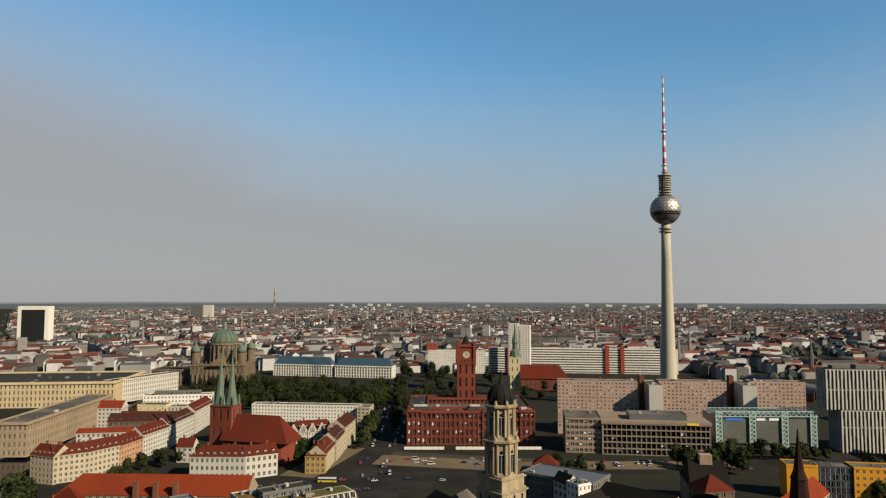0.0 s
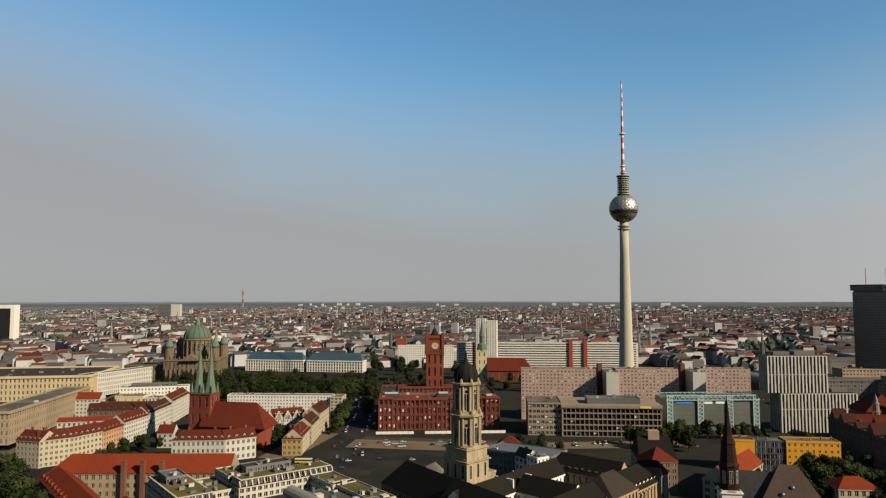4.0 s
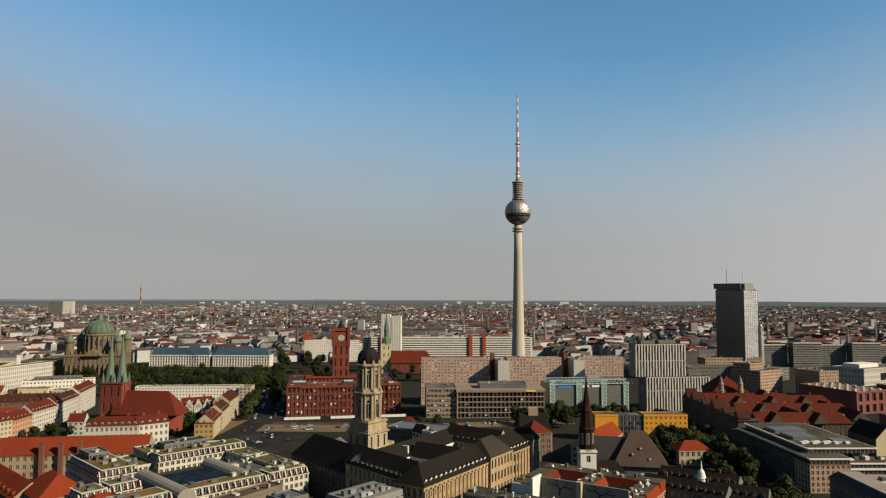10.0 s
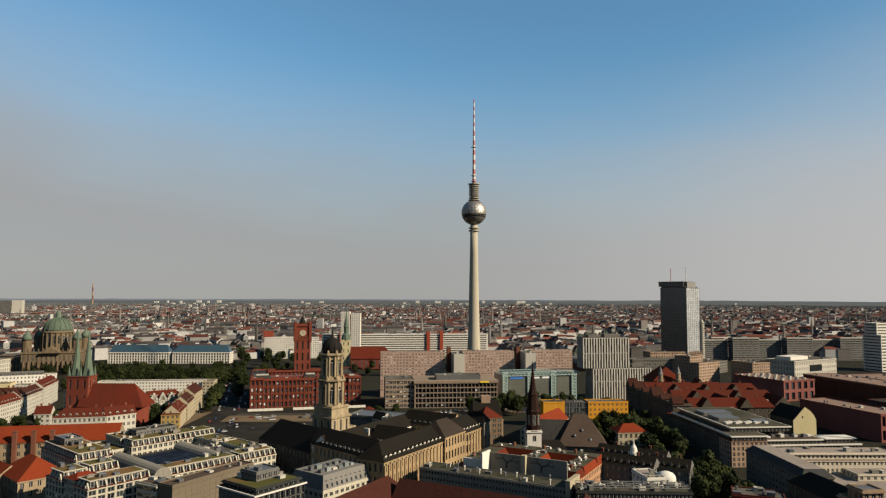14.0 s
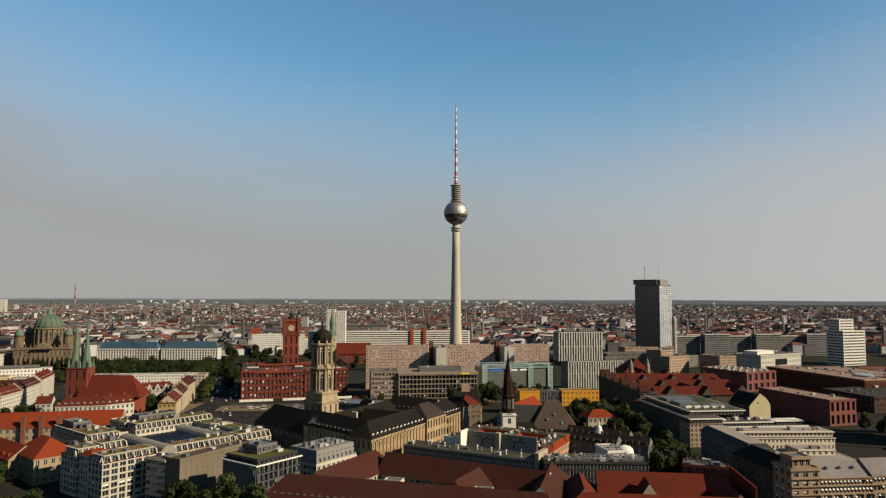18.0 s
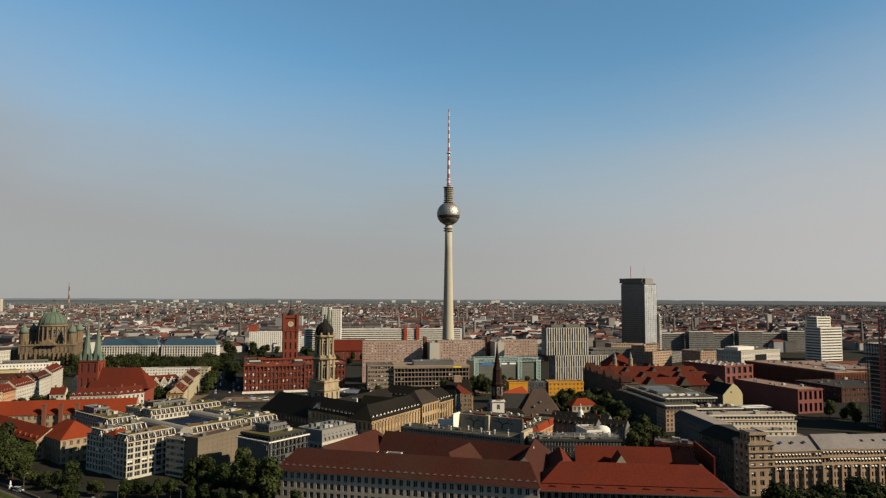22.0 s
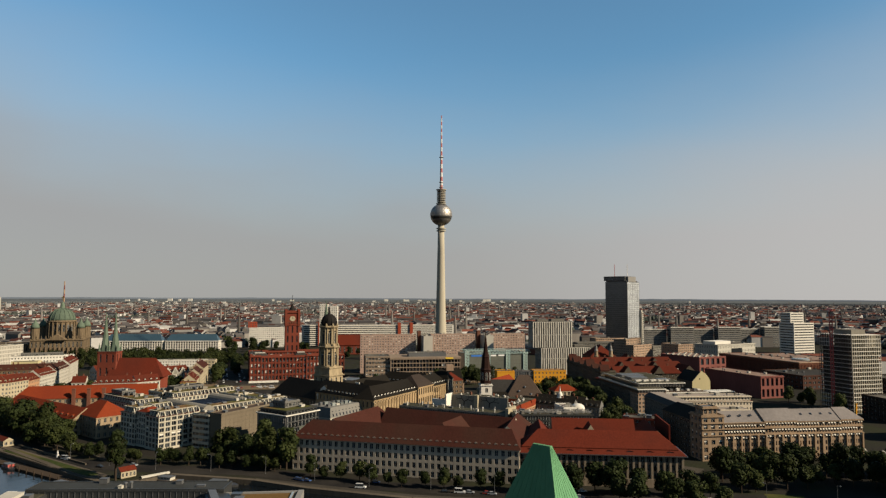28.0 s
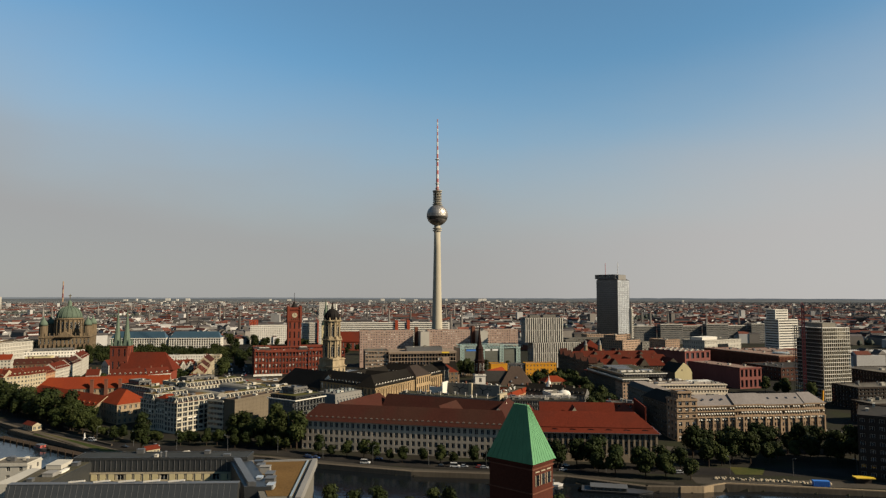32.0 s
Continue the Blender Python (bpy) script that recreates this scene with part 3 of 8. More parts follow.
strip("road_spandauer", "straight dark asphalt street with parked cars", [(-195, -380), (-228, -270), (-300, -30), (-362, 180), (-480, 600)], 34, "asphalt", 0.04)
strip("road_cross", "wide asphalt crossing full of waiting cars", [(-420, -440), (-280, -385), (-190, -340), (-60, -262), (60, -215), (160, -185)], 44, "asphalt", 0.05)
strip("pavement_square", "sandy building ground beside the crossing", [(-262, -345), (-262, -250)], 26, "sand", 0.06, "pavement")
strip("pavement_hall", "pale paved strip in front of the red town hall", [(-222, -262), (-108, -256)], 14, "paving", 0.08, "pavement")
strip("road_quay", "narrow quay road with parked cars", [(-335, -512), (-236, -602), (-184, -620), (-114, -628), (-60, -655), (30, -672), (120, -682), (240, -690), (420, -720)], 16, "asphalt", 0.06)
strip("pavement_site", "brown sandy site ground before the red town hall", [(-226, -284), (-100, -276)], 30, "sand", 0.1, "pavement")
strip("pavement_parking", "gravelled car park before the long low building", [(-80, -262), (40, -228)], 24, "sand", 0.07, "pavement")
strip("road_court", "shaded street beside the court house", [(128, -600), (135, -480), (132, -215)], 12, "asphalt", 0.05)
strip("pavement_bank", "pale paved quay with stone blocks", [(112, -700), (200, -712), (330, -742)], 12, "paving", 0.07, "pavement")

lawn = Geo()
lawn.face([(138, -690, 0.13), (152, -691, 0.13), (160, -678, 0.13), (142, -674, 0.13)])
tagged(new("lawn", lawn.mesh("lawn", "grass")), "shaded lawn between quay and trees", "lawn", kind="structure")
# second facing over the dark quay, its paler colour standing for sunlight
quay([(100, -714.6), (111, -715.2), (118, -711.5), (125, -708.4), (140, -711.6), (160, -716.4), (196, -725)], "quay_wall_curved", "curved stone quay wall, sunlight in its pale colour", 1, "sandstone", 0.9, 0.8)
strip("pavement_hall_quay", "pale quay pavement under the trees", [(-113, -644), (-28, -676), (49, -689), (100, -706)], 5, "paving", 0.09, "pavement")
strip("pavement_brown_house", "bright paved street corner by the brown house", [(114, -640), (128, -622)], 12, "paving", 0.08, "pavement")

# ---- television tower ----
tv = thing("television_tower", "tall pale concrete television tower with steel ball and striped mast", "tower", 0, 0)
g = Geo().lathe([(16, 0), (13, 6), (10.8, 14), (9.2, 24), (8.3, 40), (7.2, 70), (6.1, 120), (5.2, 165), (4.7, 205)], 40)
part("shaft", g.mesh("shaft", "tower_concrete", smooth=True), tv)
for z in (192.6, 196.0):
    g = Geo().lathe([(4.6, z), (6.9, z + 0.3), (7.0, z + 1.6), (4.6, z + 2.0)], 32)
    part("collar", g.mesh("collar", "tower_concrete"), tv)
ball = new("ball")
ball.parent = tv
CZ, CR = 217.5, 16.3
for j in range(10):
    a0, a1 = -70 + j * 14.5, -70 + (j + 1) * 14.5
    if j == 3:
        continue
    for k in range(24):
        g = Geo()
        n = 2
        b0, b1 = 2 * math.pi * (k + 0.02) / 24, 2 * math.pi * (k + 0.98) / 24
        pts = []
        for aa in (radians(a0 + 0.3), radians(a1 - 0.3)):
            for bb in (b0, b1):
                pts.append((CR * math.cos(aa) * math.cos(bb), CR * math.cos(aa) * math.sin(bb), CZ + CR * math.sin(aa)))
        am, bm_ = radians((a0 + a1) / 2), (b0 + b1) / 2
        tip = ((CR + 0.16) * math.cos(am) * math.cos(bm_), (CR + 0.16) * math.cos(am) * math.sin(bm_), CZ + (CR + 0.16) * math.sin(am))
        for u, v in ((0, 1), (1, 3), (3, 2), (2, 0)):
            g.face([pts[u], pts[v], tip])
        part("panel", g.mesh("panel", "steel"), ball)
g = Geo().lathe([(CR * 0.97 * math.cos(radians(x)), CZ + CR * 0.97 * math.sin(radians(x))) for x in range(-72, 76, 6)], 32)
part("core", g.mesh("core", "dark_steel", smooth=True), ball)
for z, r in ((CZ - 7.2, 15.0), (CZ - 5.1, 15.8), (CZ - 3.3, 16.2)):
    g = Geo().lathe([(r - 1, z), (r, z + 0.2), (r, z + 0.6), (r - 1, z + 0.8)], 40)
    part("window_ring", g.mesh("window_ring", "grey_stone", smooth=False), ball, "dull steel ring")
g = Geo().lathe([(14.9, CZ - 6.8), (15.6, CZ - 5.0)], 40, cap=False)
part("window_band", g.mesh("window_band", "glass"), ball, "dark band of windows")
g = Geo().lathe([(15.7, CZ - 4.6), (15.95, CZ - 3.4)], 40, cap=False)
part("window_band", g.mesh("window_band", "glass"), ball, "dark band of windows")
g = Geo().lathe([(4.7, 228), (4.5, 256)], 28)
part("neck", g.mesh("neck", "dark_stone"), tv)
for z, r in ((233.5, 7.6), (236.2, 6.8), (239.5, 6.3), (242.0, 6.5), (244.5, 6.3), (247.0, 6.5), (249.5, 6.3), (252.0, 6.7), (254.6, 7.6)):
    g = Geo().lathe([(4.5, z), (r, z + 0.1), (r, z + 0.9), (4.5, z + 1.0)], 28)
    part("gallery", g.mesh("gallery", "tower_concrete"), tv)
for k in range(14):
    a = 2 * math.pi * k / 14
    g = Geo().beam((6.2 * math.cos(a), 6.2 * math.sin(a), 237), (6.2 * math.cos(a), 6.2 * math.sin(a), 255), 0.2)
    part("gallery_post", g.mesh("gallery_post", "steel"), tv)
zz, i = 255.4, 0
while zz < 367.9:
    step = min(6.4 if zz < 330 else 5.2, 368 - zz)
    f0, f1 = (zz - 255) / 113, (zz + step - 255) / 113
    r0, r1 = 2.2 - 1.5 * f0, 2.2 - 1.5 * f1
    g = Geo().lathe([(r0, zz), (r1, zz + step)], 14)
    part("mast_section", g.mesh("mast_section", "mast_white" if i % 2 else "mast_red", smooth=False), tv, "white mast section" if i % 2 else "red mast section")
    zz += step
    i += 1
for z in (258.5, 266.0, 304.0):
    g = Geo().lathe([(2.2, z), (3.6, z + 0.15), (3.6, z + 0.6), (2.2, z + 0.7)], 16)
    part("mast_ring", g.mesh("mast_ring", "mast_white"), tv)

# ---- red town hall ----
th = thing("town_hall", "red brick town hall with arched windows and a square clock tower", "town hall", -220, -229.8, 15.5)
kw = dict(wall="red_brick", wh=0.6, deep=0.5, deck="dark_flat_roof")
for (x, y, w_, d_, h_, nx) in ((0, 0, 11, 16, 27.5, 3), (11, 0.8, 47, 15.2, 26.5, 13), (58, 0, 29, 16, 27.5, 8), (87, -0.6, 11, 16, 27.5, 3)):
    block(th, x, y, w_, d_, h_, nx, 4, bands=3, wall="red_brick", ww=0.50, wh=0.66, deep=0.8, blinds=0.45, deck="dark_flat_roof", clutter=4, cornice=0.9, parapet=1.6, left=x == 0, right=x == 87)
block(th, 0, 16, 15, 76, 26.5, 4, 4, ny=20, deck="dark_flat_roof", clutter=4, front=False, right=False, cornice=0.8, parapet=1.4, **{k: kw[k] for k in ("wall", "wh", "deep")})
block(th, 83, 16, 15, 76, 26.5, 4, 4, ny=20, deck="dark_flat_roof", clutter=3, front=False, left=False, cornice=0.8, parapet=1.4, **{k: kw[k] for k in ("wall", "wh", "deep")})
block(th, 15, 76, 68, 16, 26.5, 18, 4, deck="dark_flat_roof", front=False, left=False, right=False, cornice=0.8, parapet=1.4, **{k: kw[k] for k in ("wall", "wh", "deep")})
block(th, 15, 40, 68, 18, 24, 12, 3, deck="zinc", front=True, left=False, right=False, clutter=6, cornice=0.5, parapet=1.0, **{k: kw[k] for k in ("wall", "wh", "deep")})
lis = Geo().box(-0.32, -0.35, 0, 0.32, 0, 26.0).box(-0.6, -0.75, 24.6, 0.6, 0, 25.4).mesh("pilaster", "red_brick")
for i in range(28):
    xa = i * 98 / 27
    part("pilaster", lis, th, at=pose(xa, 0.8 if 11 < xa < 58 else (-0.6 if xa > 86.9 else 0), 0))
for px, pw in ((2, 16), (46, 13)):
    mansard(th, px, 1.6, pw, 12.5, 28.2, 2.6, 2.8, "dark_flat_roof", "pale_deck")
    part("pavilion_crest", Geo().box(px + 2.6, 4.2, 30.8, px + pw - 2.6, 11.6, 31.5).mesh("pavilion_crest", "white_render"), th, "pale roof crest")
tx, ty = 48.5, 85.3
block(th, tx - 8, ty - 8, 16, 16, 60, 3, 5, ny=3, wall="red_brick", ww=0.3, wh=0.7, deep=0.8, cornice=0.7, deck="dark_flat_roof", parapet=1.2)
block(th, tx - 7.4, ty - 7.4, 14.8, 14.8, 15.5, 0, 0, z0=60, wall="red_brick", cornice=1.2, deck="dark_flat_roof", parapet=2.2)
for sx in (-1, 1):
    for sy in (-1, 1):
        g = Geo().box(tx + sx * 7.4 - 1.3, ty + sy * 7.4 - 1.3, 58, tx + sx * 7.4 + 1.3, ty + sy * 7.4 + 1.3, 79.5)
        part("corner_pier", g.mesh("corner_pier", "red_brick"), th)
for (dx, dy, r) in ((0, -7.45, 0), (7.45, 0, 90), (-7.45, 0, -90)):
    g = Geo().lathe([(3.2, 0), (3.2, 0.35)], 24)
    clock = part("clock", g.mesh("clock", "cream_render"), th, "pale round clock face", at=pose(tx + dx, ty + dy, 67.5, 90, 0, r))
    g = Geo().box(-0.18, -0.2, 0.36, 0.18, 2.6, 0.5).box(-0.2, -0.18, 0.36, 1.8, 0.18, 0.5)
    part("clock_pointer", g.mesh("clock_pointer", "dark_steel"), clock)
for k in range(5):
    g = Geo().box(tx - 6 + k * 2.6, ty - 8.1, 61.5, tx - 4.8 + k * 2.6, ty - 7.3, 63.5)
    part("tower_frieze", g.mesh("tower_frieze", "brown_brick"), th)
g = Geo().lathe([(4.2, 75.8), (3.8, 78), (1.2, 84), (0.25, 86), (0.2, 97)], 8, tx, ty)
part("flag_mast", g.mesh("flag_mast", "dark_copper"), th)
th.scale = (1.078, 1.0, 1.0)

fen = thing("white_site_fence", "low white site fence along the town hall", "fence", -217, -247, 15.5)
for i in range(24):
    if i not in (7, 8, 17):
        part("fence_panel", Geo().box(0.05, 0, 0.1, 4.5, 0.25, 2.4).mesh("fence_panel", "white_panel"), fen, at=pose(i * 4.6, 0, 0))

# ---- old civic hall with the domed tower ----
sh = thing("civic_hall", "large sandstone office palace with dark slate roofs round courtyards", "civic building", -58, -545, 61)
kw = dict(wall="ochre_stone", roof="hip", roofm="slate", rh=8, ww=0.46, wh=0.64, deep=0.6, over=0.7)
WHITE = dormer_mesh("slate", "white_panel")
block(sh, 0, 0, 58, 17, 26, 16, 4, hips=(8, 0), bands=1, left=False, **kw)
block(sh, 58, -1.5, 24, 19, 28, 7, 4, hips=(6, 6), bands=1, right=False, left=False, wall="ochre_stone", roof="hip", roofm="worn_roof", rh=8, ww=0.46, wh=0.64, deep=0.6)
block(sh, 82, 0, 26, 17, 26, 8, 4, hips=(0, 6), bands=1, left=False, **kw)
block(sh, 106, -2, 9, 16, 29, 2, 4, ny=4, hips=(4, 4), across=True, wall="grey_stone", roof="hip", roofm="slate", rh=6, ww=0.4, wh=0.6)
for i in range(26):
    if not 13 < i < 20:
        part("dormer", WHITE, sh, at=pose(3 + i * 4.1, 1.0, 26.4))
block(sh, 97, 17, 14, 40, 25, 4, 4, ny=11, across=True, hips=(0, 5), front=False, **kw)
for i in range(9):
    part("dormer", WHITE, sh, at=pose(98, 21 + i * 3.9, 25.4, 0, 0, -90))
block(sh, 15, 46, 82, 13, 24, 24, 4, hips=(0, 0), left=False, right=False, wall="white_panel", roof="hip", roofm="slate", rh=7, ww=0.4, wh=0.55)
block(sh, 52, 17, 14, 29, 24, 4, 4, ny=8, across=True, front=False, wall="white_panel", roof="hip", roofm="slate", rh=7, ww=0.4, wh=0.55)
part("fire_wall", Geo().box(51.2, 47, 20, 52, 58, 29.5).box(66, 47, 20, 66.8, 58, 29).mesh("fire_wall", "white_panel"), sh, "white fire wall above the roof")
t = wing(-58, -545, 47)
block(t, 0, 6, 16, 56, 26, 4, 4, ny=15, across=True, hips=(8, 0), front=False, right=True, wall="ochre_stone", roof="hip", roofm="slate", rh=8, ww=0.4, wh=0.6, deep=0.5, over=0.7)
for i in range(13):
    part("dormer", WHITE, t, at=pose(1, 10 + i * 3.9, 26.4, 0, 0, -90))
join_wing(sh, t)
pil = Geo().box(-0.5, -0.6, 0, 0.5, 0, 17.5).box(-0.65, -0.75, 17.5, 0.65, 0, 18.2).mesh("pilaster", "ochre_stone")
for i in range(29):
    if not 15 < i < 22:
        part("pilaster", pil, sh, at=pose(0.6 + i * 3.65, 0, 6))
s = thing("dark_hipped_house", "big shaded house under a dark hipped slate roof", "office building", -102.5, -502, 46)
# the house's shade is worked into the dark wall colour
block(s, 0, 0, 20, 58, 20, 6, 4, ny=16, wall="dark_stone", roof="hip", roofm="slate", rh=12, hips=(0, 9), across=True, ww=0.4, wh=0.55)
part("gable_coping", Geo().beam((0, -0.3, 20.3), (10, -0.3, 32.3), 0.4).beam((10, -0.3, 32.3), (20, -0.3, 20.3), 0.4).mesh("gable_coping", "cream_render"), s, "pale gable coping")
s = thing("grey_roofed_annex", "low annex with pale grey metal roofs beside the tower", "office building", -138, -440, -15)
block(s, 0, 0, 14, 22, 17, 4, 3, wall="office_stone", roof="hip", roofm="flat_roof", rh=5, across=True)
block(s, 14.2, -2, 13, 22, 16, 4, 3, wall="office_stone", roof="hip", roofm="flat_roof", rh=5, across=True, left=False)
s = thing("white_stair_house", "small white house with many chimneys between dark roofs", "house", -70, -388, 45)
block(s, 0, 0, 9, 10, 19, 3, 5, wall="white_panel", ww=0.35, wh=0.5, clutter=5, deck="zinc")
block(s, 0.5, 10, 8, 12, 17, 2, 4, wall="white_render", roof="hip", roofm="slate", rh=5, across=True)
tw = thing("domed_tower", "slender pale stone tower with columns under a dark ribbed dome", "tower", -101.5, -452, 57)
block(tw, -8.2, -8.2, 16.4, 16.4, 33, 3, 3, wall="tower_stone", ww=0.3, wh=0.6, deep=0.6, cornice=0.9, parapet=1.0)
block(tw, -7.6, -7.6, 15.2, 15.2, 6, 0, 0, z0=33, wall="tower_stone", cornice=0.8, parapet=0.6)
part("side_wall", Geo().box(8.2, -7, 0, 15, 6, 24).box(8.2, -7.3, 24, 15.3, 6.3, 25).mesh("side_wall", "tower_stone"), tw, "pale stone side wing")
for z0_, z1_, r in ((39.0, 54.5, 7.5), (56.0, 70.5, 6.6)):
    g = Geo().lathe([(r + 0.6, z0_), (r + 0.6, z0_ + 1.2), (r, z0_ + 1.3), (r, z1_), (r + 1.6, z1_ + 0.2), (r + 1.8, z1_ + 1.1), (r, z1_ + 1.5)], 8, turn=radians(22.5))
    part("drum", g.mesh("drum", "tower_stone"), tw)
    for k in range(8):
        a = math.pi * k / 4 + radians(22.5)
        for da in (-0.13, 0.13):
            g = Geo().lathe([(0.62, z0_ + 1.2), (0.5, z1_)], 8, r * math.cos(a + da), r * math.sin(a + da))
            part("column", g.mesh("column", "tower_stone"), tw)
        g = Geo().lathe([(0.9, z1_ + 1.1), (0.7, z1_ + 2.6), (0.25, z1_ + 3.6)], 6, (r + 0.2) * math.cos(a), (r + 0.2) * math.sin(a))
        part("urn", g.mesh("urn", "tower_stone"), tw)
        a = math.pi * k / 4
        rr0 = r * math.cos(math.pi / 8) + 0.04
        part("niche", pane(2.9, 8.2, "plain"), tw, at=pose(rr0 * math.cos(a), rr0 * math.sin(a), z0_ + 6.2, 0, 0, math.degrees(a) + 90))
        part("round_window", Geo().lathe([(0.8, 0), (0.8, 0.1)], 12).mesh("round_window", "glass"), tw, at=pose(rr0 * math.cos(a), rr0 * math.sin(a), z0_ + 11.4, 90, 0, math.degrees(a) + 90))
g = Geo().lathe([(5.9, 71.6), (6.3, 73.4), (6.3, 75.4), (5.7, 77.6), (4.3, 79.6), (2.5, 81.0), (1.2, 81.4), (1.1, 83.2), (0.5, 84.0), (0.15, 84.4)], 24)
part("dome", g.mesh("dome", "dark_copper", smooth=True), tw, "dark weathered copper dome")
for k in range(12):
    a = math.pi * k / 6
    g = Geo()
    prev = None
    for r, z in ((6.6, 73.4), (6.5, 75.2), (5.8, 77.4), (4.4, 79.4), (2.6, 80.8)):
        p = (r * math.cos(a), r * math.sin(a), z)
        if prev:
            g.beam(prev, p, 0.16)
        prev = p
    part("dome_rib", g.mesh("dome_rib", "dark_copper"), tw)
g = Geo().lathe([(0.3, 84), (0.6, 85), (0.45, 86.4), (0.1, 87.6)], 8)
part("finial", g.mesh("finial", "dark_copper"), tw)

# ---- twin-spired church ----
nc = thing("twin_spired_church", "red brick church with two slender green copper spires", "church", -342, -305, 0)
block(nc, -8.6, -9, 18.2, 14, 39.6, 3, 3, wall="red_brick", ww=0.3, wh=0.6, deep=0.6, cornice=0.5, parapet=0)
for sx in (-4.4, 5.4):
    g = Geo().lathe([(4.7, 40), (3.7, 45.5), (2.5, 54), (1.1, 68), (0.2, 79)], 8, sx, -2, turn=radians(22.5))
    part("spire", g.mesh("spire", "verdigris"), nc)
    for dx, dy in ((-4, -4), (4, -4), (4, 4), (-4, 4)):
        g = Geo().lathe([(1.3, 40), (0.8, 44), (0.1, 48)], 6, sx + dx, -2 + dy)
        part("pinnacle", g.mesh("pinnacle", "verdigris"), nc)
    g = Geo().beam((sx, -2, 78.5), (sx, -2, 82.5), 0.12).beam((sx - 0.8, -2, 81.2), (sx + 0.8, -2, 81.2), 0.12)
    part("cross", g.mesh("cross", "gold"), nc)
g = Geo()
g.hip(4, -13, 58, 11, 15, 18, 0, 13, over=0.8)
part("nave_roof", g.mesh("nave_roof", "red_tile", "red_brick"), nc)
block(nc, 5, -12.4, 44, 23, 15, 9, 1, wall="red_brick", ww=0.3, wh=0.7, deep=0.5, roof="none", roofm="red_tile", rh=0.1, cornice=0.3)
g = Geo().lathe([(11.4, 0), (11.4, 14.9)], 12, 47, -1)
part("choir_wall", g.mesh("choir_wall", "red_brick"), nc)
for i in range(6):
    g = Geo().box(9 + i * 8, -15, 0, 10.2 + i * 8, -12.4, 11)
    part("buttress", g.mesh("buttress", "red_brick"), nc)

# ---- cathedral ----
dm = thing("cathedral", "grey sandstone cathedral with a large green copper dome", "cathedral", -594, 84, 18)
block(dm, -36, -35, 72, 70, 28, 13, 2, wall="cathedral_stone", bands=1, ww=0.35, wh=0.6, deep=0.8, cornice=1.2, parapet=2.0, deck="zinc")
g = Geo().lathe([(22, 28), (20, 30), (19.5, 54), (21, 55), (20, 57)], 32)
part("drum", g.mesh("drum", "cathedral_stone"), dm)
for k in range(20):
    a = 2 * math.pi * k / 20
    part("window", pane(2.6, 11, "plain"), dm, at=pose(19.75 * math.cos(a), 19.75 * math.sin(a), 45, 0, 0, math.degrees(a) + 90))
    a += math.pi / 20
    g = Geo().lathe([(1.1, 30), (1.0, 54)], 6, 20.6 * math.cos(a), 20.6 * math.sin(a))
    part("column", g.mesh("column", "cathedral_stone"), dm)
g = Geo().lathe([(19.0, 56.5), (18.7, 60), (17.3, 65), (14.4, 69.6), (9.8, 73.2), (4.3, 75.4), (3.2, 76), (3.2, 81), (2.2, 83.5), (0.5, 86)], 32)
part("dome", g.mesh("dome", "verdigris", smooth=True), dm, "green copper dome")
for k in range(16):
    a = 2 * math.pi * k / 16
    g = Geo()
    prev = None
    for r, z in [(19.2, 56.8), (18.9, 60.2), (17.5, 65.2), (14.6, 69.8), (9.9, 73.4), (4.4, 75.7)]:
        p = (r * math.cos(a), r * math.sin(a), z)
        if prev:
            g.beam(prev, p, 0.35)
        prev = p
    part("dome_rib", g.mesh("dome_rib", "verdigris"), dm)
for i in range(12):
    part("facade_column", Geo().lathe([(1.2, 0), (1.0, 17)], 8, -33 + i * 6, -36.2).mesh("facade_column", "brown_stone"), dm)
    part("parapet_statue", Geo().lathe([(0.9, 30), (0.6, 31.5), (0.7, 33), (0.2, 34.5)], 6, -33 + i * 6, -35).mesh("parapet_statue", "cathedral_stone"), dm)
g = Geo()
g.hip(-40, -13, -24, 13, 28, 9, 0, 3, over=0.5, m=0, gable=0)
g.v = [(-b, a, c) for a, b, c in g.v]
part("pediment", g.mesh("pediment", "cathedral_stone"), dm)
block(dm, -92, -24, 56, 44, 21, 14, 2, wall="cathedral_stone", ww=0.4, wh=0.66, deep=1.0, cornice=0.9, parapet=1.2, deck="dark_flat_roof", clutter=4, right=False)
g = Geo().beam((0, 0, 88), (0, 0, 95), 0.5).beam((-2.2, 0, 92.6), (2.2, 0, 92.6), 0.5)
part("cross", g.mesh("cross", "gold"), dm)
for sx, sy in ((-31, -29), (31, -29), (-31, 29), (31, 29)):
    g = Geo().lathe([(7.5, 28), (6.2, 29), (6.2, 45), (7, 46)], 12, sx, sy)
    part("corner_turret", g.mesh("corner_turret", "cathedral_stone"), dm)
    g = Geo().lathe([(6.2, 46), (6, 49), (4.4, 53), (1.8, 55.5), (1.2, 58), (0.2, 61)], 16, sx, sy)
    part("small_dome", g.mesh("small_dome", "verdigris", smooth=True), dm, "small green copper dome")

# ---- hotel tower and square buildings ----
pk = thing("hotel_tower", "tall dark glass slab hotel with a bright narrow side", "skyscraper", 285, 150, -45)
block(pk, 0, 0, 41, 41, 121, 20, 37, ny=20, wall="dark_steel", ww=0.86, wh=0.8, deep=0.1, style="strip", front=False, right=False, left=False, cornice=0, parapet=1.0, deck="dark_flat_roof", side_ww=0.7)
g = Geo()
band = Geo().box(0.4, -0.2, 0.1, 40.6, -0.05, 0.4).mesh("floor_band", "dark_steel")
for j in range(37):
    part("floor_band", band, pk, at=pose(0, 0, 3.27 * j))
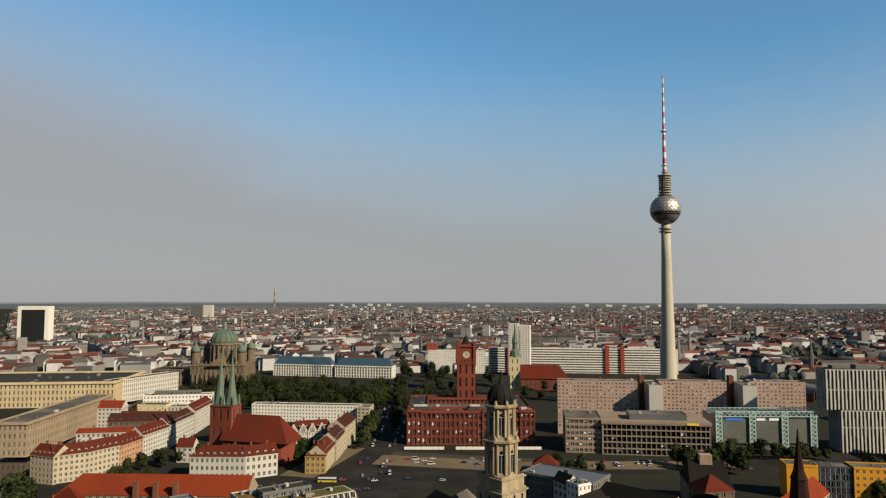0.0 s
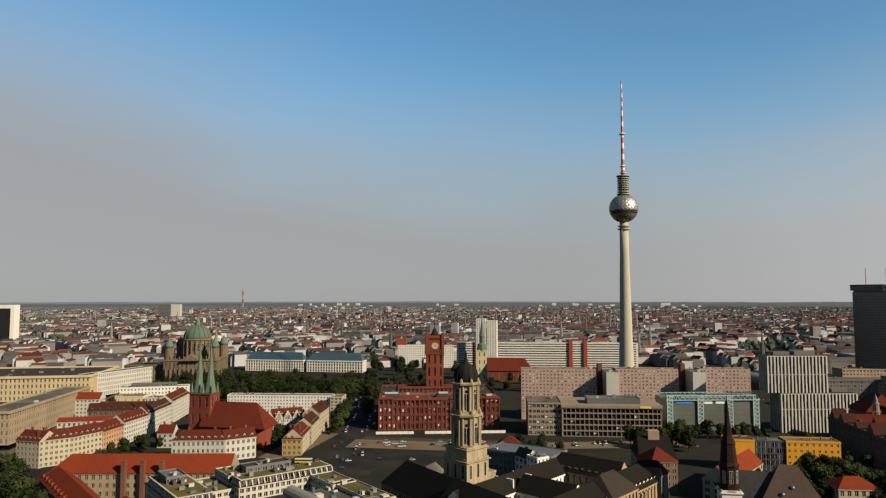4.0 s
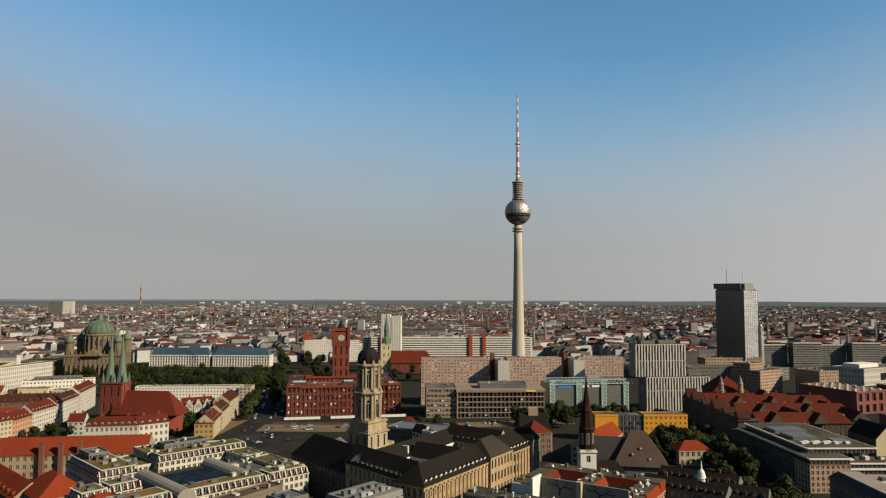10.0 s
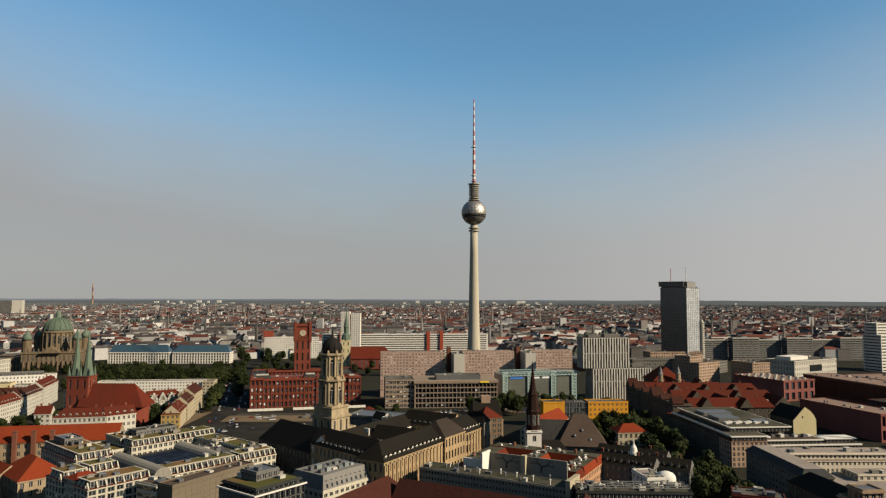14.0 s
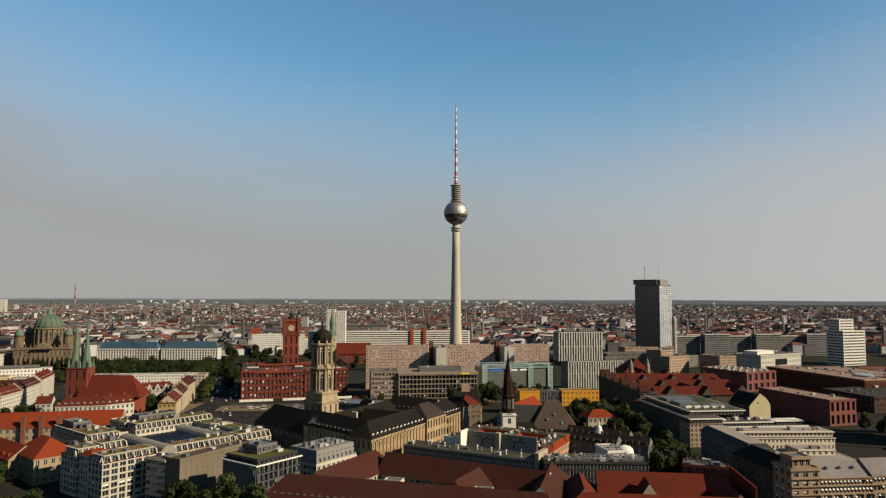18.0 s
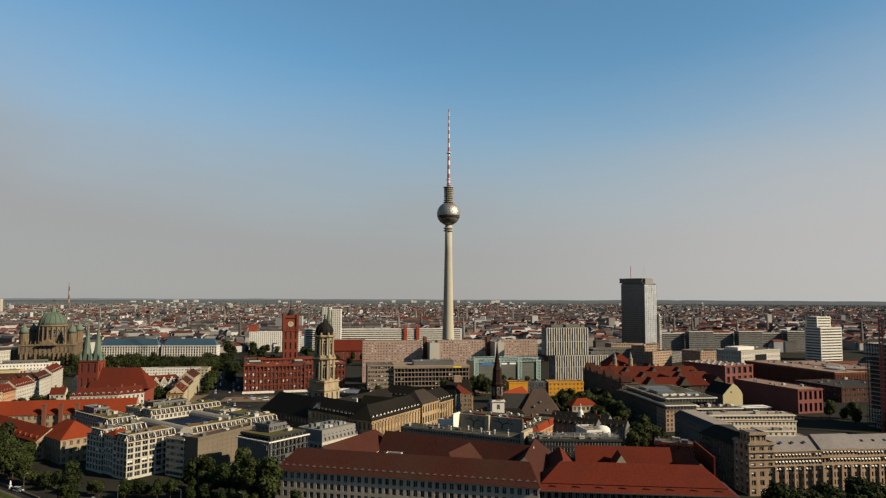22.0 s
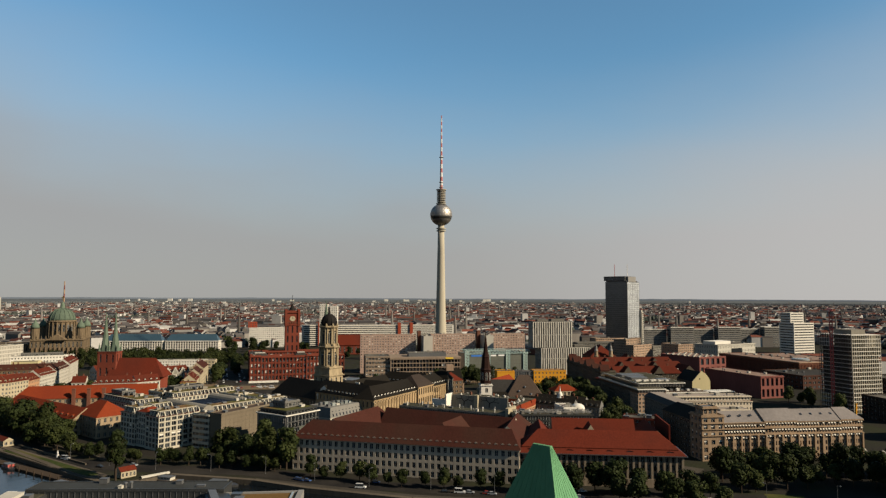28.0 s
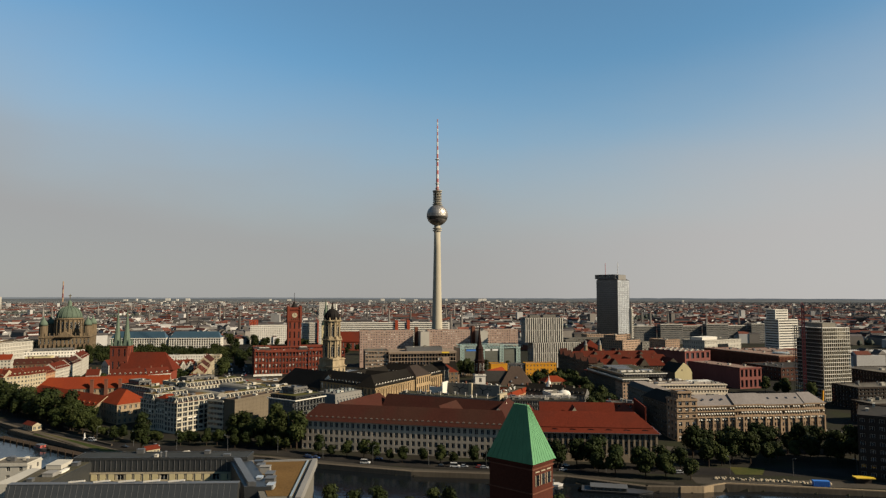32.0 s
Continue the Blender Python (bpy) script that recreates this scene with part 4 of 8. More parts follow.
fin = Geo().box(-0.12, -0.2, 1, 0.3, 0.2, 121).mesh("side_fin", "light_metal")
for k in range(8):
    part("side_fin", fin, pk, at=pose(41.1, 0.4 + k * 5.75, 0))
# sunlit side paler, shaded front darker: reflection and shade put into the glass colours
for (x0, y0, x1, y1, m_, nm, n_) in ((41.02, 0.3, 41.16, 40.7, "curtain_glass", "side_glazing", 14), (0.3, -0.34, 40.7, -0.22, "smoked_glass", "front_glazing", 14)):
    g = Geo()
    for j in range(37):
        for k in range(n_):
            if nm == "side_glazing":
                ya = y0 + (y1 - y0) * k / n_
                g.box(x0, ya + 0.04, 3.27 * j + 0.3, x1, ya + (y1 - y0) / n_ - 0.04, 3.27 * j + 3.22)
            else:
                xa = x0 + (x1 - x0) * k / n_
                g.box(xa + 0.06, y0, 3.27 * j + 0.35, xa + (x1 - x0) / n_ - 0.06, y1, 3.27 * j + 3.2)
    tagged(part(nm, g.mesh(nm, m_), pk, "curtain wall, bright reflection in its pale colour" if nm == "side_glazing" else "curtain wall, shade in its dark colour"), kind="stuff")
g = Geo()
for j in range(22):
    g.box(36, 41.2, 3.27 * j + 0.4, 46, 46, 3.27 * j + 1.9)
g.box(36, 41.1, 0, 44.5, 45, 74)
part("stair_wing", g.mesh("stair_wing", "white_render"), pk, "pale stair wing with balconies")
block(pk, 1, 1, 38, 38, 2.5, 0, 0, z0=121.2, wall="dark_steel", cornice=0, parapet=0)
block(pk, -2, -1, 39, 34, 7, 9, 1, z0=123.6, wall="dark_steel", ww=0.8, wh=0.4, deep=0.3, cornice=0.6, deck="dark_flat_roof", parapet=0.6, left=False)
block(pk, 36, 4, 5, 26, 9, 0, 0, z0=121.2, wall="light_metal", cornice=0, parapet=0.4)
for x in (10, 34):
    g = Geo().beam((x, 14, 130), (x, 14, 152), 0.3)
    part("antenna", g.mesh("antenna", "mast_red" if x == 10 else "mast_white"), pk)
block(pk, -30, 6, 26, 34, 22, 8, 5, wall="grey_stone", clutter=4)
block(pk, 42, 6, 40, 34, 16, 10, 4, wall="grey_stone", clutter=5)

# ---- railway hall ----
rw = thing("railway_hall", "long railway hall under a curved grey glazed roof", "railway station", 120, 235, -63)
for side in (-1, 1):
    part("side_wall", Geo().box(0, side * 13 - 0.4, 0, 130, side * 13 + 0.4, 9).mesh("side_wall", "brown_brick"), rw, "brick side wall")
g = Geo()
for k in range(12):
    a0, a1 = math.pi * k / 12, math.pi * (k + 1) / 12
    p0, p1 = (13.4 * math.cos(a0), 9 + 9 * math.sin(a0)), (13.4 * math.cos(a1), 9 + 9 * math.sin(a1))
    g.face([(0, *p0), (130, *p0), (130, *p1), (0, *p1)])
part("vault", g.mesh("vault", "avenue_panel"), rw, "curved glazed roof")
for i in range(14):
    g = Geo()
    for k in range(8):
        a0, a1 = math.pi * k / 8, math.pi * (k + 1) / 8
        g.beam((i * 10, 13.6 * math.cos(a0), 9 + 9.3 * math.sin(a0)), (i * 10, 13.6 * math.cos(a1), 9 + 9.3 * math.sin(a1)), 0.3)
    part("roof_rib", g.mesh("roof_rib", "dark_steel"), rw)

# ---- slabs along the square ----
for i, (x, y, w_, lab) in enumerate(((-104, -149, 70, "long pinkish panel apartment slab with small square windows"), (-16, -131, 58, "pinkish panel apartment slab with a pale blank end"), (62, -113, 47, "shorter pinkish panel apartment slab"))):
    s = thing("apartment_slab", lab, "apartment block", x, y, 7.5, "slabs above the arcade")
    block(s, 0, 0, w_, 14, 47, round(w_ / 3.4), 13, ny=4, wall="slab_panel", ww=0.42, wh=0.46, deep=0.3, low=6, cornice=0, clutter=7, parapet=0.8, blinds=0.35, right=False, left=i == 0)
    if i:
        block(s, -12, -22, 11.5, 36, 46, 0, 0, wall="white_render", cornice=0, clutter=2, parapet=0.8, blank="FBRL")
        block(s, -16, 5, 4, 9, 51, 0, 0, wall="brown_brick", cornice=0, parapet=0.6)
lo = thing("shopping_arcade", "long low concrete arcade building with ribbon windows", "shopping arcade", -91, -222, 8)
block(lo, 0, 0, 28, 40, 26.5, 8, 6, wall="arcade_stone", ww=0.72, wh=0.55, deep=0.6, clutter=4, cornice=0.4, blinds=0.4)
block(lo, 28, -3, 82, 44, 24, 22, 5, wall="arcade_stone", ww=0.88, wh=0.82, deep=1.2, style="bare", clutter=14, cornice=0.6, left=False, blinds=0.08, roof="none", rh=0.1)
part("roof_band", Geo().box(27.4, -3.8, 24, 110.6, 41.6, 26).mesh("roof_band", "arcade_stone"), lo, "pale concrete roof band")
block(lo, 50, 4, 44, 18, 4, 0, 0, z0=26, wall="zinc", cornice=0, clutter=3)
part("sign", Geo().box(92, -4.1, 23.8, 101, -3.85, 25.6).mesh("sign", "sign_yellow"), lo, "plain yellow sign")
tl = thing("glass_arcade", "glass shopping block hung in a turquoise steel frame", "shopping centre", 25, -182, 15)
block(tl, 0, 2, 80, 26, 27, 0, 0, wall="mall_glass", cornice=0, deck="zinc", clutter=10)
for j in range(1, 7):
    part("floor_line", Geo().box(0.2, 1.8, 4.1 * j - 0.25, 79.8, 2.0, 4.1 * j + 0.05).mesh("floor_line", "grey_stone"), tl)
g = Geo()
for k in range(33):
    g.box(k * 2.48 + 0.2, 1.85, 0.3, k * 2.48 + 0.32, 2.0, 26.4)
part("mullions", g.mesh("mullions", "grey_stone"), tl)
for x0, x1 in ((6, 26), (33, 52), (59, 75)):
    part("glass_front", Geo().box(x0, 0.2, 5.5, x1, 1.6, 26).mesh("glass_front", "mall_glass"), tl, "dark glass front")
    for j in range(3):
        part("glass_line", Geo().box(x0, 0.05, 9.5 + 4.2 * j, x1, 0.19, 9.8 + 4.2 * j).mesh("glass_line", "grey_stone"), tl)
for x in (0, 27, 53, 76):
    for xx in (x, x + 4.5):
        g = Geo().beam((xx, -1, 0), (xx, -1, 31), 0.45)
        part("frame_post", g.mesh("frame_post", "teal_steel"), tl)
    g = Geo()
    for j in range(9):
        g.beam((x, -1, 3.4 * j), (x + 4.5, -1, 3.4 * j + 3.4), 0.36).beam((x, -1, 3.4 * j + 3.4), (x + 4.5, -1, 3.4 * j + 3.4), 0.36)
    part("frame_lattice", g.mesh("frame_lattice", "teal_steel"), tl)
for z in (26.8, 30.8):
    part("frame_beam", Geo().beam((-1, -1, z), (82, -1, z), 0.34).mesh("frame_beam", "teal_steel"), tl)
    part("frame_beam", Geo().beam((-1, 14, z + 0.5), (82, 14, z + 0.5), 0.34).mesh("frame_beam", "teal_steel"), tl)
g = Geo()
for k in range(21):
    x = -1 + k * 4.1
    g.beam((x, -1, 26.8), (x + 2, -1, 30.8), 0.22).beam((x + 2, -1, 30.8), (x + 4.1, -1, 26.8), 0.22).beam((x, -1, 30.8), (x, 14, 31.3), 0.22)
part("frame_truss", g.mesh("frame_truss", "teal_steel"), tl)
part("sign", Geo().box(8, -0.2, 23.5, 22, 0.6, 26).mesh("sign", "sign_blue"), tl, "plain blue sign")
part("sign", Geo().box(33, -0.2, 23.5, 40, 0.6, 25.6).mesh("sign", "sign_white"), tl, "plain white sign")
part("sign", Geo().box(43, -0.2, 23.5, 51, 0.6, 25.6).mesh("sign", "sign_white"), tl, "plain white sign")

st = thing("striped_office_tower", "stepped office tower striped with pale stone fins and dark glass", "office tower", 112, -166, 13)


def finned(x, y, w, d, z0, z1, rows, nx, ny, foot=0.0):
    """A dark glazed body behind pale stone fins, which shift by half a bay from one double storey to the next."""
    part("glass_body", Geo().box(x + 0.7, y + 0.7, z0, x + w - 0.7, y + d - 0.7, z1 - 0.5).mesh("glass_body", "tower_glass"), st)
    h = (z1 - z0 - foot) / rows
    for j in range(rows):
        za = z0 + foot + j * h
        zb = za - foot if j == 0 else za
        top = za + h - (0.55 if j in (1, rows - 1) else 0.0)
        wide, thin, side = (Geo().box(0, 0, 0, w_, d_, z_ - zb).mesh("fin", "fin_stone") for w_, d_, z_ in ((1.3, 0.75, top), (1.0, 0.75, top), (0.75, 0.9, za + h - 0.55)))
        for i in range(nx + 1):
            part("fin", wide if (i + j) % 3 else thin, st, at=pose(x + (w - 0.9) * i / nx, y, zb))
        for i in range(1, ny + 1):
            ya = y + (d - 0.9) * i / ny
            part("fin", side, st, at=pose(x, ya, zb))
            part("fin", side, st, at=pose(x + w - 0.75, ya, zb))
        if j in (1, rows - 1):
            part("floor_band", Geo().box(x + 0.3, y + 0.3, za + h - 0.55, x + w - 0.3, y + d - 0.3, za + h).mesh("floor_band", "fin_stone"), st)
    part("roof", Geo().box(x + 0.5, y + 0.5, z1, x + w - 0.5, y + d - 0.5, z1 + 0.4).mesh("roof", "dark_flat_roof"), st)


finned(-2, 0, 52, 16, 33.4, 65, 4, 17, 5)
finned(8, -2, 66, 20, 0, 33, 4, 22, 6, foot=7.0)
for (x, y, w_, d_, h_) in ((6, 5, 14, 7, 2.6), (24, 4, 18, 8, 3.2)):
    part("roof_house", Geo().box(x, y, 65.4, x + w_, y + d_, 65.4 + h_).mesh("roof_house", "grey_stone"), st)
part("roof_house", Geo().box(56, 5, 33.4, 70, 14, 36).mesh("roof_house", "grey_stone"), st)

# ---- church with the dark spire, orange school and ruin ----
pc = thing("dark_spired_church", "white church tower with a dark copper spire", "church", 25, -460, 5)
block(pc, -4.4, -4.4, 8.8, 8.8, 26, 1, 3, wall="white_panel", ww=0.25, wh=0.4, deep=0.5, cornice=0.6)
g = Geo().lathe([(5.0, 26), (4.4, 27), (4.3, 37), (4.9, 37.6), (3.9, 39), (3.5, 43), (3.1, 47), (3.4, 47.6), (2.1, 51), (1.0, 59), (0.2, 68)], 8, turn=radians(22.5))
part("spire", g.mesh("spire", "rust_copper"), pc, "dark brown copper spire")
for k in range(8):
    a = math.pi * k / 4
    part("window", pane(1.6, 6, "plain"), pc, at=pose(4.1 * math.cos(a), 4.1 * math.sin(a), 32.5, 0, 0, math.degrees(a) + 90))
g = Geo().hip(5, -7, 22, 7, 12, 8, 0, 6, over=0.5)
part("nave_roof", g.mesh("nave_roof", "slate", "grey_render"), pc, "dark low nave roof")
block(pc, 5.6, -6.5, 15, 13, 12, 3, 1, wall="grey_render", ww=0.3, wh=0.6, roof="none", rh=0.1, cornice=0.2)

og = thing("orange_school", "bright orange rendered school with small paired windows", "school", 88, -308, 5)
block(og, 0, 0, 34, 14, 20, 9, 5, wall="orange_render", ww=0.36, wh=0.42, clutter=4, cornice=0.2)
block(og, -20, 1, 20, 12, 19.5, 7, 5, wall="dark_steel", ww=0.9, wh=0.8, deep=0.1, style="strip", clutter=2, cornice=0)
block(og, -38, 0, 18, 14, 20, 0, 0, wall="orange_render", clutter=2, cornice=0.2)

# ---- near buildings on the north bank ----
rl = thing("riverside_office", "long grey stone riverside office with a dull red tiled roof", "office building", -97, -623, -15)
kw = dict(wall="river_stone", roof="hip", roofm="dull_tile", rh=9, ww=0.56, wh=0.66, deep=0.5, over=0.9)
block(rl, 0, 0, 126, 17, 17.2, 37, 4, hips=(8.5, 6), dormers=36, right=False, **kw)
t = wing(-83, -610, -27)
block(t, 0, 0, 16, 56, 17.2, 5, 4, ny=16, across=True, hips=(0, 8), front=False, **kw)
block(t, 16, 40, 84, 16, 17.2, 25, 4, hips=(0, 0), left=False, right=False, **kw)
block(t, 62, 9, 15, 31, 17.2, 4, 4, ny=9, across=True, hips=(7.5, 0), front=False, **kw)
join_wing(rl, t)
block(rl, 109, 17, 17, 50, 17.2, 5, 4, ny=17, across=True, hips=(0, 8), front=False, left=True, **kw)
for (x, y) in ((38, 20), (46, 26), (88, 22)):
    block(rl, x, y, 8, 5, 21, 2, 1, wall="white_render", roof="flat", deck="zinc", cornice=0.2)
rr_ = thing("riverside_hall", "stone riverside hall with tall pilasters under a bright red hipped roof", "office building", 25, -653, -7)
block(rr_, 0, 0, 82, 20, 16.0, 27, 3, wall="hall_stone", roof="none", rh=0.05, ww=0.55, wh=0.72, deep=0.7, low=3, left=False)
mansard(rr_, -2.0, -2.0, 86, 24, 15.9, 2.7, 4.0, "red_tile", "red_tile")
part("roof", Geo().hip(1.6, 1.6, 80.4, 18.4, 18.45, 7.6, 9, 9, over=0.5).mesh("roof", "red_tile"), rr_)
part("gutter", Geo().box(-2.2, -2.25, 15.5, 84.2, -1.95, 15.95).box(84.0, -1.95, 15.5, 84.3, 22, 15.95).mesh("gutter", "dark_steel"), rr_)
eyebrow = Geo()
for k in range(8):
    a0, a1 = math.pi * k / 8, math.pi * (k + 1) / 8
    p0, p1 = (-1.9 * math.cos(a0), 0.75 * math.sin(a0)), (-1.9 * math.cos(a1), 0.75 * math.sin(a1))
    eyebrow.face([(p0[0], -0.35, p0[1]), (p1[0], -0.35, p1[1]), (p1[0] * 0.6, 2.6, p1[1] + 0.35), (p0[0] * 0.6, 2.6, p0[1] + 0.35)], 0)
    eyebrow.face([(p0[0] * 0.82, -0.2, 0), (p1[0] * 0.82, -0.2, 0), (p1[0] * 0.82, -0.2, p1[1] * 0.8), (p0[0] * 0.82, -0.2, p0[1] * 0.8)], 1)
eyebrow = eyebrow.mesh("eyebrow_dormer", "red_tile", "glass")
for i in range(8):
    part("eyebrow_dormer", eyebrow, rr_, at=pose(6 + i * 10, 0.1, 17.1))
for i in range(28):
    g = Geo().box(i * 3.037 - 0.55, -1.0, 0, i * 3.037 + 0.55, 0, 15.8)
    part("pilaster", g.mesh("pilaster", "hall_stone"), rr_)
part("plinth", Geo().box(-0.5, -1.4, 0, 82.5, -1.0, 4.2).mesh("plinth", "hall_stone"), rr_)
block(rr_, 4, 20, 16, 36, 16, 4, 3, wall="hall_stone", roof="hip", roofm="red_tile", rh=8.5, hips=(0, 8), across=True, front=False, left=False)
block(rr_, 66, 20, 16, 36, 16, 4, 3, wall="hall_stone", roof="hip", roofm="red_tile", rh=8.5, hips=(0, 0), across=True, front=False, left=True)
block(rr_, 20, 40, 46, 16, 16, 12, 3, wall="hall_stone", roof="hip", roofm="red_tile", rh=9.5, left=False, right=False)
for x in (40,):
    g = Geo().hip(30, -x - 5, 42, -x + 5, 17, 8, over=0.4)
    g.v = [(-b, a, c) for a, b, c in g.v]
    part("cross_gable", g.mesh("cross_gable", "red_tile", "cream_render"), rr_)
part("fire_wall", Geo().box(80.4, 22, 15, 81.2, 58, 27).mesh("fire_wall", "red_tile"), rr_)

br = thing("brown_department_house", "brown stone commercial palace with bay windows and a grey roof", "commercial building", 139, -608, 6.5)
block(br, 0, 0, 14, 14, 26, 3, 6, ny=3, wall="brown_facade", ww=0.5, wh=0.6, deep=0.5, blinds=0.7, cornice=0.6)
block(br, 2, 2, 9, 9, 4.5, 3, 1, z0=26.2, wall="brown_facade", ww=0.6, wh=0.6, cornice=0.8, deck="zinc")
for x, w_, nx, h_ in ((14, 26, 14, 21.5), (40, 20, 10, 22.5), (60, 30, 16, 22), (90, 14, 8, 22.5)):
    block(br, x, 0.4 if w_ == 26 else 0, w_, 16, h_, nx, 6, wall="brown_facade", roof="hip", roofm="grey_roof", rh=6, ww=0.58, wh=0.64, deep=0.5, over=0.6, blinds=0.12, left=False, right=x == 90, hips=(0, 6) if x == 90 else (0, 0), cornice=0.7)
    g = Geo()
    for j in (3, 4, 5):
        for i in range(nx):
            if rnd.random() < 0.9:
                xa, za = x + w_ * (i + 0.24) / nx, h_ / 6 * (j + 0.82)
                y0 = 0.4 if w_ == 26 else 0.0
                xb = xa + w_ / nx * 0.52
                g.face([(xa, y0 - 0.75, za - 0.75), (xb, y0 - 0.75, za - 0.75), (xb, y0, za), (xa, y0, za)])
                g.face([(xa, y0 - 0.75, za - 1.0), (xb, y0 - 0.75, za - 1.0), (xb, y0 - 0.75, za - 0.75), (xa, y0 - 0.75, za - 0.75)])
    tagged(part("awning_row", g.mesh("awning_row", "blind"), br, "small white window awnings"), kind="stuff")
pil = Geo().box(0, -0.9, 0, 0.9, 0, 13.2).box(-0.15, -1.05, 13.2, 1.05, 0, 13.8).mesh("pilaster", "brown_facade")
for i in range(18):
    part("pilaster", pil, br, at=pose(13.6 + i * 5.28, 0, 0.6))
for z_ in (14.4, 18.1, 21.6):
    part("string_course", Geo().box(-0.2, -0.7, z_, 104.2, 0.1, z_ + 0.4).mesh("string_course", "brown_facade"), br)
for i in range(12):
    part("skylight", Geo().box(-0.7, -0.7, 0, 0.7, 0.7, 0.25).mesh("skylight", "glass"), br, at=pose(20 + i * 6.6, 4.2, 25.3, 37, 0, 0))
# west wing: its shade is put into the dark wall colour
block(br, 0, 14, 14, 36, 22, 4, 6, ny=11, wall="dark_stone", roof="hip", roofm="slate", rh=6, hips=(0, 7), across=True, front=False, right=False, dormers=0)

wc = thing("white_corner_office", "pale corner office block with dark square windows and green roof terraces", "office building", -188, -578, 54)
kw = dict(wall="office_stone", ww=0.76, wh=0.74, deep=0.45, cornice=0.25, roof="none", rh=0.05, blinds=0.12)
block(wc, 0, 0, 30, 14, 20.5, 7, 6, ny=4, low=1, bands=5, **kw)
set_back(wc, 0, 0, 30, 14, 20.6, 7, 4)
block(wc, 1.2, 14, 12.8, 12, 22, 4, 6, ny=5, low=1, front=False, right=False, **kw)
part("loggia_roof", Geo().hip(2, 15, 12, 25, 22, 2.4, 3, 3, over=0.4).mesh("loggia_roof", "bright_tile"), wc, "small red tiled roof")
block(wc, 0, 26, 14, 16, 20.5, 4, 6, ny=5, low=1, front=False, right=False, **kw)
set_back(wc, 0, 26, 14, 16, 20.6, 4, 5, clutter=3)
block(wc, 14, 30, 16, 12, 20.5, 5, 6, left=False, **kw)
set_back(wc, 14, 30, 16, 12, 20.6, 5, 3, clutter=3)
part("yard_roof", Geo().box(14, 14.2, 0, 29.8, 29.8, 12).mesh("yard_roof", "zinc"), wc)
kw = dict(wall="office_stone", ww=0.62, wh=0.62, deep=0.4, cornice=0.3, roof="none", rh=0.05, blinds=0.1)
b2 = thing("terrace_office", "stepped pale office block with roof terraces", "office building", -228, -516, 50)
block(b2, 0, 0, 20, 52, 18.4, 6, 5, ny=15, **kw)
set_back(b2, 0, 0, 20, 52, 18.5, 6, 14, clutter=10)
block(b2, 4, 28, 10, 16, 3, 3, 1, z0=21.9, wall="grey_render", ww=0.8, wh=0.7, clutter=3, deck="zinc", cornice=0.2)
block(b2, 20, 20, 20, 30, 16, 6, 5, wall="office_stone", ww=0.6, wh=0.6, clutter=6, deck="green_roof")
b3 = thing("long_terrace_office", "long pale office wing with sloping dormer fins and planted roofs", "office building", -215, -480, 50)
block(b3, 0, 0, 55, 15, 18.2, 17, 5, ny=5, **kw)
set_back(b3, 0, 0, 55, 15, 18.3, 16, 5, clutter=9)
block(b3, 0, 15, 14, 21, 20.5, 4, 6, ny=6, wall="office_stone", ww=0.6, wh=0.6, clutter=5, deck="green_roof", front=False)
block(b3, 10, 16, 26, 10, 23.5, 6, 6, wall="grey_render", clutter=4, deck="dark_flat_roof", front=True)
block(b3, 40, -26, 14, 26, 18, 4, 5, ny=8, wall="office_stone", ww=0.6, wh=0.6, clutter=3, deck="green_roof", back=False)
b4 = thing("bare_walled_office", "low office with a bare stone side wall and ribbon windows", "office building", -150, -577, 62)
block(b4, 0, 0, 50, 10, 22, 0, 0, wall="wall_stone", blank="FBR", cornice=0.2, clutter=4, deck="brown_roof")
g = Geo()
for k in range(1, 9):
    g.box(0, -0.06, k * 2.6, 50, 0, k * 2.6 + 0.08)
for k in range(1, 14):
    g.box(k * 3.6, -0.05, 0, k * 3.6 + 0.08, -0.01, 21.5)
part("wall_joint", g.mesh("wall_joint", "dark_stone"), b4)
block(b4, -0.5, 10, 10.5, 14, 21, 3, 6, wall="office_stone", ww=0.94, wh=0.5, ny=1, style="strip", clutter=3, cornice=0.6, deck="brown_roof")
so = thing("solar_hall", "glass-roofed office court with dark solar panels between barrel roofs", "office building", -191, -580, 50)
block(so, 42, 5, 42, 12, 18.3, 13, 5, ny=4, **kw)
set_back(so, 42, 5, 42, 12, 18.4, 12, 3, clutter=6)
block(so, 85, 6, 24, 13, 18, 8, 5, ny=4, **kw)
set_back(so, 85, 6, 24, 13, 18.1, 7, 4, clutter=4)
block(so, 103, 20, 13, 42, 18, 4, 5, ny=13, wall="office_stone", ww=0.6, wh=0.6, clutter=7, deck="green_roof", front=False)
for u, v0, v1 in ((36, 3, 53), (72, 14, 54)):
    g = Geo()
    ring = [(u + 4.5 - 4.5 * math.cos(math.pi * k / 8), 19 + 4.2 * math.sin(math.pi * k / 8)) for k in range(9)]
    for (xa, za), (xb, zb) in zip(ring, ring[1:]):
        g.face([(xa, v0, za), (xb, v0, zb), (xb, v1, zb), (xa, v1, za)])
    g.face([(x, v0, z) for x, z in ring])
    g.face([(x, v1, z) for x, z in reversed(ring)])
    g.box(u, v0, 0, u + 9, v1, 19)
    part("barrel_roof", g.mesh("barrel_roof", "concrete"), so, "pale rounded barrel roof")
part("hall_deck", Geo().box(45.2, 17.2, 0, 71.8, 54, 19.6).mesh("hall_deck", "dark_flat_roof"), so)
part("low_deck", Geo().box(81.2, 19.2, 0, 102.8, 62, 16.5).box(29, 42, 0, 35.8, 66, 15).mesh("low_deck", "flat_roof"), so)
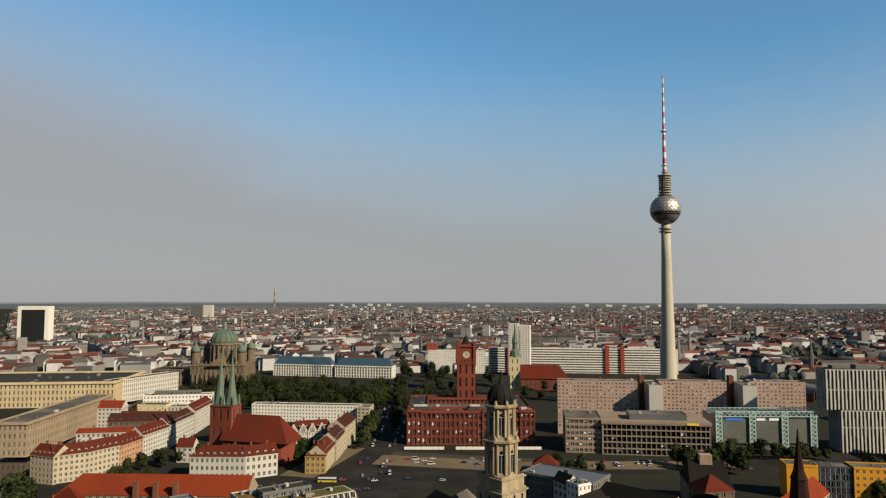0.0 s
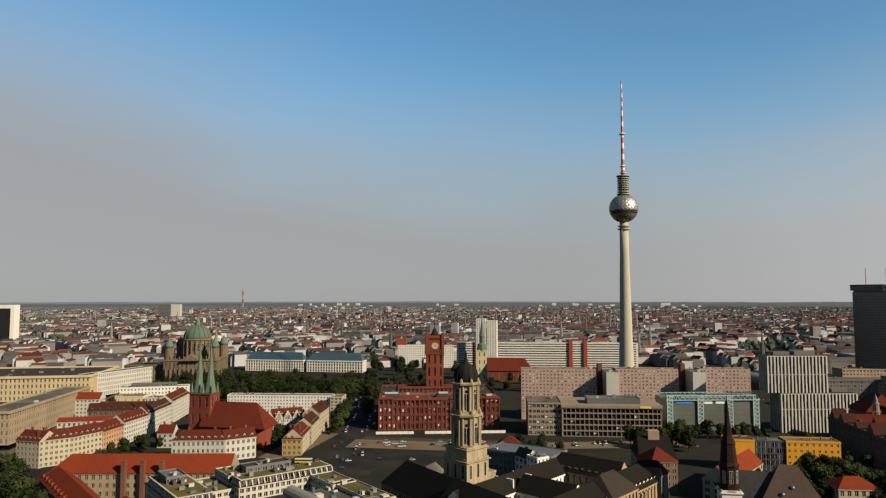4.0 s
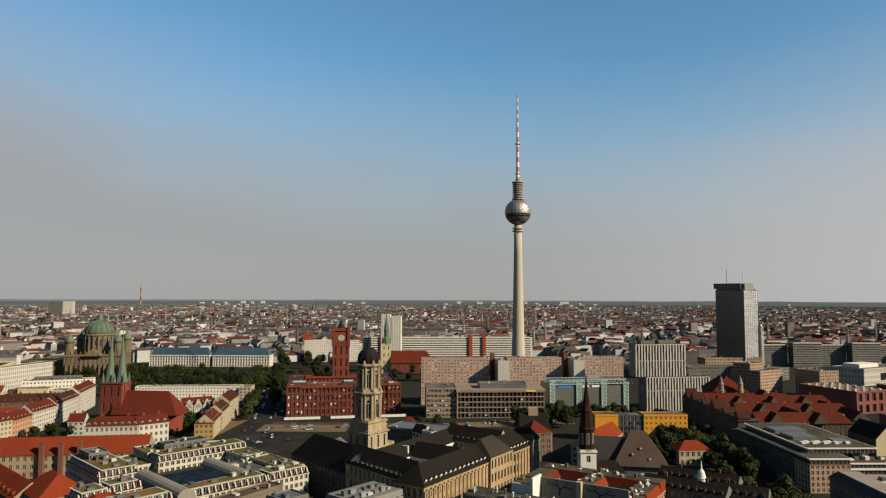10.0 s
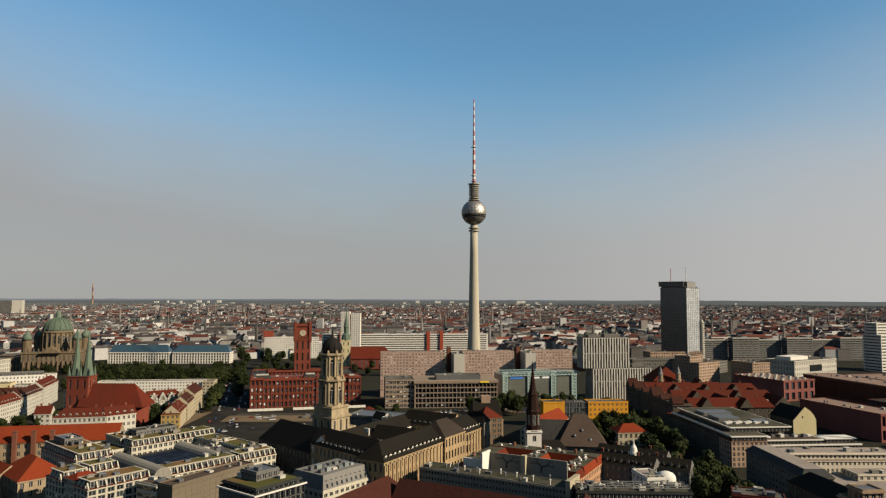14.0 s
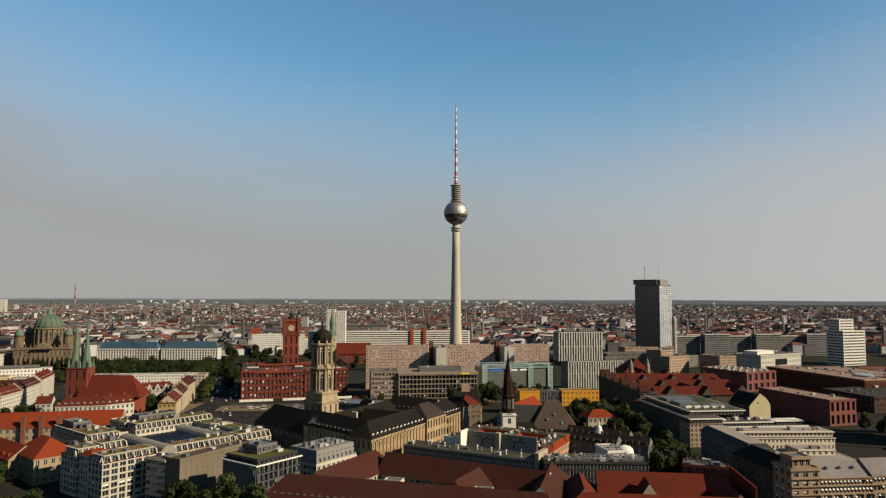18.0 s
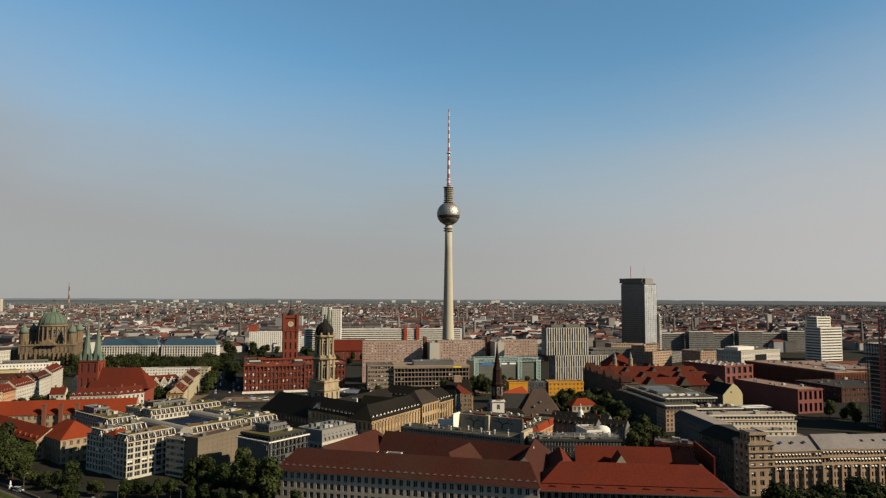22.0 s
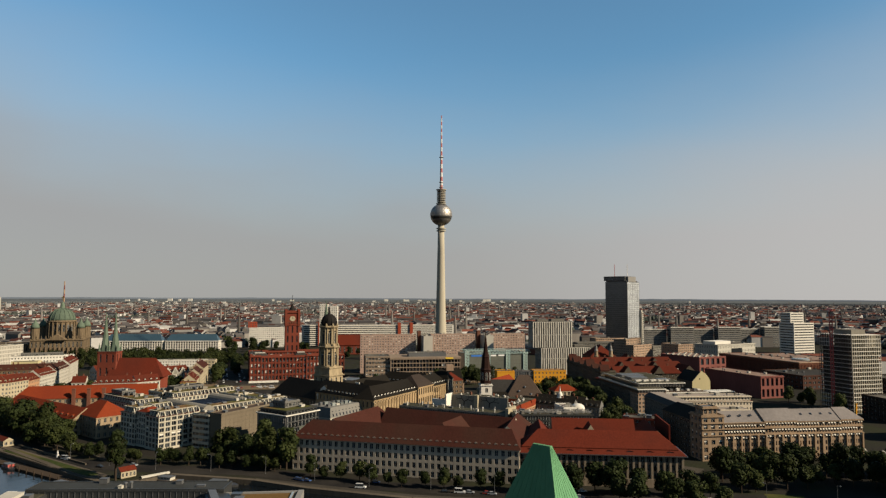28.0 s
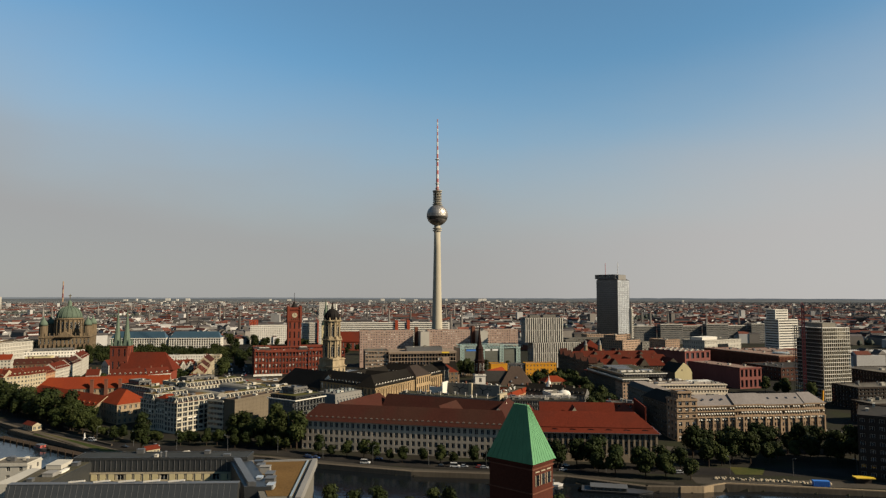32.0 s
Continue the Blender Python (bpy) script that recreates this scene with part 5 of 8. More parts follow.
pan = Geo().box(0, 0, 0, 3.3, 2.6, 0.12).box(0.3, 0.3, -0.5, 0.45, 2.3, 0).box(2.8, 0.3, -0.5, 2.95, 2.3, 0).mesh("solar_panel", "solar_cell")
for i in range(7):
    for j in range(8):
        part("solar_panel", pan, so, at=pose(46.4 + i * 3.6, 19 + j * 3.2, 20.3, 9, 0, 0))
rail = Geo().box(45.6, 0, 19.65, 71.4, 0.16, 20.3).mesh("panel_rail", "frame_white")
for j in range(9):
    part("panel_rail", rail, so, "white mounting rail", at=pose(0, 18.6 + j * 3.2, 0))
for k in range(12):
    a, b = 82.5 + rnd.random() * 18, 21 + rnd.random() * 38
    part("roof_box", Geo().box(a, b, 16.5, a + 1 + rnd.random() * 3, b + 1 + rnd.random() * 3, 17.5 + rnd.random() * 2).mesh("roof_box", rnd.choice(["zinc", "white_render", "dark_steel"])), so)
em = thing("glass_cube", "cubic glass and aluminium embassy with a planted roof terrace", "office building", -105, -602, 54)
block(em, 0, 0, 26, 25, 25, 9, 7, ny=8, wall="dark_zinc", ww=0.9, wh=0.84, deep=0.3, style="strip", cornice=0, deck="green_roof", parapet=1.2, clutter=5, left=False, blank="L")
part("side_wall", Geo().box(-0.5, 0.3, 0, -0.03, 24.7, 25).mesh("side_wall", "grey_render"), em, "plain grey metal side wall")
part("ledge", Geo().box(-1.2, -1.0, 25.2, 27, -0.5, 25.8).box(-1.2, -0.5, 25.2, -0.55, 25.5, 25.8).mesh("ledge", "white_panel"), em, "white roof ledge")
part("slat_band", Geo().box(-0.62, 1, 21.2, -0.5, 24.2, 24.4).mesh("slat_band", "tower_glass"), em, "dark band of windows")
for k in range(16):
    part("slat", Geo().box(-0.95, 1.2 + k * 1.45, 21.2, -0.62, 1.75 + k * 1.45, 24.4).mesh("slat", "light_metal"), em)
block(em, 1, 1, 24, 23, 2.6, 9, 1, ny=8, z0=25.2, wall="dark_zinc", ww=0.9, wh=0.8, style="strip", deck="green_roof", cornice=0.5, clutter=7, parapet=0.4)
g = Geo()
for k in range(10):
    g.box(k * 2.88 - 0.07, -0.4, 3, k * 2.88 + 0.07, 0, 25)
for k in range(7):
    g.box(0, -0.3, 3.57 * k + 3.3, 26, 0, 3.57 * k + 3.6)
part("mullions", g.mesh("mullions", "zinc"), em, "thin aluminium mullions")
part("light_band", Geo().box(10, -0.5, 16, 26, -0.05, 18).mesh("light_band", "mall_glass"), em, "pale glass band")
block(em, 8, 10, 12, 11, 3.4, 4, 1, z0=28, wall="grey_render", ww=0.7, wh=0.6, deck="zinc", clutter=2)
go = thing("sloped_grey_office", "grey office with a sloping metal upper wall and rooftop plant", "office building", -84, -566, 54)
block(go, 0, 0, 32, 24, 17, 9, 5, wall="office_stone", ww=0.6, wh=0.5, cornice=0.2)
g = Geo()
for (a, b, c, d_) in (((0, 0), (32, 0), (30, 2.2), (2, 2.2)), ((32, 0), (32, 24), (30, 22), (30, 2.2)), ((32, 24), (0, 24), (2, 22), (30, 22)), ((0, 24), (0, 0), (2, 2.2), (2, 22))):
    g.face([(*a, 17.2), (*b, 17.2), (*c, 24), (*d_, 24)])
g.face([(2, 2.2, 24), (30, 2.2, 24), (30, 22, 24), (2, 22, 24)])
part("metal_roof", g.mesh("metal_roof", "avenue_panel"), go, "grey standing-seam metal roof")
for j in range(2):
    for i in range(9):
        part("roof_window", Geo().box(-0.6, -0.08, -0.9, 0.6, 0.08, 0.9).mesh("roof_window", "glass"), go, at=pose(3.2 + i * 3.2, 0.72 + j * 0.95, 19.2 + j * 2.9, -18, 0, 0))
for i in range(12):
    g = Geo().box(0, 0, 0, 1.5 + rnd.random() * 2, 1.5 + rnd.random(), 0.8 + rnd.random() * 1.4)
    part("roof_plant", g.mesh("roof_plant", rnd.choice(["zinc", "frosted", "white_render"])), go, at=pose(4 + (i % 6) * 4, 6 + (i // 6) * 7, 24))

rh_ = thing("red_hip_house", "shaded stone house under a bright red pyramid roof", "administration building", -243, -542, 50)
block(rh_, 0, 0, 24, 32, 14, 6, 3, ny=8, wall="sandstone", roof="hip", roofm="bright_tile", rh=9, hips=(11, 11), across=True, ww=0.4, wh=0.55)
rg = thing("long_red_roofed_house", "long sandstone house with a bright red tiled roof and tall chimneys", "administration building", -346, -462, 13)
block(rg, 0, 0, 104, 20, 14, 26, 3, wall="sandstone", roof="hip", roofm="bright_tile", rh=9, hips=(9, 0), ww=0.4, wh=0.55, over=0.8)
for x in (44, 55, 66):
    part("tall_chimney", Geo().box(x - 1.2, -2.6, 0, x + 1.2, -0.2, 21).box(x - 1.4, -2.8, 21, x + 1.4, 0, 21.6).mesh("tall_chimney", "brown_brick"), rg, "tall dark brick chimney")
rk = thing("riverside_red_wing", "riverside wing with a bright red tiled roof behind trees", "administration building", -352, -462, -38)
block(rk, 0, 0, 112, 17, 11, 28, 3, wall="sandstone", roof="hip", roofm="bright_tile", rh=7, hips=(8, 0), ww=0.4, wh=0.55, over=0.8, dormers=14)

og2 = thing("long_grey_office", "long grey office slab with rows of small windows", "office building", -41, -533, -28)
block(og2, 0, 0, 78, 13, 20.6, 46, 7, wall="concrete", ww=0.5, wh=0.44, style="bare", clutter=12, cornice=0.3, deck="roof_moss", parapet=0.5)
part("end_wall", Geo().box(78, -0.8, 10, 80.2, 13.4, 24.6).mesh("end_wall", "cream_render"), og2, "pale raised end wall")
for k in range(8):
    part("vent_pipe", Geo().lathe([(0.3, 20.7), (0.3, 22.6), (0.55, 22.7), (0.5, 23.1)], 8, 4 + k * 9.3, 3.5 + (k * 5) % 7).mesh("vent_pipe", "white_panel"), og2)
mw = thing("painted_fire_wall", "grey fire wall painted with two dark bare trees", "wall", -41, -533, -28)
part("wall", Geo().box(29.2, 22, 0, 71, 22.8, 27.6).mesh("wall", "concrete"), mw)
part("wall_return", Geo().box(28.2, 13.4, 0, 29.2, 23, 28.6).mesh("wall_return", "white_panel"), mw, "sunlit white wall end")
part("wall_return", Geo().box(17, 16, 0, 28.2, 17, 24.6).mesh("wall_return", "white_panel"), mw, "low sunlit white wall")
part("wall_return", Geo().box(47.6, 19.4, 0, 50, 22, 28.4).mesh("wall_return", "cream_render"), mw, "pale chimney shaft on the wall")
art = random.Random(5)
for x0 in (38.5, 57.5):
    g = Geo()
    tips = [((x0, 21.93, 20.5), (x0 + 0.4, 21.93, 23.4), 0.5)]
    for level in range(4):
        grown = []
        for a_, b_, r_ in tips:
            g.beam(a_, b_, r_ * 0.8)
            for turn_ in (-0.7, 0.65):
                ang_ = math.atan2(b_[2] - a_[2], b_[0] - a_[0]) + turn_ * art.uniform(0.7, 1.3)
                ln = 2.7 * 0.8 ** level
                grown.append((b_, (b_[0] + ln * 1.25 * math.cos(ang_), 21.93, min(27.3, b_[2] + ln * 0.75 * math.sin(ang_))), r_ * 0.68))
        tips = grown
    g.v = [(a, 21.985 + (b - 21.93) * 0.02, c) for a, b, c in g.v]
    part("painted_tree", g.mesh("painted_tree", "dark_brick"), mw, "dark painted bare tree")
og3 = thing("glazed_office", "dark glazed office wing crowded with rooftop machines", "office building", 31.5, -577, -1)
block(og3, 0, 0, 51, 13, 21.6, 30, 6, ny=6, wall="dark_zinc", ww=0.84, wh=0.7, style="strip", deep=0.2, clutter=10, cornice=0.3, deck="roof_moss", parapet=0.5)
for k in range(17):
    x, y = 2 + k * 2.9, 2.2 + (k * 7) % 9
    g = Geo().box(0, 0, 0, 1.6 + (k % 3) * 0.7, 1.2, 0.9 + (k % 4) * 0.35).lathe([(0.28, 0.9), (0.28, 2.2), (0.42, 2.3), (0.42, 2.6)], 8, 0.6, 0.6)
    g.beam((0.2, 1.4, 0.8), (3.2, 2.2, 1.2), 0.16).beam((3.2, 2.2, 1.2), (3.2, 2.2, 0), 0.16)
    part("roof_machine", g.mesh("roof_machine", ("white_panel", "zinc", "light_metal")[k % 3]), og3, "pale rooftop machine with pipes", at=pose(x, y, 21.75))
g = Geo()
for k in range(4):
    g.beam((1, 1.2 + k * 3.6, 23.2), (50, 1.2 + k * 3.6, 23.2), 0.14)
part("pipe_run", g.mesh("pipe_run", "light_metal"), og3)
wt = thing("white_rooftop_house", "white rounded rooftop house among older roofs", "office building", 67, -562, 10)
block(wt, 0, 0, 9, 17, 23.4, 2, 6, ny=4, wall="white_panel", ww=0.3, wh=0.4, clutter=3, deck="pale_deck")
g = Geo().lathe([(4.6, 0), (4.6, 22.4), (4.3, 23.6), (3.2, 24.8), (1.4, 25.4), (0.1, 25.6)], 20, 11.5, 4.8)
part("round_bay", g.mesh("round_bay", "white_panel", smooth=True), wt, "white rounded bay")
part("railing", Geo().beam((0.4, 0.4, 25), (8.6, 0.4, 25), 0.07).beam((0.4, 0.4, 25), (0.4, 16.6, 25), 0.07).mesh("railing", "frame_white"), wt)
rbk = thing("red_brick_house", "small red brick house with a round bay and flat roof", "house", 104, -567, -20)
block(rbk, 0, 0, 22, 14, 18, 6, 5, wall="red_brick", ww=0.4, wh=0.5, clutter=8)

lbw = thing("beige_court_office", "U-shaped beige office round a yard with a shaded street side", "office building", 147.5, -543, 2)
# street wing grey where the others are cream: shade held in its colour
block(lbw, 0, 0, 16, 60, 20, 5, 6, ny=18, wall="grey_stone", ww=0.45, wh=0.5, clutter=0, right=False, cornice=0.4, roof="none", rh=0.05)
mansard(lbw, -0.3, -0.3, 16.6, 60.6, 20, 3.4, 3.2, "dark_zinc", "pale_deck")
block(lbw, 16, 42, 60, 14, 18.4, 24, 5, wall="warm_cream", ww=0.46, wh=0.5, left=False, cornice=0.5, roof="none", rh=0.05)
block(lbw, 16, 42.6, 59, 13, 3.4, 24, 1, z0=18.6, wall="warm_cream", ww=0.5, wh=0.55, left=False, cornice=0.8, deck="pale_deck", clutter=6, parapet=0.3)
block(lbw, 16, 4, 56, 38, 11, 12, 2, wall="warm_cream", clutter=4, left=False, deck="pale_deck", parapet=0.4)
block(lbw, 44, 26, 22, 14, 3.4, 6, 1, z0=11.2, wall="warm_cream", ww=0.4, deck="pale_deck", clutter=2, parapet=0.3)
bo = thing("beige_street_office", "beige ribbon-windowed office with stepped planted roof", "office building", 153.5, -441.7, 6)
block(bo, 0, 0, 24, 16, 16.4, 8, 5, wall="tan_stone", ww=0.5, wh=0.66, clutter=0, cornice=0.3, roof="none", rh=0.05)
# street side in a darker stone than the front, shade put into colour
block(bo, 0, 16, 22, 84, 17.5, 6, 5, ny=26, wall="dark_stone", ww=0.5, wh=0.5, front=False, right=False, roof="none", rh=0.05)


def ribbon_floor(th, x, y, w, d, z, h=2.3, slab=0.8):
    """A glazed storey under a white slab that reaches past it."""
    part("ribbon_glazing", Geo().box(x + 0.9, y + 0.9, z, x + w - 0.9, y + d - 0.9, z + h).mesh("ribbon_glazing", "tower_glass"), th)
    g = Geo()
    for i in range(int(w / 2.6)):
        g.box(x + 1.5 + i * 2.6, y + 0.75, z, x + 1.65 + i * 2.6, y + 0.9, z + h)
    part("mullions", g.mesh("mullions", "frame_white"), th)
    part("white_slab", Geo().box(x, y, z + h, x + w, y + d, z + h + slab).mesh("white_slab", "white_panel"), th, "white projecting roof slab")


ribbon_floor(bo, -0.3, -0.4, 25, 92, 16.5)
part("terrace", Geo().box(0.5, 0.4, 19.6, 24, 91, 19.75).mesh("terrace", "roof_moss"), bo)
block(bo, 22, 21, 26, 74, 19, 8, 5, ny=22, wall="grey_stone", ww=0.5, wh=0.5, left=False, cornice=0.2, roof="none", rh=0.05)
ribbon_floor(bo, 5, 12, 43, 80, 19.6, 2.6, 0.7)
part("terrace", Geo().box(5.8, 12.8, 22.9, 47.2, 91, 23.05).mesh("terrace", "roof_moss"), bo)
part("roof_machine", Geo().box(9, 34, 23, 24, 50, 25).box(9, 56, 23, 30, 70, 24.8).box(30, 24, 23, 40, 34, 24.4).mesh("roof_machine", "zinc"), bo)
for k in range(9):
    part("roof_machine", Geo().box(8 + k * 3.4, 22 + (k % 2) * 2, 23, 10.4 + k * 3.4, 25 + (k % 2) * 2, 24.3).mesh("roof_machine", "white_panel"), bo)
for x, za, zb in ((0.2, 17.6, 20.6), (3.8, 21.0, 23.8)):
    part("terrace_rail", Geo().box(x - 0.2, 2, za + 1.9, x, 90, za + 2.4).mesh("terrace_rail", "frame_white"), bo, "white terrace rail")
block(bo, 24, 4, 66, 16, 9.6, 20, 3, wall="tan_stone", ww=0.6, wh=0.6, left=False, roof="none", rh=0.05, cornice=0)
ribbon_floor(bo, 24.8, 3.2, 66, 17.4, 9.7)
ribbon_floor(bo, 24.8, 3.8, 40, 16.8, 12.9)
part("terrace", Geo().box(26, 4.6, 16.0, 63.4, 20, 16.2).mesh("terrace", "brown_roof"), bo)
part("terrace", Geo().box(65.2, 4.6, 12.8, 90, 20, 12.95).mesh("terrace", "brown_roof"), bo)
ribbon_floor(bo, 68, 7, 22, 12, 12.9, 2.2, 0.5)
for k in range(7):
    part("roof_machine", Geo().box(29 + k * 5, 9 + (k * 3) % 5, 16.2, 31.5 + k * 5, 12 + (k * 3) % 5, 17.2 + (k % 3) * 0.5).mesh("roof_machine", "zinc" if k % 2 else "white_panel"), bo)
gh = thing("yellow_gable_house", "pale yellow blind gable over a dark roof", "house", 227, -371, 7)
block(gh, 0.4, 0.6, 17.2, 30, 17, 0, 0, wall="dark_stone", roof="hip", roofm="slate", rh=9, across=True, over=0.1, cornice=0)
g = Geo()
shape = [(0, 0), (18, 0), (18, 17.5), (16.6, 20.6), (13.6, 24.2), (9.4, 27), (0, 17.2)]
g.face([(x, 0, z) for x, z in shape])
g.face([(x, 0.55, z) for x, z in reversed(shape)])
for (xa, za), (xb, zb) in zip(shape, shape[1:] + shape[:1]):
    g.face([(xb, 0, zb), (xa, 0, za), (xa, 0.55, za), (xb, 0.55, zb)])
part("gable_wall", g.mesh("gable_wall", "gable_yellow"), gh, "plain pale yellow gable wall")
part("small_window", Geo().box(7.0, -0.06, 19, 7.9, -0.01, 20.3).mesh("small_window", "glass"), gh)
ct = thing("court_house", "huge shaded court house with steep red roofs and slim turrets", "court house", 150, -335, 4)
# dark stone whose colour also holds the shade on the street side
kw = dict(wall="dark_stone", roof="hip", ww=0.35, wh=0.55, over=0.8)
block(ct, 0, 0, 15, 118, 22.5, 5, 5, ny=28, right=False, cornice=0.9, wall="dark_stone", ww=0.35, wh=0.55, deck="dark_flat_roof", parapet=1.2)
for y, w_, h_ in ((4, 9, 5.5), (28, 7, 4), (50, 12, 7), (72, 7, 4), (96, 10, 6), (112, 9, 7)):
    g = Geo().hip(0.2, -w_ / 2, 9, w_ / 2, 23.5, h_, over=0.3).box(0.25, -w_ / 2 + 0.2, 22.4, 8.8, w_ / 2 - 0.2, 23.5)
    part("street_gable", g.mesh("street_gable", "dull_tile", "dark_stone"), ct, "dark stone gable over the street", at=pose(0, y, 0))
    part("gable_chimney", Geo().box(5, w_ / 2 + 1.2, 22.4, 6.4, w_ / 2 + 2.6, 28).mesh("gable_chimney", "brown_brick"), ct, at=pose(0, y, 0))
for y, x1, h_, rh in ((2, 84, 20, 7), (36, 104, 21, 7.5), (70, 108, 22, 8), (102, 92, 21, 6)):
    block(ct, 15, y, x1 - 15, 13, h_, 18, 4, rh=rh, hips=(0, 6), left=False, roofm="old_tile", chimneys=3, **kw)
for x, h_ in ((46, 20), (92, 20)):
    block(ct, x, 15, 12, 86, h_, 4, 4, ny=22, rh=6.5, across=True, front=False, left=False, roofm="old_tile", **kw)
block(ct, 30, 125, 30, 30, 26, 8, 5, rh=13, hips=(9, 9), across=True, roofm="red_tile", **kw)
for x, y, z in ((34, 34, 21), (70, 34, 21), (30, 68, 22), (58, 68, 22), (84, 68, 22), (66, 100, 23), (28, 0, 20), (60, 0, 20)):
    g = Geo().hip(0, -5, 13, 5, z, 7.5, over=0.4)
    g.v = [(x - b, y + a, c) for a, b, c in g.v]
    part("cross_gable", g.mesh("cross_gable", "old_tile", "dark_stone"), ct)
for i in range(7):
    part("dormer", dormer_mesh("red_tile", "cream_render"), ct, at=pose(24 + i * 11, 71.2, 22.6))
for x, y in ((34.3, 118.2), (53.1, 121.6)):
    g = Geo().lathe([(2.6, 18), (2.6, 27), (3.0, 27.6), (2.3, 28), (2.2, 33), (2.6, 33.4)], 10, x, y)
    turret = part("turret", g.mesh("turret", "sandstone"), ct, "slim pale stone turret")
    part("turret_cap", Geo().lathe([(2.5, 33.4), (1.5, 35.5), (1.3, 37.5), (0.5, 39.5), (0.08, 41.5)], 10, x, y).mesh("turret_cap", "light_metal"), turret, "pale metal cap")
for i in range(26):
    part("roof_box", Geo().box(-0.7, -0.7, 0, 0.7, 0.7, 1.6).mesh("roof_box", "white_render"), ct, at=pose(20 + rnd.random() * 75, 20 + rnd.random() * 80, 21.2))

# ---- right side ----
ax_ = thing("flat_brown_mall", "vast flat-roofed reddish brown shopping mall", "shopping centre", 406, -232, 14)
block(ax_, 0, 0, 41, 140, 21, 20, 1, ny=60, wall="brown_brick", ww=0.55, wh=0.82, deep=1.0, deck="mall_deck", clutter=14, cornice=0.5, right=False, style="bare")
block(ax_, 41, 30, 60, 105, 20, 0, 0, wall="mall_brown", deck="mall_deck", clutter=16, cornice=0.3, left=False)
part("roof_edge", Geo().box(-0.7, -0.7, 21.1, 41.7, 0, 22).box(-0.7, 0, 21.1, 0, 140, 22).mesh("roof_edge", "tan_stone"), ax_)
g = Geo().lathe([(10, 21.2), (10, 22.4), (8.5, 23.2), (0.3, 23.6)], 24, 32, 32)
part("skylight", g.mesh("skylight", "frosted"), ax_, "oval glazed skylight")
s = thing("low_mall_yard", "low dark service wing beside the mall", "shopping centre", 372, -300, 14)
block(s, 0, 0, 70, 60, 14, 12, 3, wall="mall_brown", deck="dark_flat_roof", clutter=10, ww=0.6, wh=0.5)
for x, y, r, w_, d_, h_, lab in ((296, -363, 16, 27, 80, 20.5, "dark pink panelled mall wing with deep windows"), (318, -164, 25, 46, 66, 21, "dark pink mall block with skylights on its roof")):
    ap = thing("pink_mall_wing", lab, "shopping centre", x, y, r, "pink mall blocks")
    block(ap, 0, 0, w_, d_, h_, 5, 2, ny=12, wall="pink_panel", ww=0.55, wh=0.7, deep=1.2, deck="mall_deck", clutter=6, cornice=0.5, blank="L", style="bare")
    for i in range(4 if w_ > 40 else 0):
        for j in range(7):
            part("skylight", Geo().box(-1.1, -1.6, 0, 1.1, 1.6, 1.2).mesh("skylight", "white_render"), ap, at=pose(6 + i * w_ * 0.24, 7 + j * d_ * 0.135, h_ + 0.1))
hi = thing("white_tower_block", "white high-rise with horizontal window bands and a set-back top", "office tower", 598, 128, 20)
block(hi, 0, 0, 46, 30, 53, 1, 12, ny=1, wall="white_panel", ww=0.96, wh=0.45, style="strip", cornice=0, clutter=3, side_ww=0.9)
block(hi, 2, 8, 30, 20, 17, 1, 4, ny=1, z0=53.2, wall="white_panel", ww=0.9, wh=0.4, style="strip", cornice=0, clutter=2)
for i in range(6):
    s = thing("dark_ribbon_slab", "long shaded office slab with ribbon windows", "office building", 400 + i * 48, 286 + i * 5, 7, "dark slabs on the avenue")
    block(s, 0, 0 if i % 2 else 14, 47, 16, 38 if i % 2 else 34, 1, 10, ny=1, wall="avenue_panel", ww=0.96, wh=0.45, style="strip", cornice=0, clutter=4)
    part("roof_edge", Geo().box(-0.3, (0 if i % 2 else 14) - 0.4, (38 if i % 2 else 34) + 0.1, 47.3, (0 if i % 2 else 14) - 0.02, (38 if i % 2 else 34) + 1.3).mesh("roof_edge", "white_panel"), s, "white roof edge")
s = thing("white_low_store", "white low department store with a wide dark window", "department store", 437, 57, 31)
block(s, 0, 0, 98, 43, 21, 24, 3, ny=10, wall="white_render", ww=0.3, wh=0.5, clutter=10, deep=0.4, cornice=0.8)
part("wide_window", Geo().box(34, -0.35, 6, 62, -0.05, 15).mesh("wide_window", "glass"), s, "wide dark shop window")
part("roof_house", Geo().box(10, 12, 21.2, 50, 34, 26).mesh("roof_house", "white_panel"), s)
s = thing("beige_square_house", "beige stone office house with regular windows", "office building", 270, -52, 36)
block(s, 0, 0, 42, 40, 28, 12, 8, wall="tan_stone", ww=0.5, wh=0.55, clutter=6)
block(s, 2, 14, 26, 22, 7, 7, 2, z0=28.2, wall="tan_stone", ww=0.5, wh=0.55, clutter=3)
s = thing("beige_square_house", "tall beige stone office house beside the square", "office building", 328, -66, 22)
block(s, 0, 0, 27, 34, 30, 8, 9, wall="tan_stone", ww=0.5, wh=0.55, clutter=5)
s = thing("grey_square_house", "long shaded grey office house beside the square", "office building", 196, -30, 10)
block(s, 0, 0, 70, 24, 30, 20, 8, wall="grey_stone", ww=0.5, wh=0.5, clutter=6)
block(s, 86, 130, 80, 24, 28, 20, 7, wall="tan_stone", ww=0.5, wh=0.5, clutter=6)
cn = thing("unfinished_tower", "unfinished concrete tower with open floors in a white grid", "building site", 330.5, -450, 14)
cn.scale = (0.86, 0.86, 1.0)
for k in range(20):
    part("floor_slab", Geo().box(0, 0, 3.4 * k, 35, 39, 3.4 * k + 0.45).mesh("floor_slab", "white_panel"), cn)
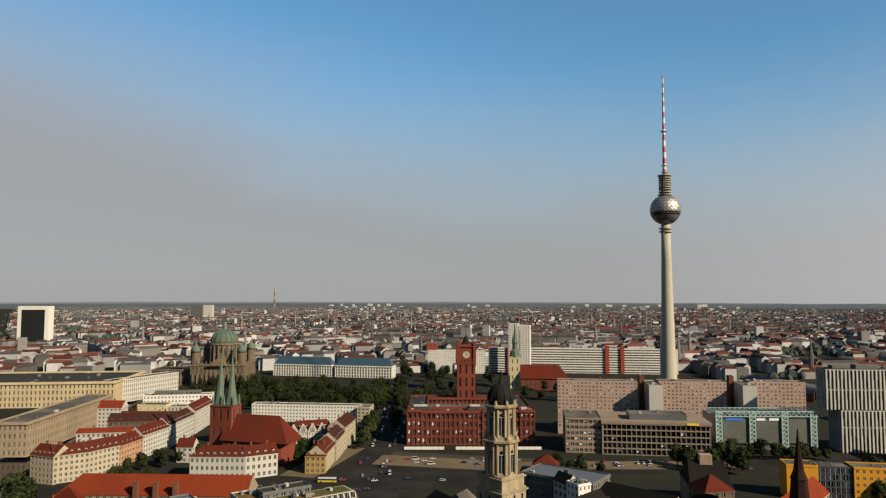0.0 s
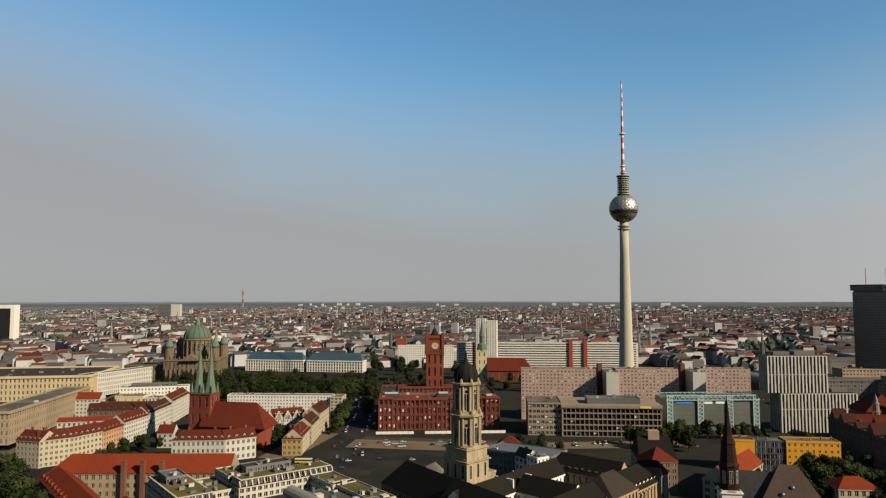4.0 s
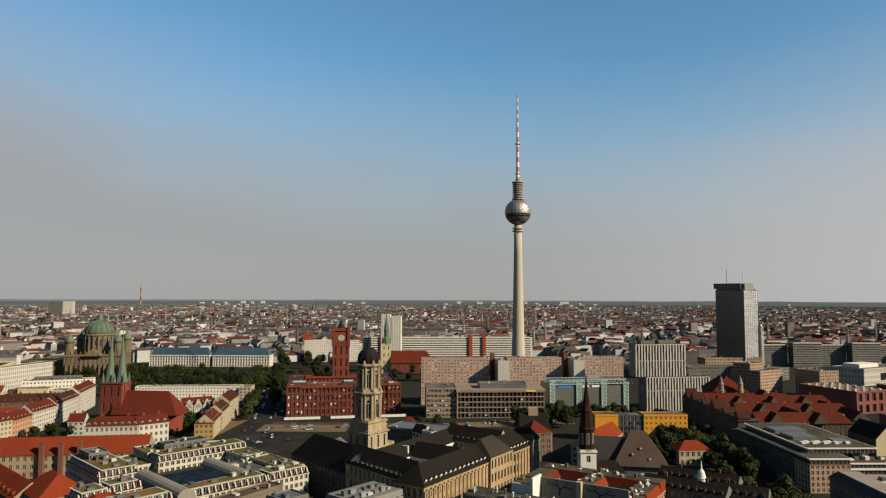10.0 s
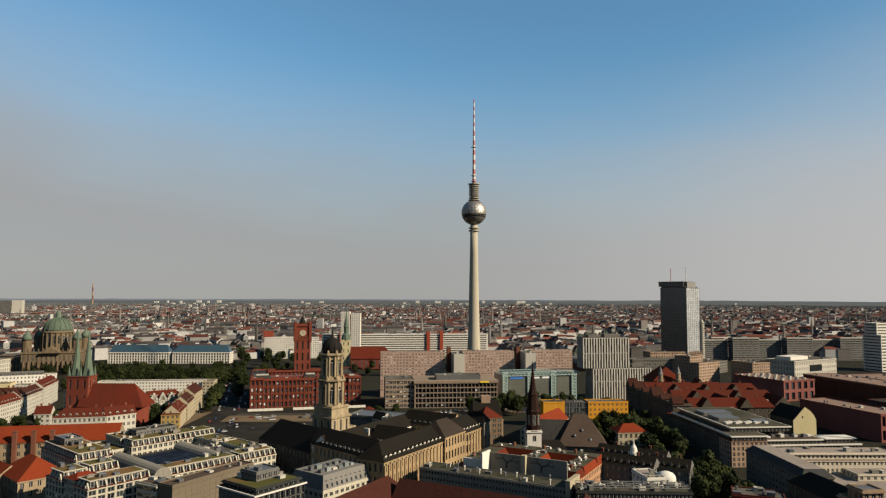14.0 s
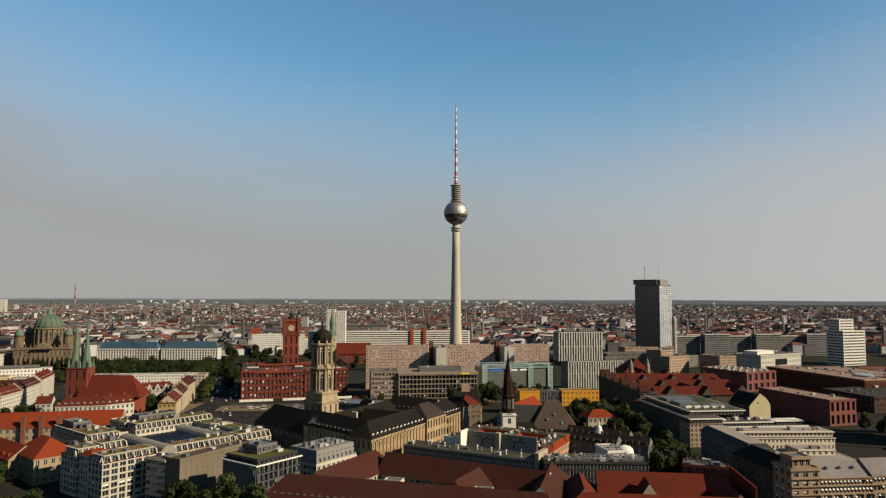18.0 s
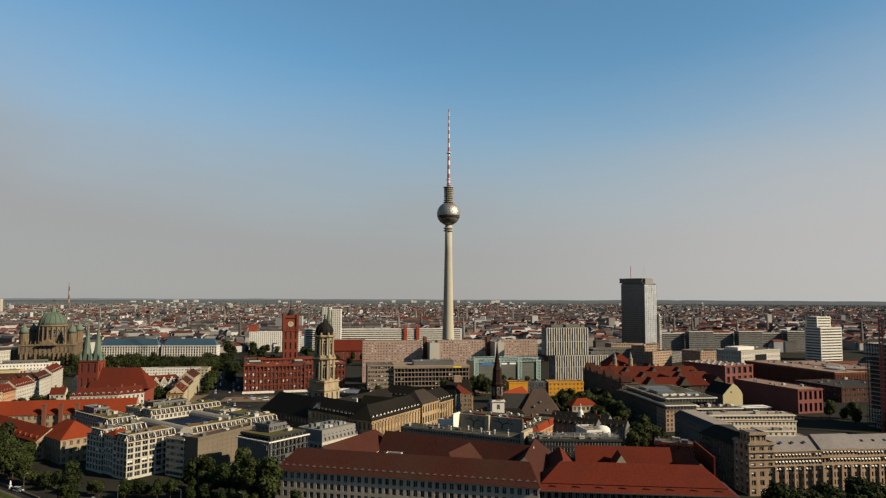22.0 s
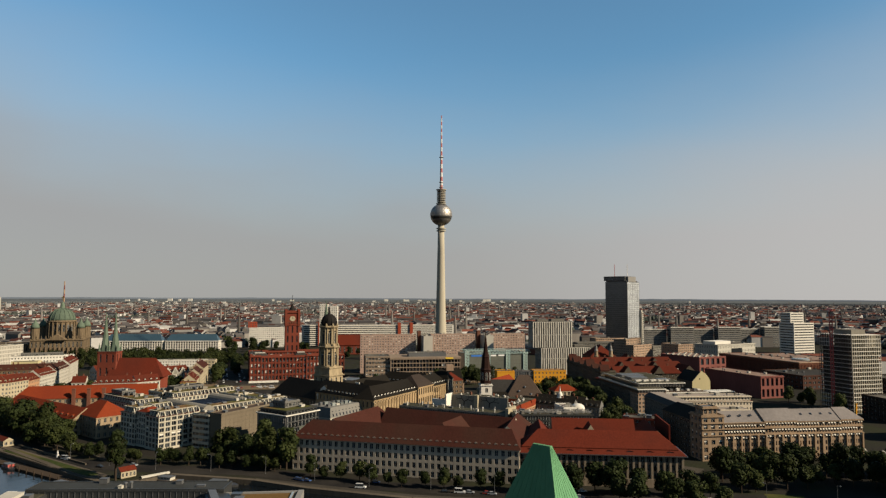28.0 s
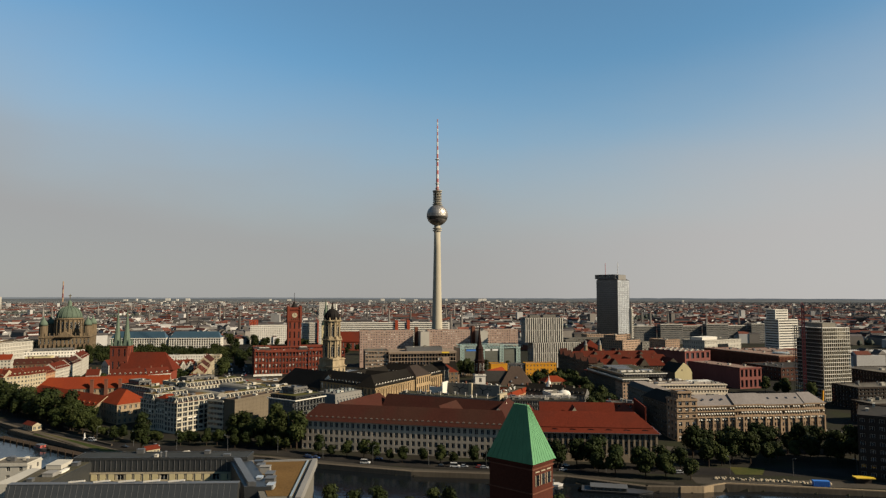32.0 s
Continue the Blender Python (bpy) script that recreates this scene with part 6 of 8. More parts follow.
for i in range(14):
    part("column", Geo().box(i * 2.64, 0.1, 0, i * 2.64 + 0.55, 0.9, 65).mesh("column", "office_stone"), cn)
    part("column", Geo().box(34.2, i * 2.9 + 0.2, 0, 34.95, i * 2.9 + 0.75, 65).mesh("column", "office_stone"), cn)
    # left columns in a darker colour than the rest, for the shaded side
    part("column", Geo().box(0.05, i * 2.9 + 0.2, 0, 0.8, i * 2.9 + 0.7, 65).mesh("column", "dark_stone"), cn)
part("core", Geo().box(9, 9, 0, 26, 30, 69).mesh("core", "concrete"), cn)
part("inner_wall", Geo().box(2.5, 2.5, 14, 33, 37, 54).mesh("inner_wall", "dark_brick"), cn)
rail, standard = Geo().box(-1.6, -0.5, 1.6, -1.45, 39, 1.75).mesh("scaffold_rail", "dark_steel"), Geo().box(-1.65, -0.5, 0, -1.4, -0.3, 67).mesh("scaffold_post", "dark_steel")
for k in range(20):
    part("scaffold_rail", rail, cn, at=pose(0, 0, 3.4 * k))
for k in range(14):
    part("scaffold_post", standard, cn, at=pose(0, k * 3, 0))
cr = thing("tower_crane", "red lattice tower crane", "crane", 312, -452, 62)
g = Geo()
for k in range(25):
    for (x0, y0, x1, y1) in ((-1, -1, 1, -1), (1, -1, 1, 1), (1, 1, -1, 1), (-1, 1, -1, -1)):
        g.beam((x0, y0, k * 3.4), (x1, y1, k * 3.4 + 3.4), 0.26).beam((x0, y0, k * 3.4), (x0, y0, k * 3.4 + 3.4), 0.36)
part("mast", g.mesh("mast", "mast_red"), cr)
g = Geo()
for k in range(16):
    x = -14 + k * 3.6
    g.beam((x, -0.7, 85), (x + 3.6, -0.7, 85), 0.45).beam((x, 0.7, 85), (x + 3.6, 0.7, 85), 0.45).beam((x, 0, 86.6), (x + 3.6, 0, 86.6), 0.45).beam((x, -0.7, 85), (x + 1.8, 0, 86.6), 0.12).beam((x + 1.8, 0, 86.6), (x + 3.6, 0.7, 85), 0.12)
part("jib", g.mesh("jib", "mast_red"), cr)
part("counterweight", Geo().box(-14, -1, 82.5, -11, 1, 85).mesh("counterweight", "concrete"), cr)
pr = thing("drilling_rig", "orange drilling rig on the building site", "machine", 279, -530, 30)
part("tracks", Geo().box(-3, -2, 0, 3, -1.1, 1).box(-3, 1.1, 0, 3, 2, 1).mesh("tracks", "rubber"), pr)
part("cab", Geo().box(-3.2, -1.6, 1, 2.4, 1.6, 3.4).mesh("cab", "orange_render"), pr)
part("boom", Geo().beam((2, 0, 2), (4, 0, 21), 0.5).beam((-2, 0, 3), (3.4, 0, 14), 0.25).mesh("boom", "orange_render"), pr)
for x, y, w_, d_, h_ in ((332, -494, 60, 30, 18), (392, -446, 50, 60, 24), (300, -560, 40, 22, 15), (380, -560, 70, 40, 20)):
    s = thing("shaded_site_block", "dark half-built concrete block beside the building site", "building site", x, y, 8, "site blocks")
    # concrete in a dark brick colour, which carries the blocks' shade
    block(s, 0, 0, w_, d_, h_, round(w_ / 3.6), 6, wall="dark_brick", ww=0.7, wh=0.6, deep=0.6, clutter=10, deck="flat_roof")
for x, y in ((236, -594), (246, -590), (252, -600)):
    s = thing("white_site_tent", "small white peaked tent on the site", "tent", x, y, 20, "site tents")
    part("canvas", Geo().lathe([(3.2, 0), (3.2, 2.4), (0.2, 4.4)], 4).mesh("canvas", "white_render"), s)
dr = thing("dark_riverside_block", "dark shaded riverside block with a flat roof", "office building", 200, -696, -34)
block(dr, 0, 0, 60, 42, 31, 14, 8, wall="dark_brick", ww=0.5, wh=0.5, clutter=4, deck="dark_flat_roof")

# ---- museum tower and south bank ----
mm = thing("museum_tower", "red brick museum tower with a steep green copper roof", "tower", 4.8, -858.9, 46.4)
block(mm, 0, 0, 10.0, 14.6, 46.7, 0, 0, wall="dark_museum_brick", cornice=0.4, roof="none", rh=0.1)
for i in range(3):
    part("arched_window", Geo().box(-0.7, -0.25, -1.6, 0.7, 0.0, 1.2).lathe([(0.7, -0.2), (0.7, 0.0)], 12).mesh("arched_window", "glass"), mm, at=pose(2.2 + i * 2.8, -0.02, 42.2))
g = Geo()
e = 0.7
c0 = [(-e, -e), (10.0 + e, -e), (10.0 + e, 14.6 + e), (-e, 14.6 + e)]
t0 = [(4.9, 5.0), (5.8, 5.0), (5.8, 9.7), (4.9, 9.7)]
for i in range(4):
    j = (i + 1) % 4
    g.face([(*c0[i], 46.7), (*c0[j], 46.7), (*t0[j], 61.4), (*t0[i], 61.4)])
g.face([(*p, 61.4) for p in t0])
g.face([(*p, 46.7) for p in reversed(c0)])
part("roof", g.mesh("roof", "copper_green"), mm, "pale green copper pyramid roof with a flat tip")
for i in range(4):
    j = (i + 1) % 4
    for k in range(1, 9):
        u = k / 9
        a = [c0[i][n] * (1 - u) + c0[j][n] * u for n in (0, 1)]
        b = [t0[i][n] * (1 - u) + t0[j][n] * u for n in (0, 1)]
        part("roof_seam", Geo().beam((*a, 46.75), (*b, 61.4), 0.05).mesh("roof_seam", "copper_green"), mm)
for z_ in (38.6, 45.0, 46.2):
    part("string_course", Geo().box(-0.25, -0.25, z_, 10.25, 14.85, z_ + 0.3).mesh("string_course", "brown_brick"), mm)
for i in range(3):
    part("window_arch", Geo().box(-1.0, -0.18, -1.7, -0.7, 0, 1.2).box(0.7, -0.18, -1.7, 1.0, 0, 1.2).box(-1.0, -0.18, 1.9, 1.0, 0, 2.2).mesh("window_arch", "pale_stone"), mm, at=pose(2.2 + i * 2.8, -0.02, 42.2))
nf = thing("flat_roofed_office", "near office building with grey seamed roofs round a yellow courtyard", "office building", -135, -765, 0)


def prism(poly, z0, z1, m=0, g=None):
    """An upright body over a corner list in the place's own metres, set into the near office."""
    g = g or Geo()
    p = [(x + 135, y + 765) for x, y in poly]
    for a, b in zip(p, p[1:] + p[:1]):
        g.face([(*a, z0), (*b, z0), (*b, z1), (*a, z1)], m)
    g.face([(*a, z1) for a in p], m)
    return g


block(nf, -37, 17.2, 73, 11, 23.4, 0, 0, wall="seam_metal", deck="dark_zinc", clutter=6, parapet=0.4, cornice=0.2)
block(nf, -29, 15.9, 65, 1.2, 18.0, 18, 5, wall="cream_render", deck="dark_zinc", ww=0.78, wh=0.72, left=False, right=False, cornice=0.25, parapet=0)
for k in range(18):
    if k not in (3, 8, 14):
        part("yellow_shutter", Geo().box(-28.5 + k * 3.61, 15.7, 14.6, -26.1 + k * 3.61, 15.85, 17.4).mesh("yellow_shutter", "gable_yellow"), nf, "yellow window shutter")
for k in range(33):
    part("roof_seam", Geo().box(-36.5 + k * 2.2, 17.0, 18.4, -36.3 + k * 2.2, 17.18, 23.3).mesh("roof_seam", "zinc"), nf)
g = Geo()
xa, xb = -40, 43
g.face([(xa, -25.6, 0), (xb, -25.6, 0), (xb, -25.6, 18), (xa, -25.6, 18)])
g.face([(xa, -25.6, 18), (xb, -25.6, 18), (xb, -23.6, 23.6), (xa, -23.6, 23.6)])
g.face([(xa, -23.6, 23.6), (xb, -23.6, 23.6), (xb, -21, 23.6), (xa, -21, 23.6)])
g.face([(xb, -21, 0), (xa, -21, 0), (xa, -21, 23.6), (xb, -21, 23.6)])
for x in (xa, xb):
    g.face([(x, -25.6, 0), (x, -25.6, 18), (x, -23.6, 23.6), (x, -21, 23.6), (x, -21, 0)])
part("front_roof", g.mesh("front_roof", "seam_metal"), nf, "sloping grey metal roof with standing seams")
for k in range(37):
    part("roof_seam", Geo().beam((-39 + k * 2.2, -25.6, 18.05), (-39 + k * 2.2, -23.6, 23.65), 0.07).mesh("roof_seam", "zinc"), nf)
part("ridge_cap", Geo().box(xa, -23.8, 23.6, xb, -20.8, 23.8).mesh("ridge_cap", "zinc"), nf)
part("left_wing", prism([(-177, -786), (-165, -786), (-164, -748), (-180, -748)], 0, 22).mesh("left_wing", "seam_metal"), nf)
part("left_roof", prism([(-176.4, -785.4), (-165.6, -785.4), (-164.6, -748.6), (-179.4, -748.6)], 22, 22.3).mesh("left_roof", "roof_moss"), nf, "dull flat roof")
for x, y, w_, d_, h_, m_ in ((-41, 4, 6, 9, 1.6, "white_render"), (-36, -8, 4, 5, 1.3, "light_metal"), (-33.4, 9, 2.4, 3, 1.2, "zinc"), (-42, 13, 3, 2, 1.2, "white_panel"), (-38, -15, 2, 2, 1.0, "zinc"), (-32.4, -3, 1.2, 6, 0.7, "white_panel")):
    part("roof_box", Geo().box(x, y, 22.3, x + w_, y + d_, 22.3 + h_).box(x - 0.15, y - 0.15, 22.3 + h_, x + w_ + 0.15, y + d_ + 0.15, 22.5 + h_).mesh("roof_box", m_), nf)
part("side_house", prism([(-192, -768), (-178, -768), (-181, -744), (-192, -744)], 0, 18.5).mesh("side_house", "white_render"), nf, "white side house")
part("right_wing", prism([(-106, -748), (-97, -748), (-80, -788), (-90, -788)], 0, 22.2).mesh("right_wing", "seam_metal"), nf)
part("glass_strip", prism([(-104.5, -749), (-101.5, -749), (-86, -787), (-89, -787)], 22.2, 23.8).mesh("glass_strip", "zinc"), nf, "pale glazed roof strip")
part("deck_body", prism([(-99, -744), (-71.6, -741.7), (-69, -797), (-82, -797)], 0, 20.6).mesh("deck_body", "grey_stone"), nf)
part("roof_deck", prism([(-97, -745), (-73.6, -743), (-71, -795), (-80, -795)], 20.6, 20.8).mesh("roof_deck", "sedum"), nf, "brown planted roof deck")
g = prism([(-72.2, -741.7), (-70.2, -741.5), (-67.4, -799), (-69.4, -799)], 18.6, 21.6)
prism([(-99, -744), (-72.2, -741.7), (-72.2, -742.7), (-99, -745)], 19, 21.4, g=g)
part("white_fascia", g.mesh("white_fascia", "light_metal"), nf, "white roof edge")
part("inner_fascia", prism([(-74.4, -743.2), (-73.6, -743.1), (-71.0, -797), (-71.8, -797)], 20.6, 21.3).mesh("inner_fascia", "frosted"), nf)
part("low_front", prism([(-104, -802), (-68, -802), (-69, -797), (-104, -795)], 0, 19.4).mesh("low_front", "white_render"), nf)
part("low_front_edge", prism([(-104.6, -802.6), (-67.4, -802.6), (-67.6, -801), (-104.6, -801)], 19.4, 20.2).mesh("low_front_edge", "white_panel"), nf)
for (x, y, w_, d_, h_, m_) in ((-90, -764, 4, 3, 2.6, "light_metal"), (-86, -772, 3, 5, 1.8, "zinc"), (-84, -781, 3.4, 4, 2.4, "zinc"), (-93, -757, 3, 4, 1.6, "zinc"), (-82, -787, 2.4, 4, 1.6, "curtain_glass"), (-88, -778, 2, 3, 2.0, "curtain_glass"), (-95, -752, 3.4, 2.6, 2.0, "dark_steel")):
    part("roof_machine", Geo().box(x + 135, y + 765, 20.8, x + 135 + w_, y + 765 + d_, 20.8 + h_).box(x + 134.8, y + 764.8, 20.8 + h_, x + 135.2 + w_, y + 765.2 + d_, 21 + h_).mesh("roof_machine", m_), nf)
for k in range(5):
    part("roof_pipe", Geo().beam((-118 + 135 - k * 9, -22, 24), (-112 + 135 - k * 9, -22, 24.5), 0.25).mesh("roof_pipe", "white_panel"), nf)
nw = thing("white_cube_house", "white cubic house on the near bank", "house", -222, -722, 0)
block(nw, 0, 0, 17, 12, 15, 3, 4, wall="white_render", ww=0.3, wh=0.5, clutter=4)
block(nw, 18, -12, 26, 14, 12, 5, 3, wall="cream_render", clutter=4)

# ---- left side: old quarter, palace, far landmarks ----
wr = thing("white_panel_row", "long white panel-built apartment row", "apartment block", -402, -166, 9)
block(wr, 0, 0, 108, 13, 16, 34, 5, wall="white_panel", ww=0.42, wh=0.45, clutter=8, cornice=0.2)
block(wr, 108, -8, 12, 20, 16, 3, 5, wall="cream_render", clutter=2)
for i, (x, y, w_) in enumerate(((-575, 190, 96), (-474, 196, 90))):
    s = thing("blue_roofed_hotel", "cream hotel wing under a rounded blue glass roof", "hotel", x, y, 3, "blue-roofed wings")
    block(s, 0, 0, w_, 22, 17, round(w_ / 4.2), 4, wall="white_panel", ww=0.66, wh=0.8, deep=1.6, cornice=0.6, style="bare")
    g = Geo().hip(0.6, 0.6, w_ - 0.6, 21.4, 17, 12, 6, 6, over=0.3)
    part("glass_roof", g.mesh("glass_roof", "blue_glass_roof"), s, "blue glazed roof")
mr = thing("stable_palace", "long weathered sandstone stable palace on the river", "palace", -511, -356, 108)
block(mr, 0, -26, 152, 26, 25, 40, 4, bands=3, wall="sandstone", ww=0.4, wh=0.55, deep=0.5, deck="flat_roof", cornice=1.0, parapet=1.5, clutter=6, front=True)
pl = thing("yellow_palace", "pale yellow stone palace with tall pilastered windows", "palace", -760, -196, 22)
block(pl, 0, 0, 178, 110, 26, 40, 4, bands=3, wall="palace_yellow", ww=0.4, wh=0.6, deep=0.6, deck="dark_flat_roof", cornice=1.2, parapet=2.0, clutter=12, left=False)
pw = thing("white_palace_wing", "plain white modern palace wing with a grid of slits", "palace", -607, -118, 82)
block(pw, 0, 0, 100, 16, 26, 34, 5, wall="white_render", ww=0.35, wh=0.7, deep=0.8, deck="flat_roof", cornice=0.3)


def row_house(x, y, rot, w_, d_, h_, wall, roofm, label, nx, nz=4, rh=6, dormers=0, hips=(0, 0), name="row_house", **k):
    s = thing(name, label, "house", x, y, rot, "old quarter houses")
    block(s, 0, 0, w_, d_, h_, nx, nz, wall=wall, roof="hip", roofm=roofm, rh=rh, hips=hips, dormers=dormers, ww=0.45, wh=0.5, chimneys=2, **k)
    return s


row_house(-425, -404, -4, 20, 15, 18, "cream_render", "old_tile", "cream riverside house with a red tiled mansard", 6, 5, dormers=5)
row_house(-406.5, -404, 52, 21.5, 14, 18, "cream_render", "old_tile", "curved cream riverside house with stacked balconies", 7, 5, dormers=5)
row_house(-393.5, -387, 78, 23, 14, 18, "cream_render", "old_tile", "cream end of the curved riverside house", 7, 5, dormers=5)
row_house(-328, -370, 15, 37, 16, 15, "white_render", "old_tile", "white corner palace with a red roof", 11, 3, dormers=8, hips=(6, 6))
row_house(-292, -360, 45, 22, 14, 15, "white_render", "old_tile", "white side wing of the corner palace", 6, 3, dormers=4)
row_house(-260, -336, 15, 14, 26, 12, "yellow_render", "old_tile", "yellow house with a red hipped roof", 4, 3, dormers=3, hips=(5, 5))
row_house(-247, -331, 103, 34, 13, 13, "cream_render", "old_tile", "cream gabled row beside the square", 10, 4, dormers=6)
row_house(-254, -296, 103, 34, 13, 15, "cream_render", "dull_tile", "cream house row with small gables", 10, 4, dormers=6)
row_house(-262, -262, 100, 40, 14, 18, "cream_render", "dull_tile", "cream rendered corner house with dull roof", 12, 5)
row_house(-307, -256, 37, 26, 12, 13, "white_render", "old_tile", "white houses with stepped gables", 8, 3, dormers=5)
row_house(-469, -318, 25, 44, 12, 13, "white_render", "bright_tile", "low white house row under a bright red roof", 12, 3, rh=3)
row_house(-395.5, -363, 96, 36, 13, 15, "orange_stucco", "old_tile", "row of terracotta and cream lane houses", 11, 4, dormers=7)
row_house(-399, -327, 96, 36, 13, 17, "white_render", "old_tile", "white lane house with dark red roof", 11, 5, dormers=8)
row_house(-403, -291, 104, 52, 13, 18, "white_render", "dull_tile", "white lane house with stained roof", 15, 5, dormers=10)
row_house(-416, -238, 108, 56, 14, 20, "white_render", "old_tile", "tall white house with a red roof", 16, 6, dormers=10)
row_house(-462, -292, 22, 52, 14, 18, "brown_stone", "dull_tile", "old brown house row", 12, 4, dormers=8)
row_house(-366, -332, 13, 12, 11, 11, "white_render", "old_tile", "small white house among garden trees", 3, 3)
row_house(-470, -270, 15, 50, 14, 16, "white_render", "old_tile", "white house with a red roof", 12, 4, dormers=6)
yh = thing("yellow_flat_house", "pale yellow flat-roofed house with few windows", "house", -489, -223, 14)
block(yh, 0, 0, 27, 16, 20, 4, 3, wall="gable_yellow", ww=0.12, wh=0.3, clutter=3, cornice=0.2)
block(yh, 27, 4, 17, 14, 18, 5, 4, wall="white_render", ww=0.4, wh=0.5, clutter=2, cornice=0.2, left=False)
wa = thing("white_flat_apartments", "long white flat-roofed apartment house", "apartment block", -510, -189, 26)
block(wa, 0, 0, 66, 14, 23, 20, 6, wall="white_panel", ww=0.4, wh=0.45, clutter=8, cornice=0.2)
block(wa, 10, 3, 44, 8, 3, 12, 1, z0=23.2, wall="grey_render", ww=0.5, wh=0.5, cornice=0.2)
row_house(-540, -240, 16, 40, 14, 18, "white_render", "bright_tile", "white house with a bright red roof", 11, 5)
row_house(-372, -268, 60, 30, 12, 15, "white_render", "old_tile", "white house beside the church", 8, 4, dormers=5)

for i in range(5):
    s = thing("stepped_gable_house", "narrow white house with a stepped gable and red roof", "house", -311 + i * 6.3, -262 + i * 4.4, 35, "stepped gable houses")
    block(s, 0, 0, 7, 12, 11, 3, 3, wall="white_render", roof="hip", roofm="old_tile", rh=6, across=True, over=0.0, ww=0.4, wh=0.5, cornice=0)
    g = Geo()
    for k in range(4):
        g.box(k * 0.85, -0.5, 11, 7 - k * 0.85, -0.05, 12.7 + k * 1.7)
    part("stepped_gable", g.mesh("stepped_gable", "white_render"), s)
mk = thing("green_steeple_church", "old brick church, red roof, pale tower with green steeple", "church", -179, 128, 8)
g = Geo().hip(0, 0, 62, 26, 15, 17, 0, 12, over=0.8)
part("nave_roof", g.mesh("nave_roof", "red_tile", "red_brick"), mk)
block(mk, 0.4, 0.4, 58, 25, 15, 9, 1, wall="red_brick", ww=0.3, wh=0.7, roof="none", rh=0.1)
block(mk, -14, 7, 13, 13, 42, 2, 4, wall="gable_yellow", ww=0.25, wh=0.5, cornice=0.4)
g = Geo().lathe([(7.5, 42), (6, 50), (3.5, 52), (3.5, 60), (4.4, 61), (2.0, 72), (0.3, 88)], 8, -7.5, 13.5)
part("steeple", g.mesh("steeple", "verdigris"), mk, "green copper steeple")

lp = thing("long_striped_slab", "very long white striped apartment slab with red stair towers", "apartment block", -262, 330, 8)
block(lp, 0, 0, 300, 14, 39, 1, 10, ny=1, wall="white_panel", ww=0.98, wh=0.5, style="strip", deep=0.5, cornice=0, clutter=10, side_ww=0.5)
for x in (34, 58, 190, 214, 280):
    part("stair_tower", Geo().box(x - 3, -2.5, 0, x + 3, 10, 44).mesh("stair_tower", "stair_red"), lp, "red stair tower")
bl_ = thing("white_panel_block", "white panel apartment block with a red roof box", "apartment block", -352, 284, 12)
block(bl_, 0, 0, 92, 14, 36, 26, 10, wall="white_panel", ww=0.5, wh=0.5, cornice=0, clutter=4)
block(bl_, -2, 2, 16, 12, 10, 3, 3, z0=36.2, wall="stair_red", ww=0.5, wh=0.4, cornice=0)
wt2 = thing("white_twin_tower", "pale twin apartment tower", "apartment block", -222, 290, 2)
block(wt2, 0, 0, 15, 16, 80, 4, 25, wall="white_panel", ww=0.5, wh=0.4, cornice=0)
block(wt2, 17, 3, 16, 16, 77, 4, 24, wall="white_panel", ww=0.5, wh=0.4, cornice=0)
ih = thing("black_framed_tower", "black glass office tower in a white frame", "office tower", -1467, 560, 18)
ih.scale = (0.95, 1.0, 1.06)
block(ih, 5, 1, 66, 24, 82, 18, 22, wall="dark_steel", ww=0.8, wh=0.7, front=False, right=False, left=False, cornice=0, deck="dark_flat_roof")
part("black_glass_front", Geo().box(9, -0.4, 3, 67, 0.6, 84).mesh("black_glass_front", "rubber"), ih, "flat black glass front")
part("white_frame", Geo().box(0, -1, 0, 9, 26, 92).box(67, 0, 0, 76, 26, 92).box(9, 0, 84, 67, 26, 92).mesh("white_frame", "white_panel"), ih)
ch = thing("white_hospital_tower", "white slab of a hospital high-rise", "hospital", -1650, 1500, 15)
block(ch, 0, 0, 44, 24, 86, 12, 20, wall="grey_render", front=False, right=False, left=False, cornice=0)
block(ch, 46, 4, 34, 24, 88, 0, 0, wall="white_render", cornice=0)
ci = thing("striped_chimney", "tall thin red and white power station chimney", "chimney", -1846, 2500, 0)
for k in range(8):
    part("chimney_section", Geo().lathe([(5 - 0.3 * k, 21 * k), (4.7 - 0.3 * k, 21 * k + 21)], 12).mesh("chimney_section", "tan_stone" if k % 2 else "pink_panel"), ci)

# ---- infill ----
s = thing("dark_roofed_house", "dark steep-roofed house with a stone lantern", "house", -9, -356, 6)
block(s, 0, 0, 23, 34, 14, 6, 4, wall="tan_stone", roof="hip", roofm="slate", rh=12, hips=(2, 2))
part("roof_lantern", Geo().box(8, 14, 22, 15, 20, 29.5).mesh("roof_lantern", "tan_stone"), s, "square stone roof lantern")
s = thing("red_pyramid_house", "brown house with a red pyramid roof", "house", -4, -383, 25)
block(s, 0, 0, 17, 17, 19, 4, 5, wall="brown_stone", roof="hip", roofm="red_tile", rh=7, hips=(8.5, 8.5))
s = thing("red_pyramid_hut", "low pavilion with a red pyramid roof", "pavilion", -108, -294, 0)
block(s, 0, 0, 18, 16, 6, 4, 1, wall="cream_render", roof="hip", roofm="red_tile", rh=6, hips=(9, 9))
s = thing("grey_flat_hall", "long grey flat hall beside the domed tower", "office building", -106, -360, -20)
block(s, 0, 0, 46, 26, 17, 14, 4, wall="grey_render", deck="zinc", clutter=4)
s = thing("red_hall", "hall with a steep red and white roof", "hall", 38, -392, 62)
block(s, 0, 0, 60, 16, 12, 12, 3, wall="cream_render", roof="hip", roofm="bright_tile", rh=8)
s = thing("red_roofed_pavilion", "small pavilion with a red hipped roof", "house", 95, -384, 8)
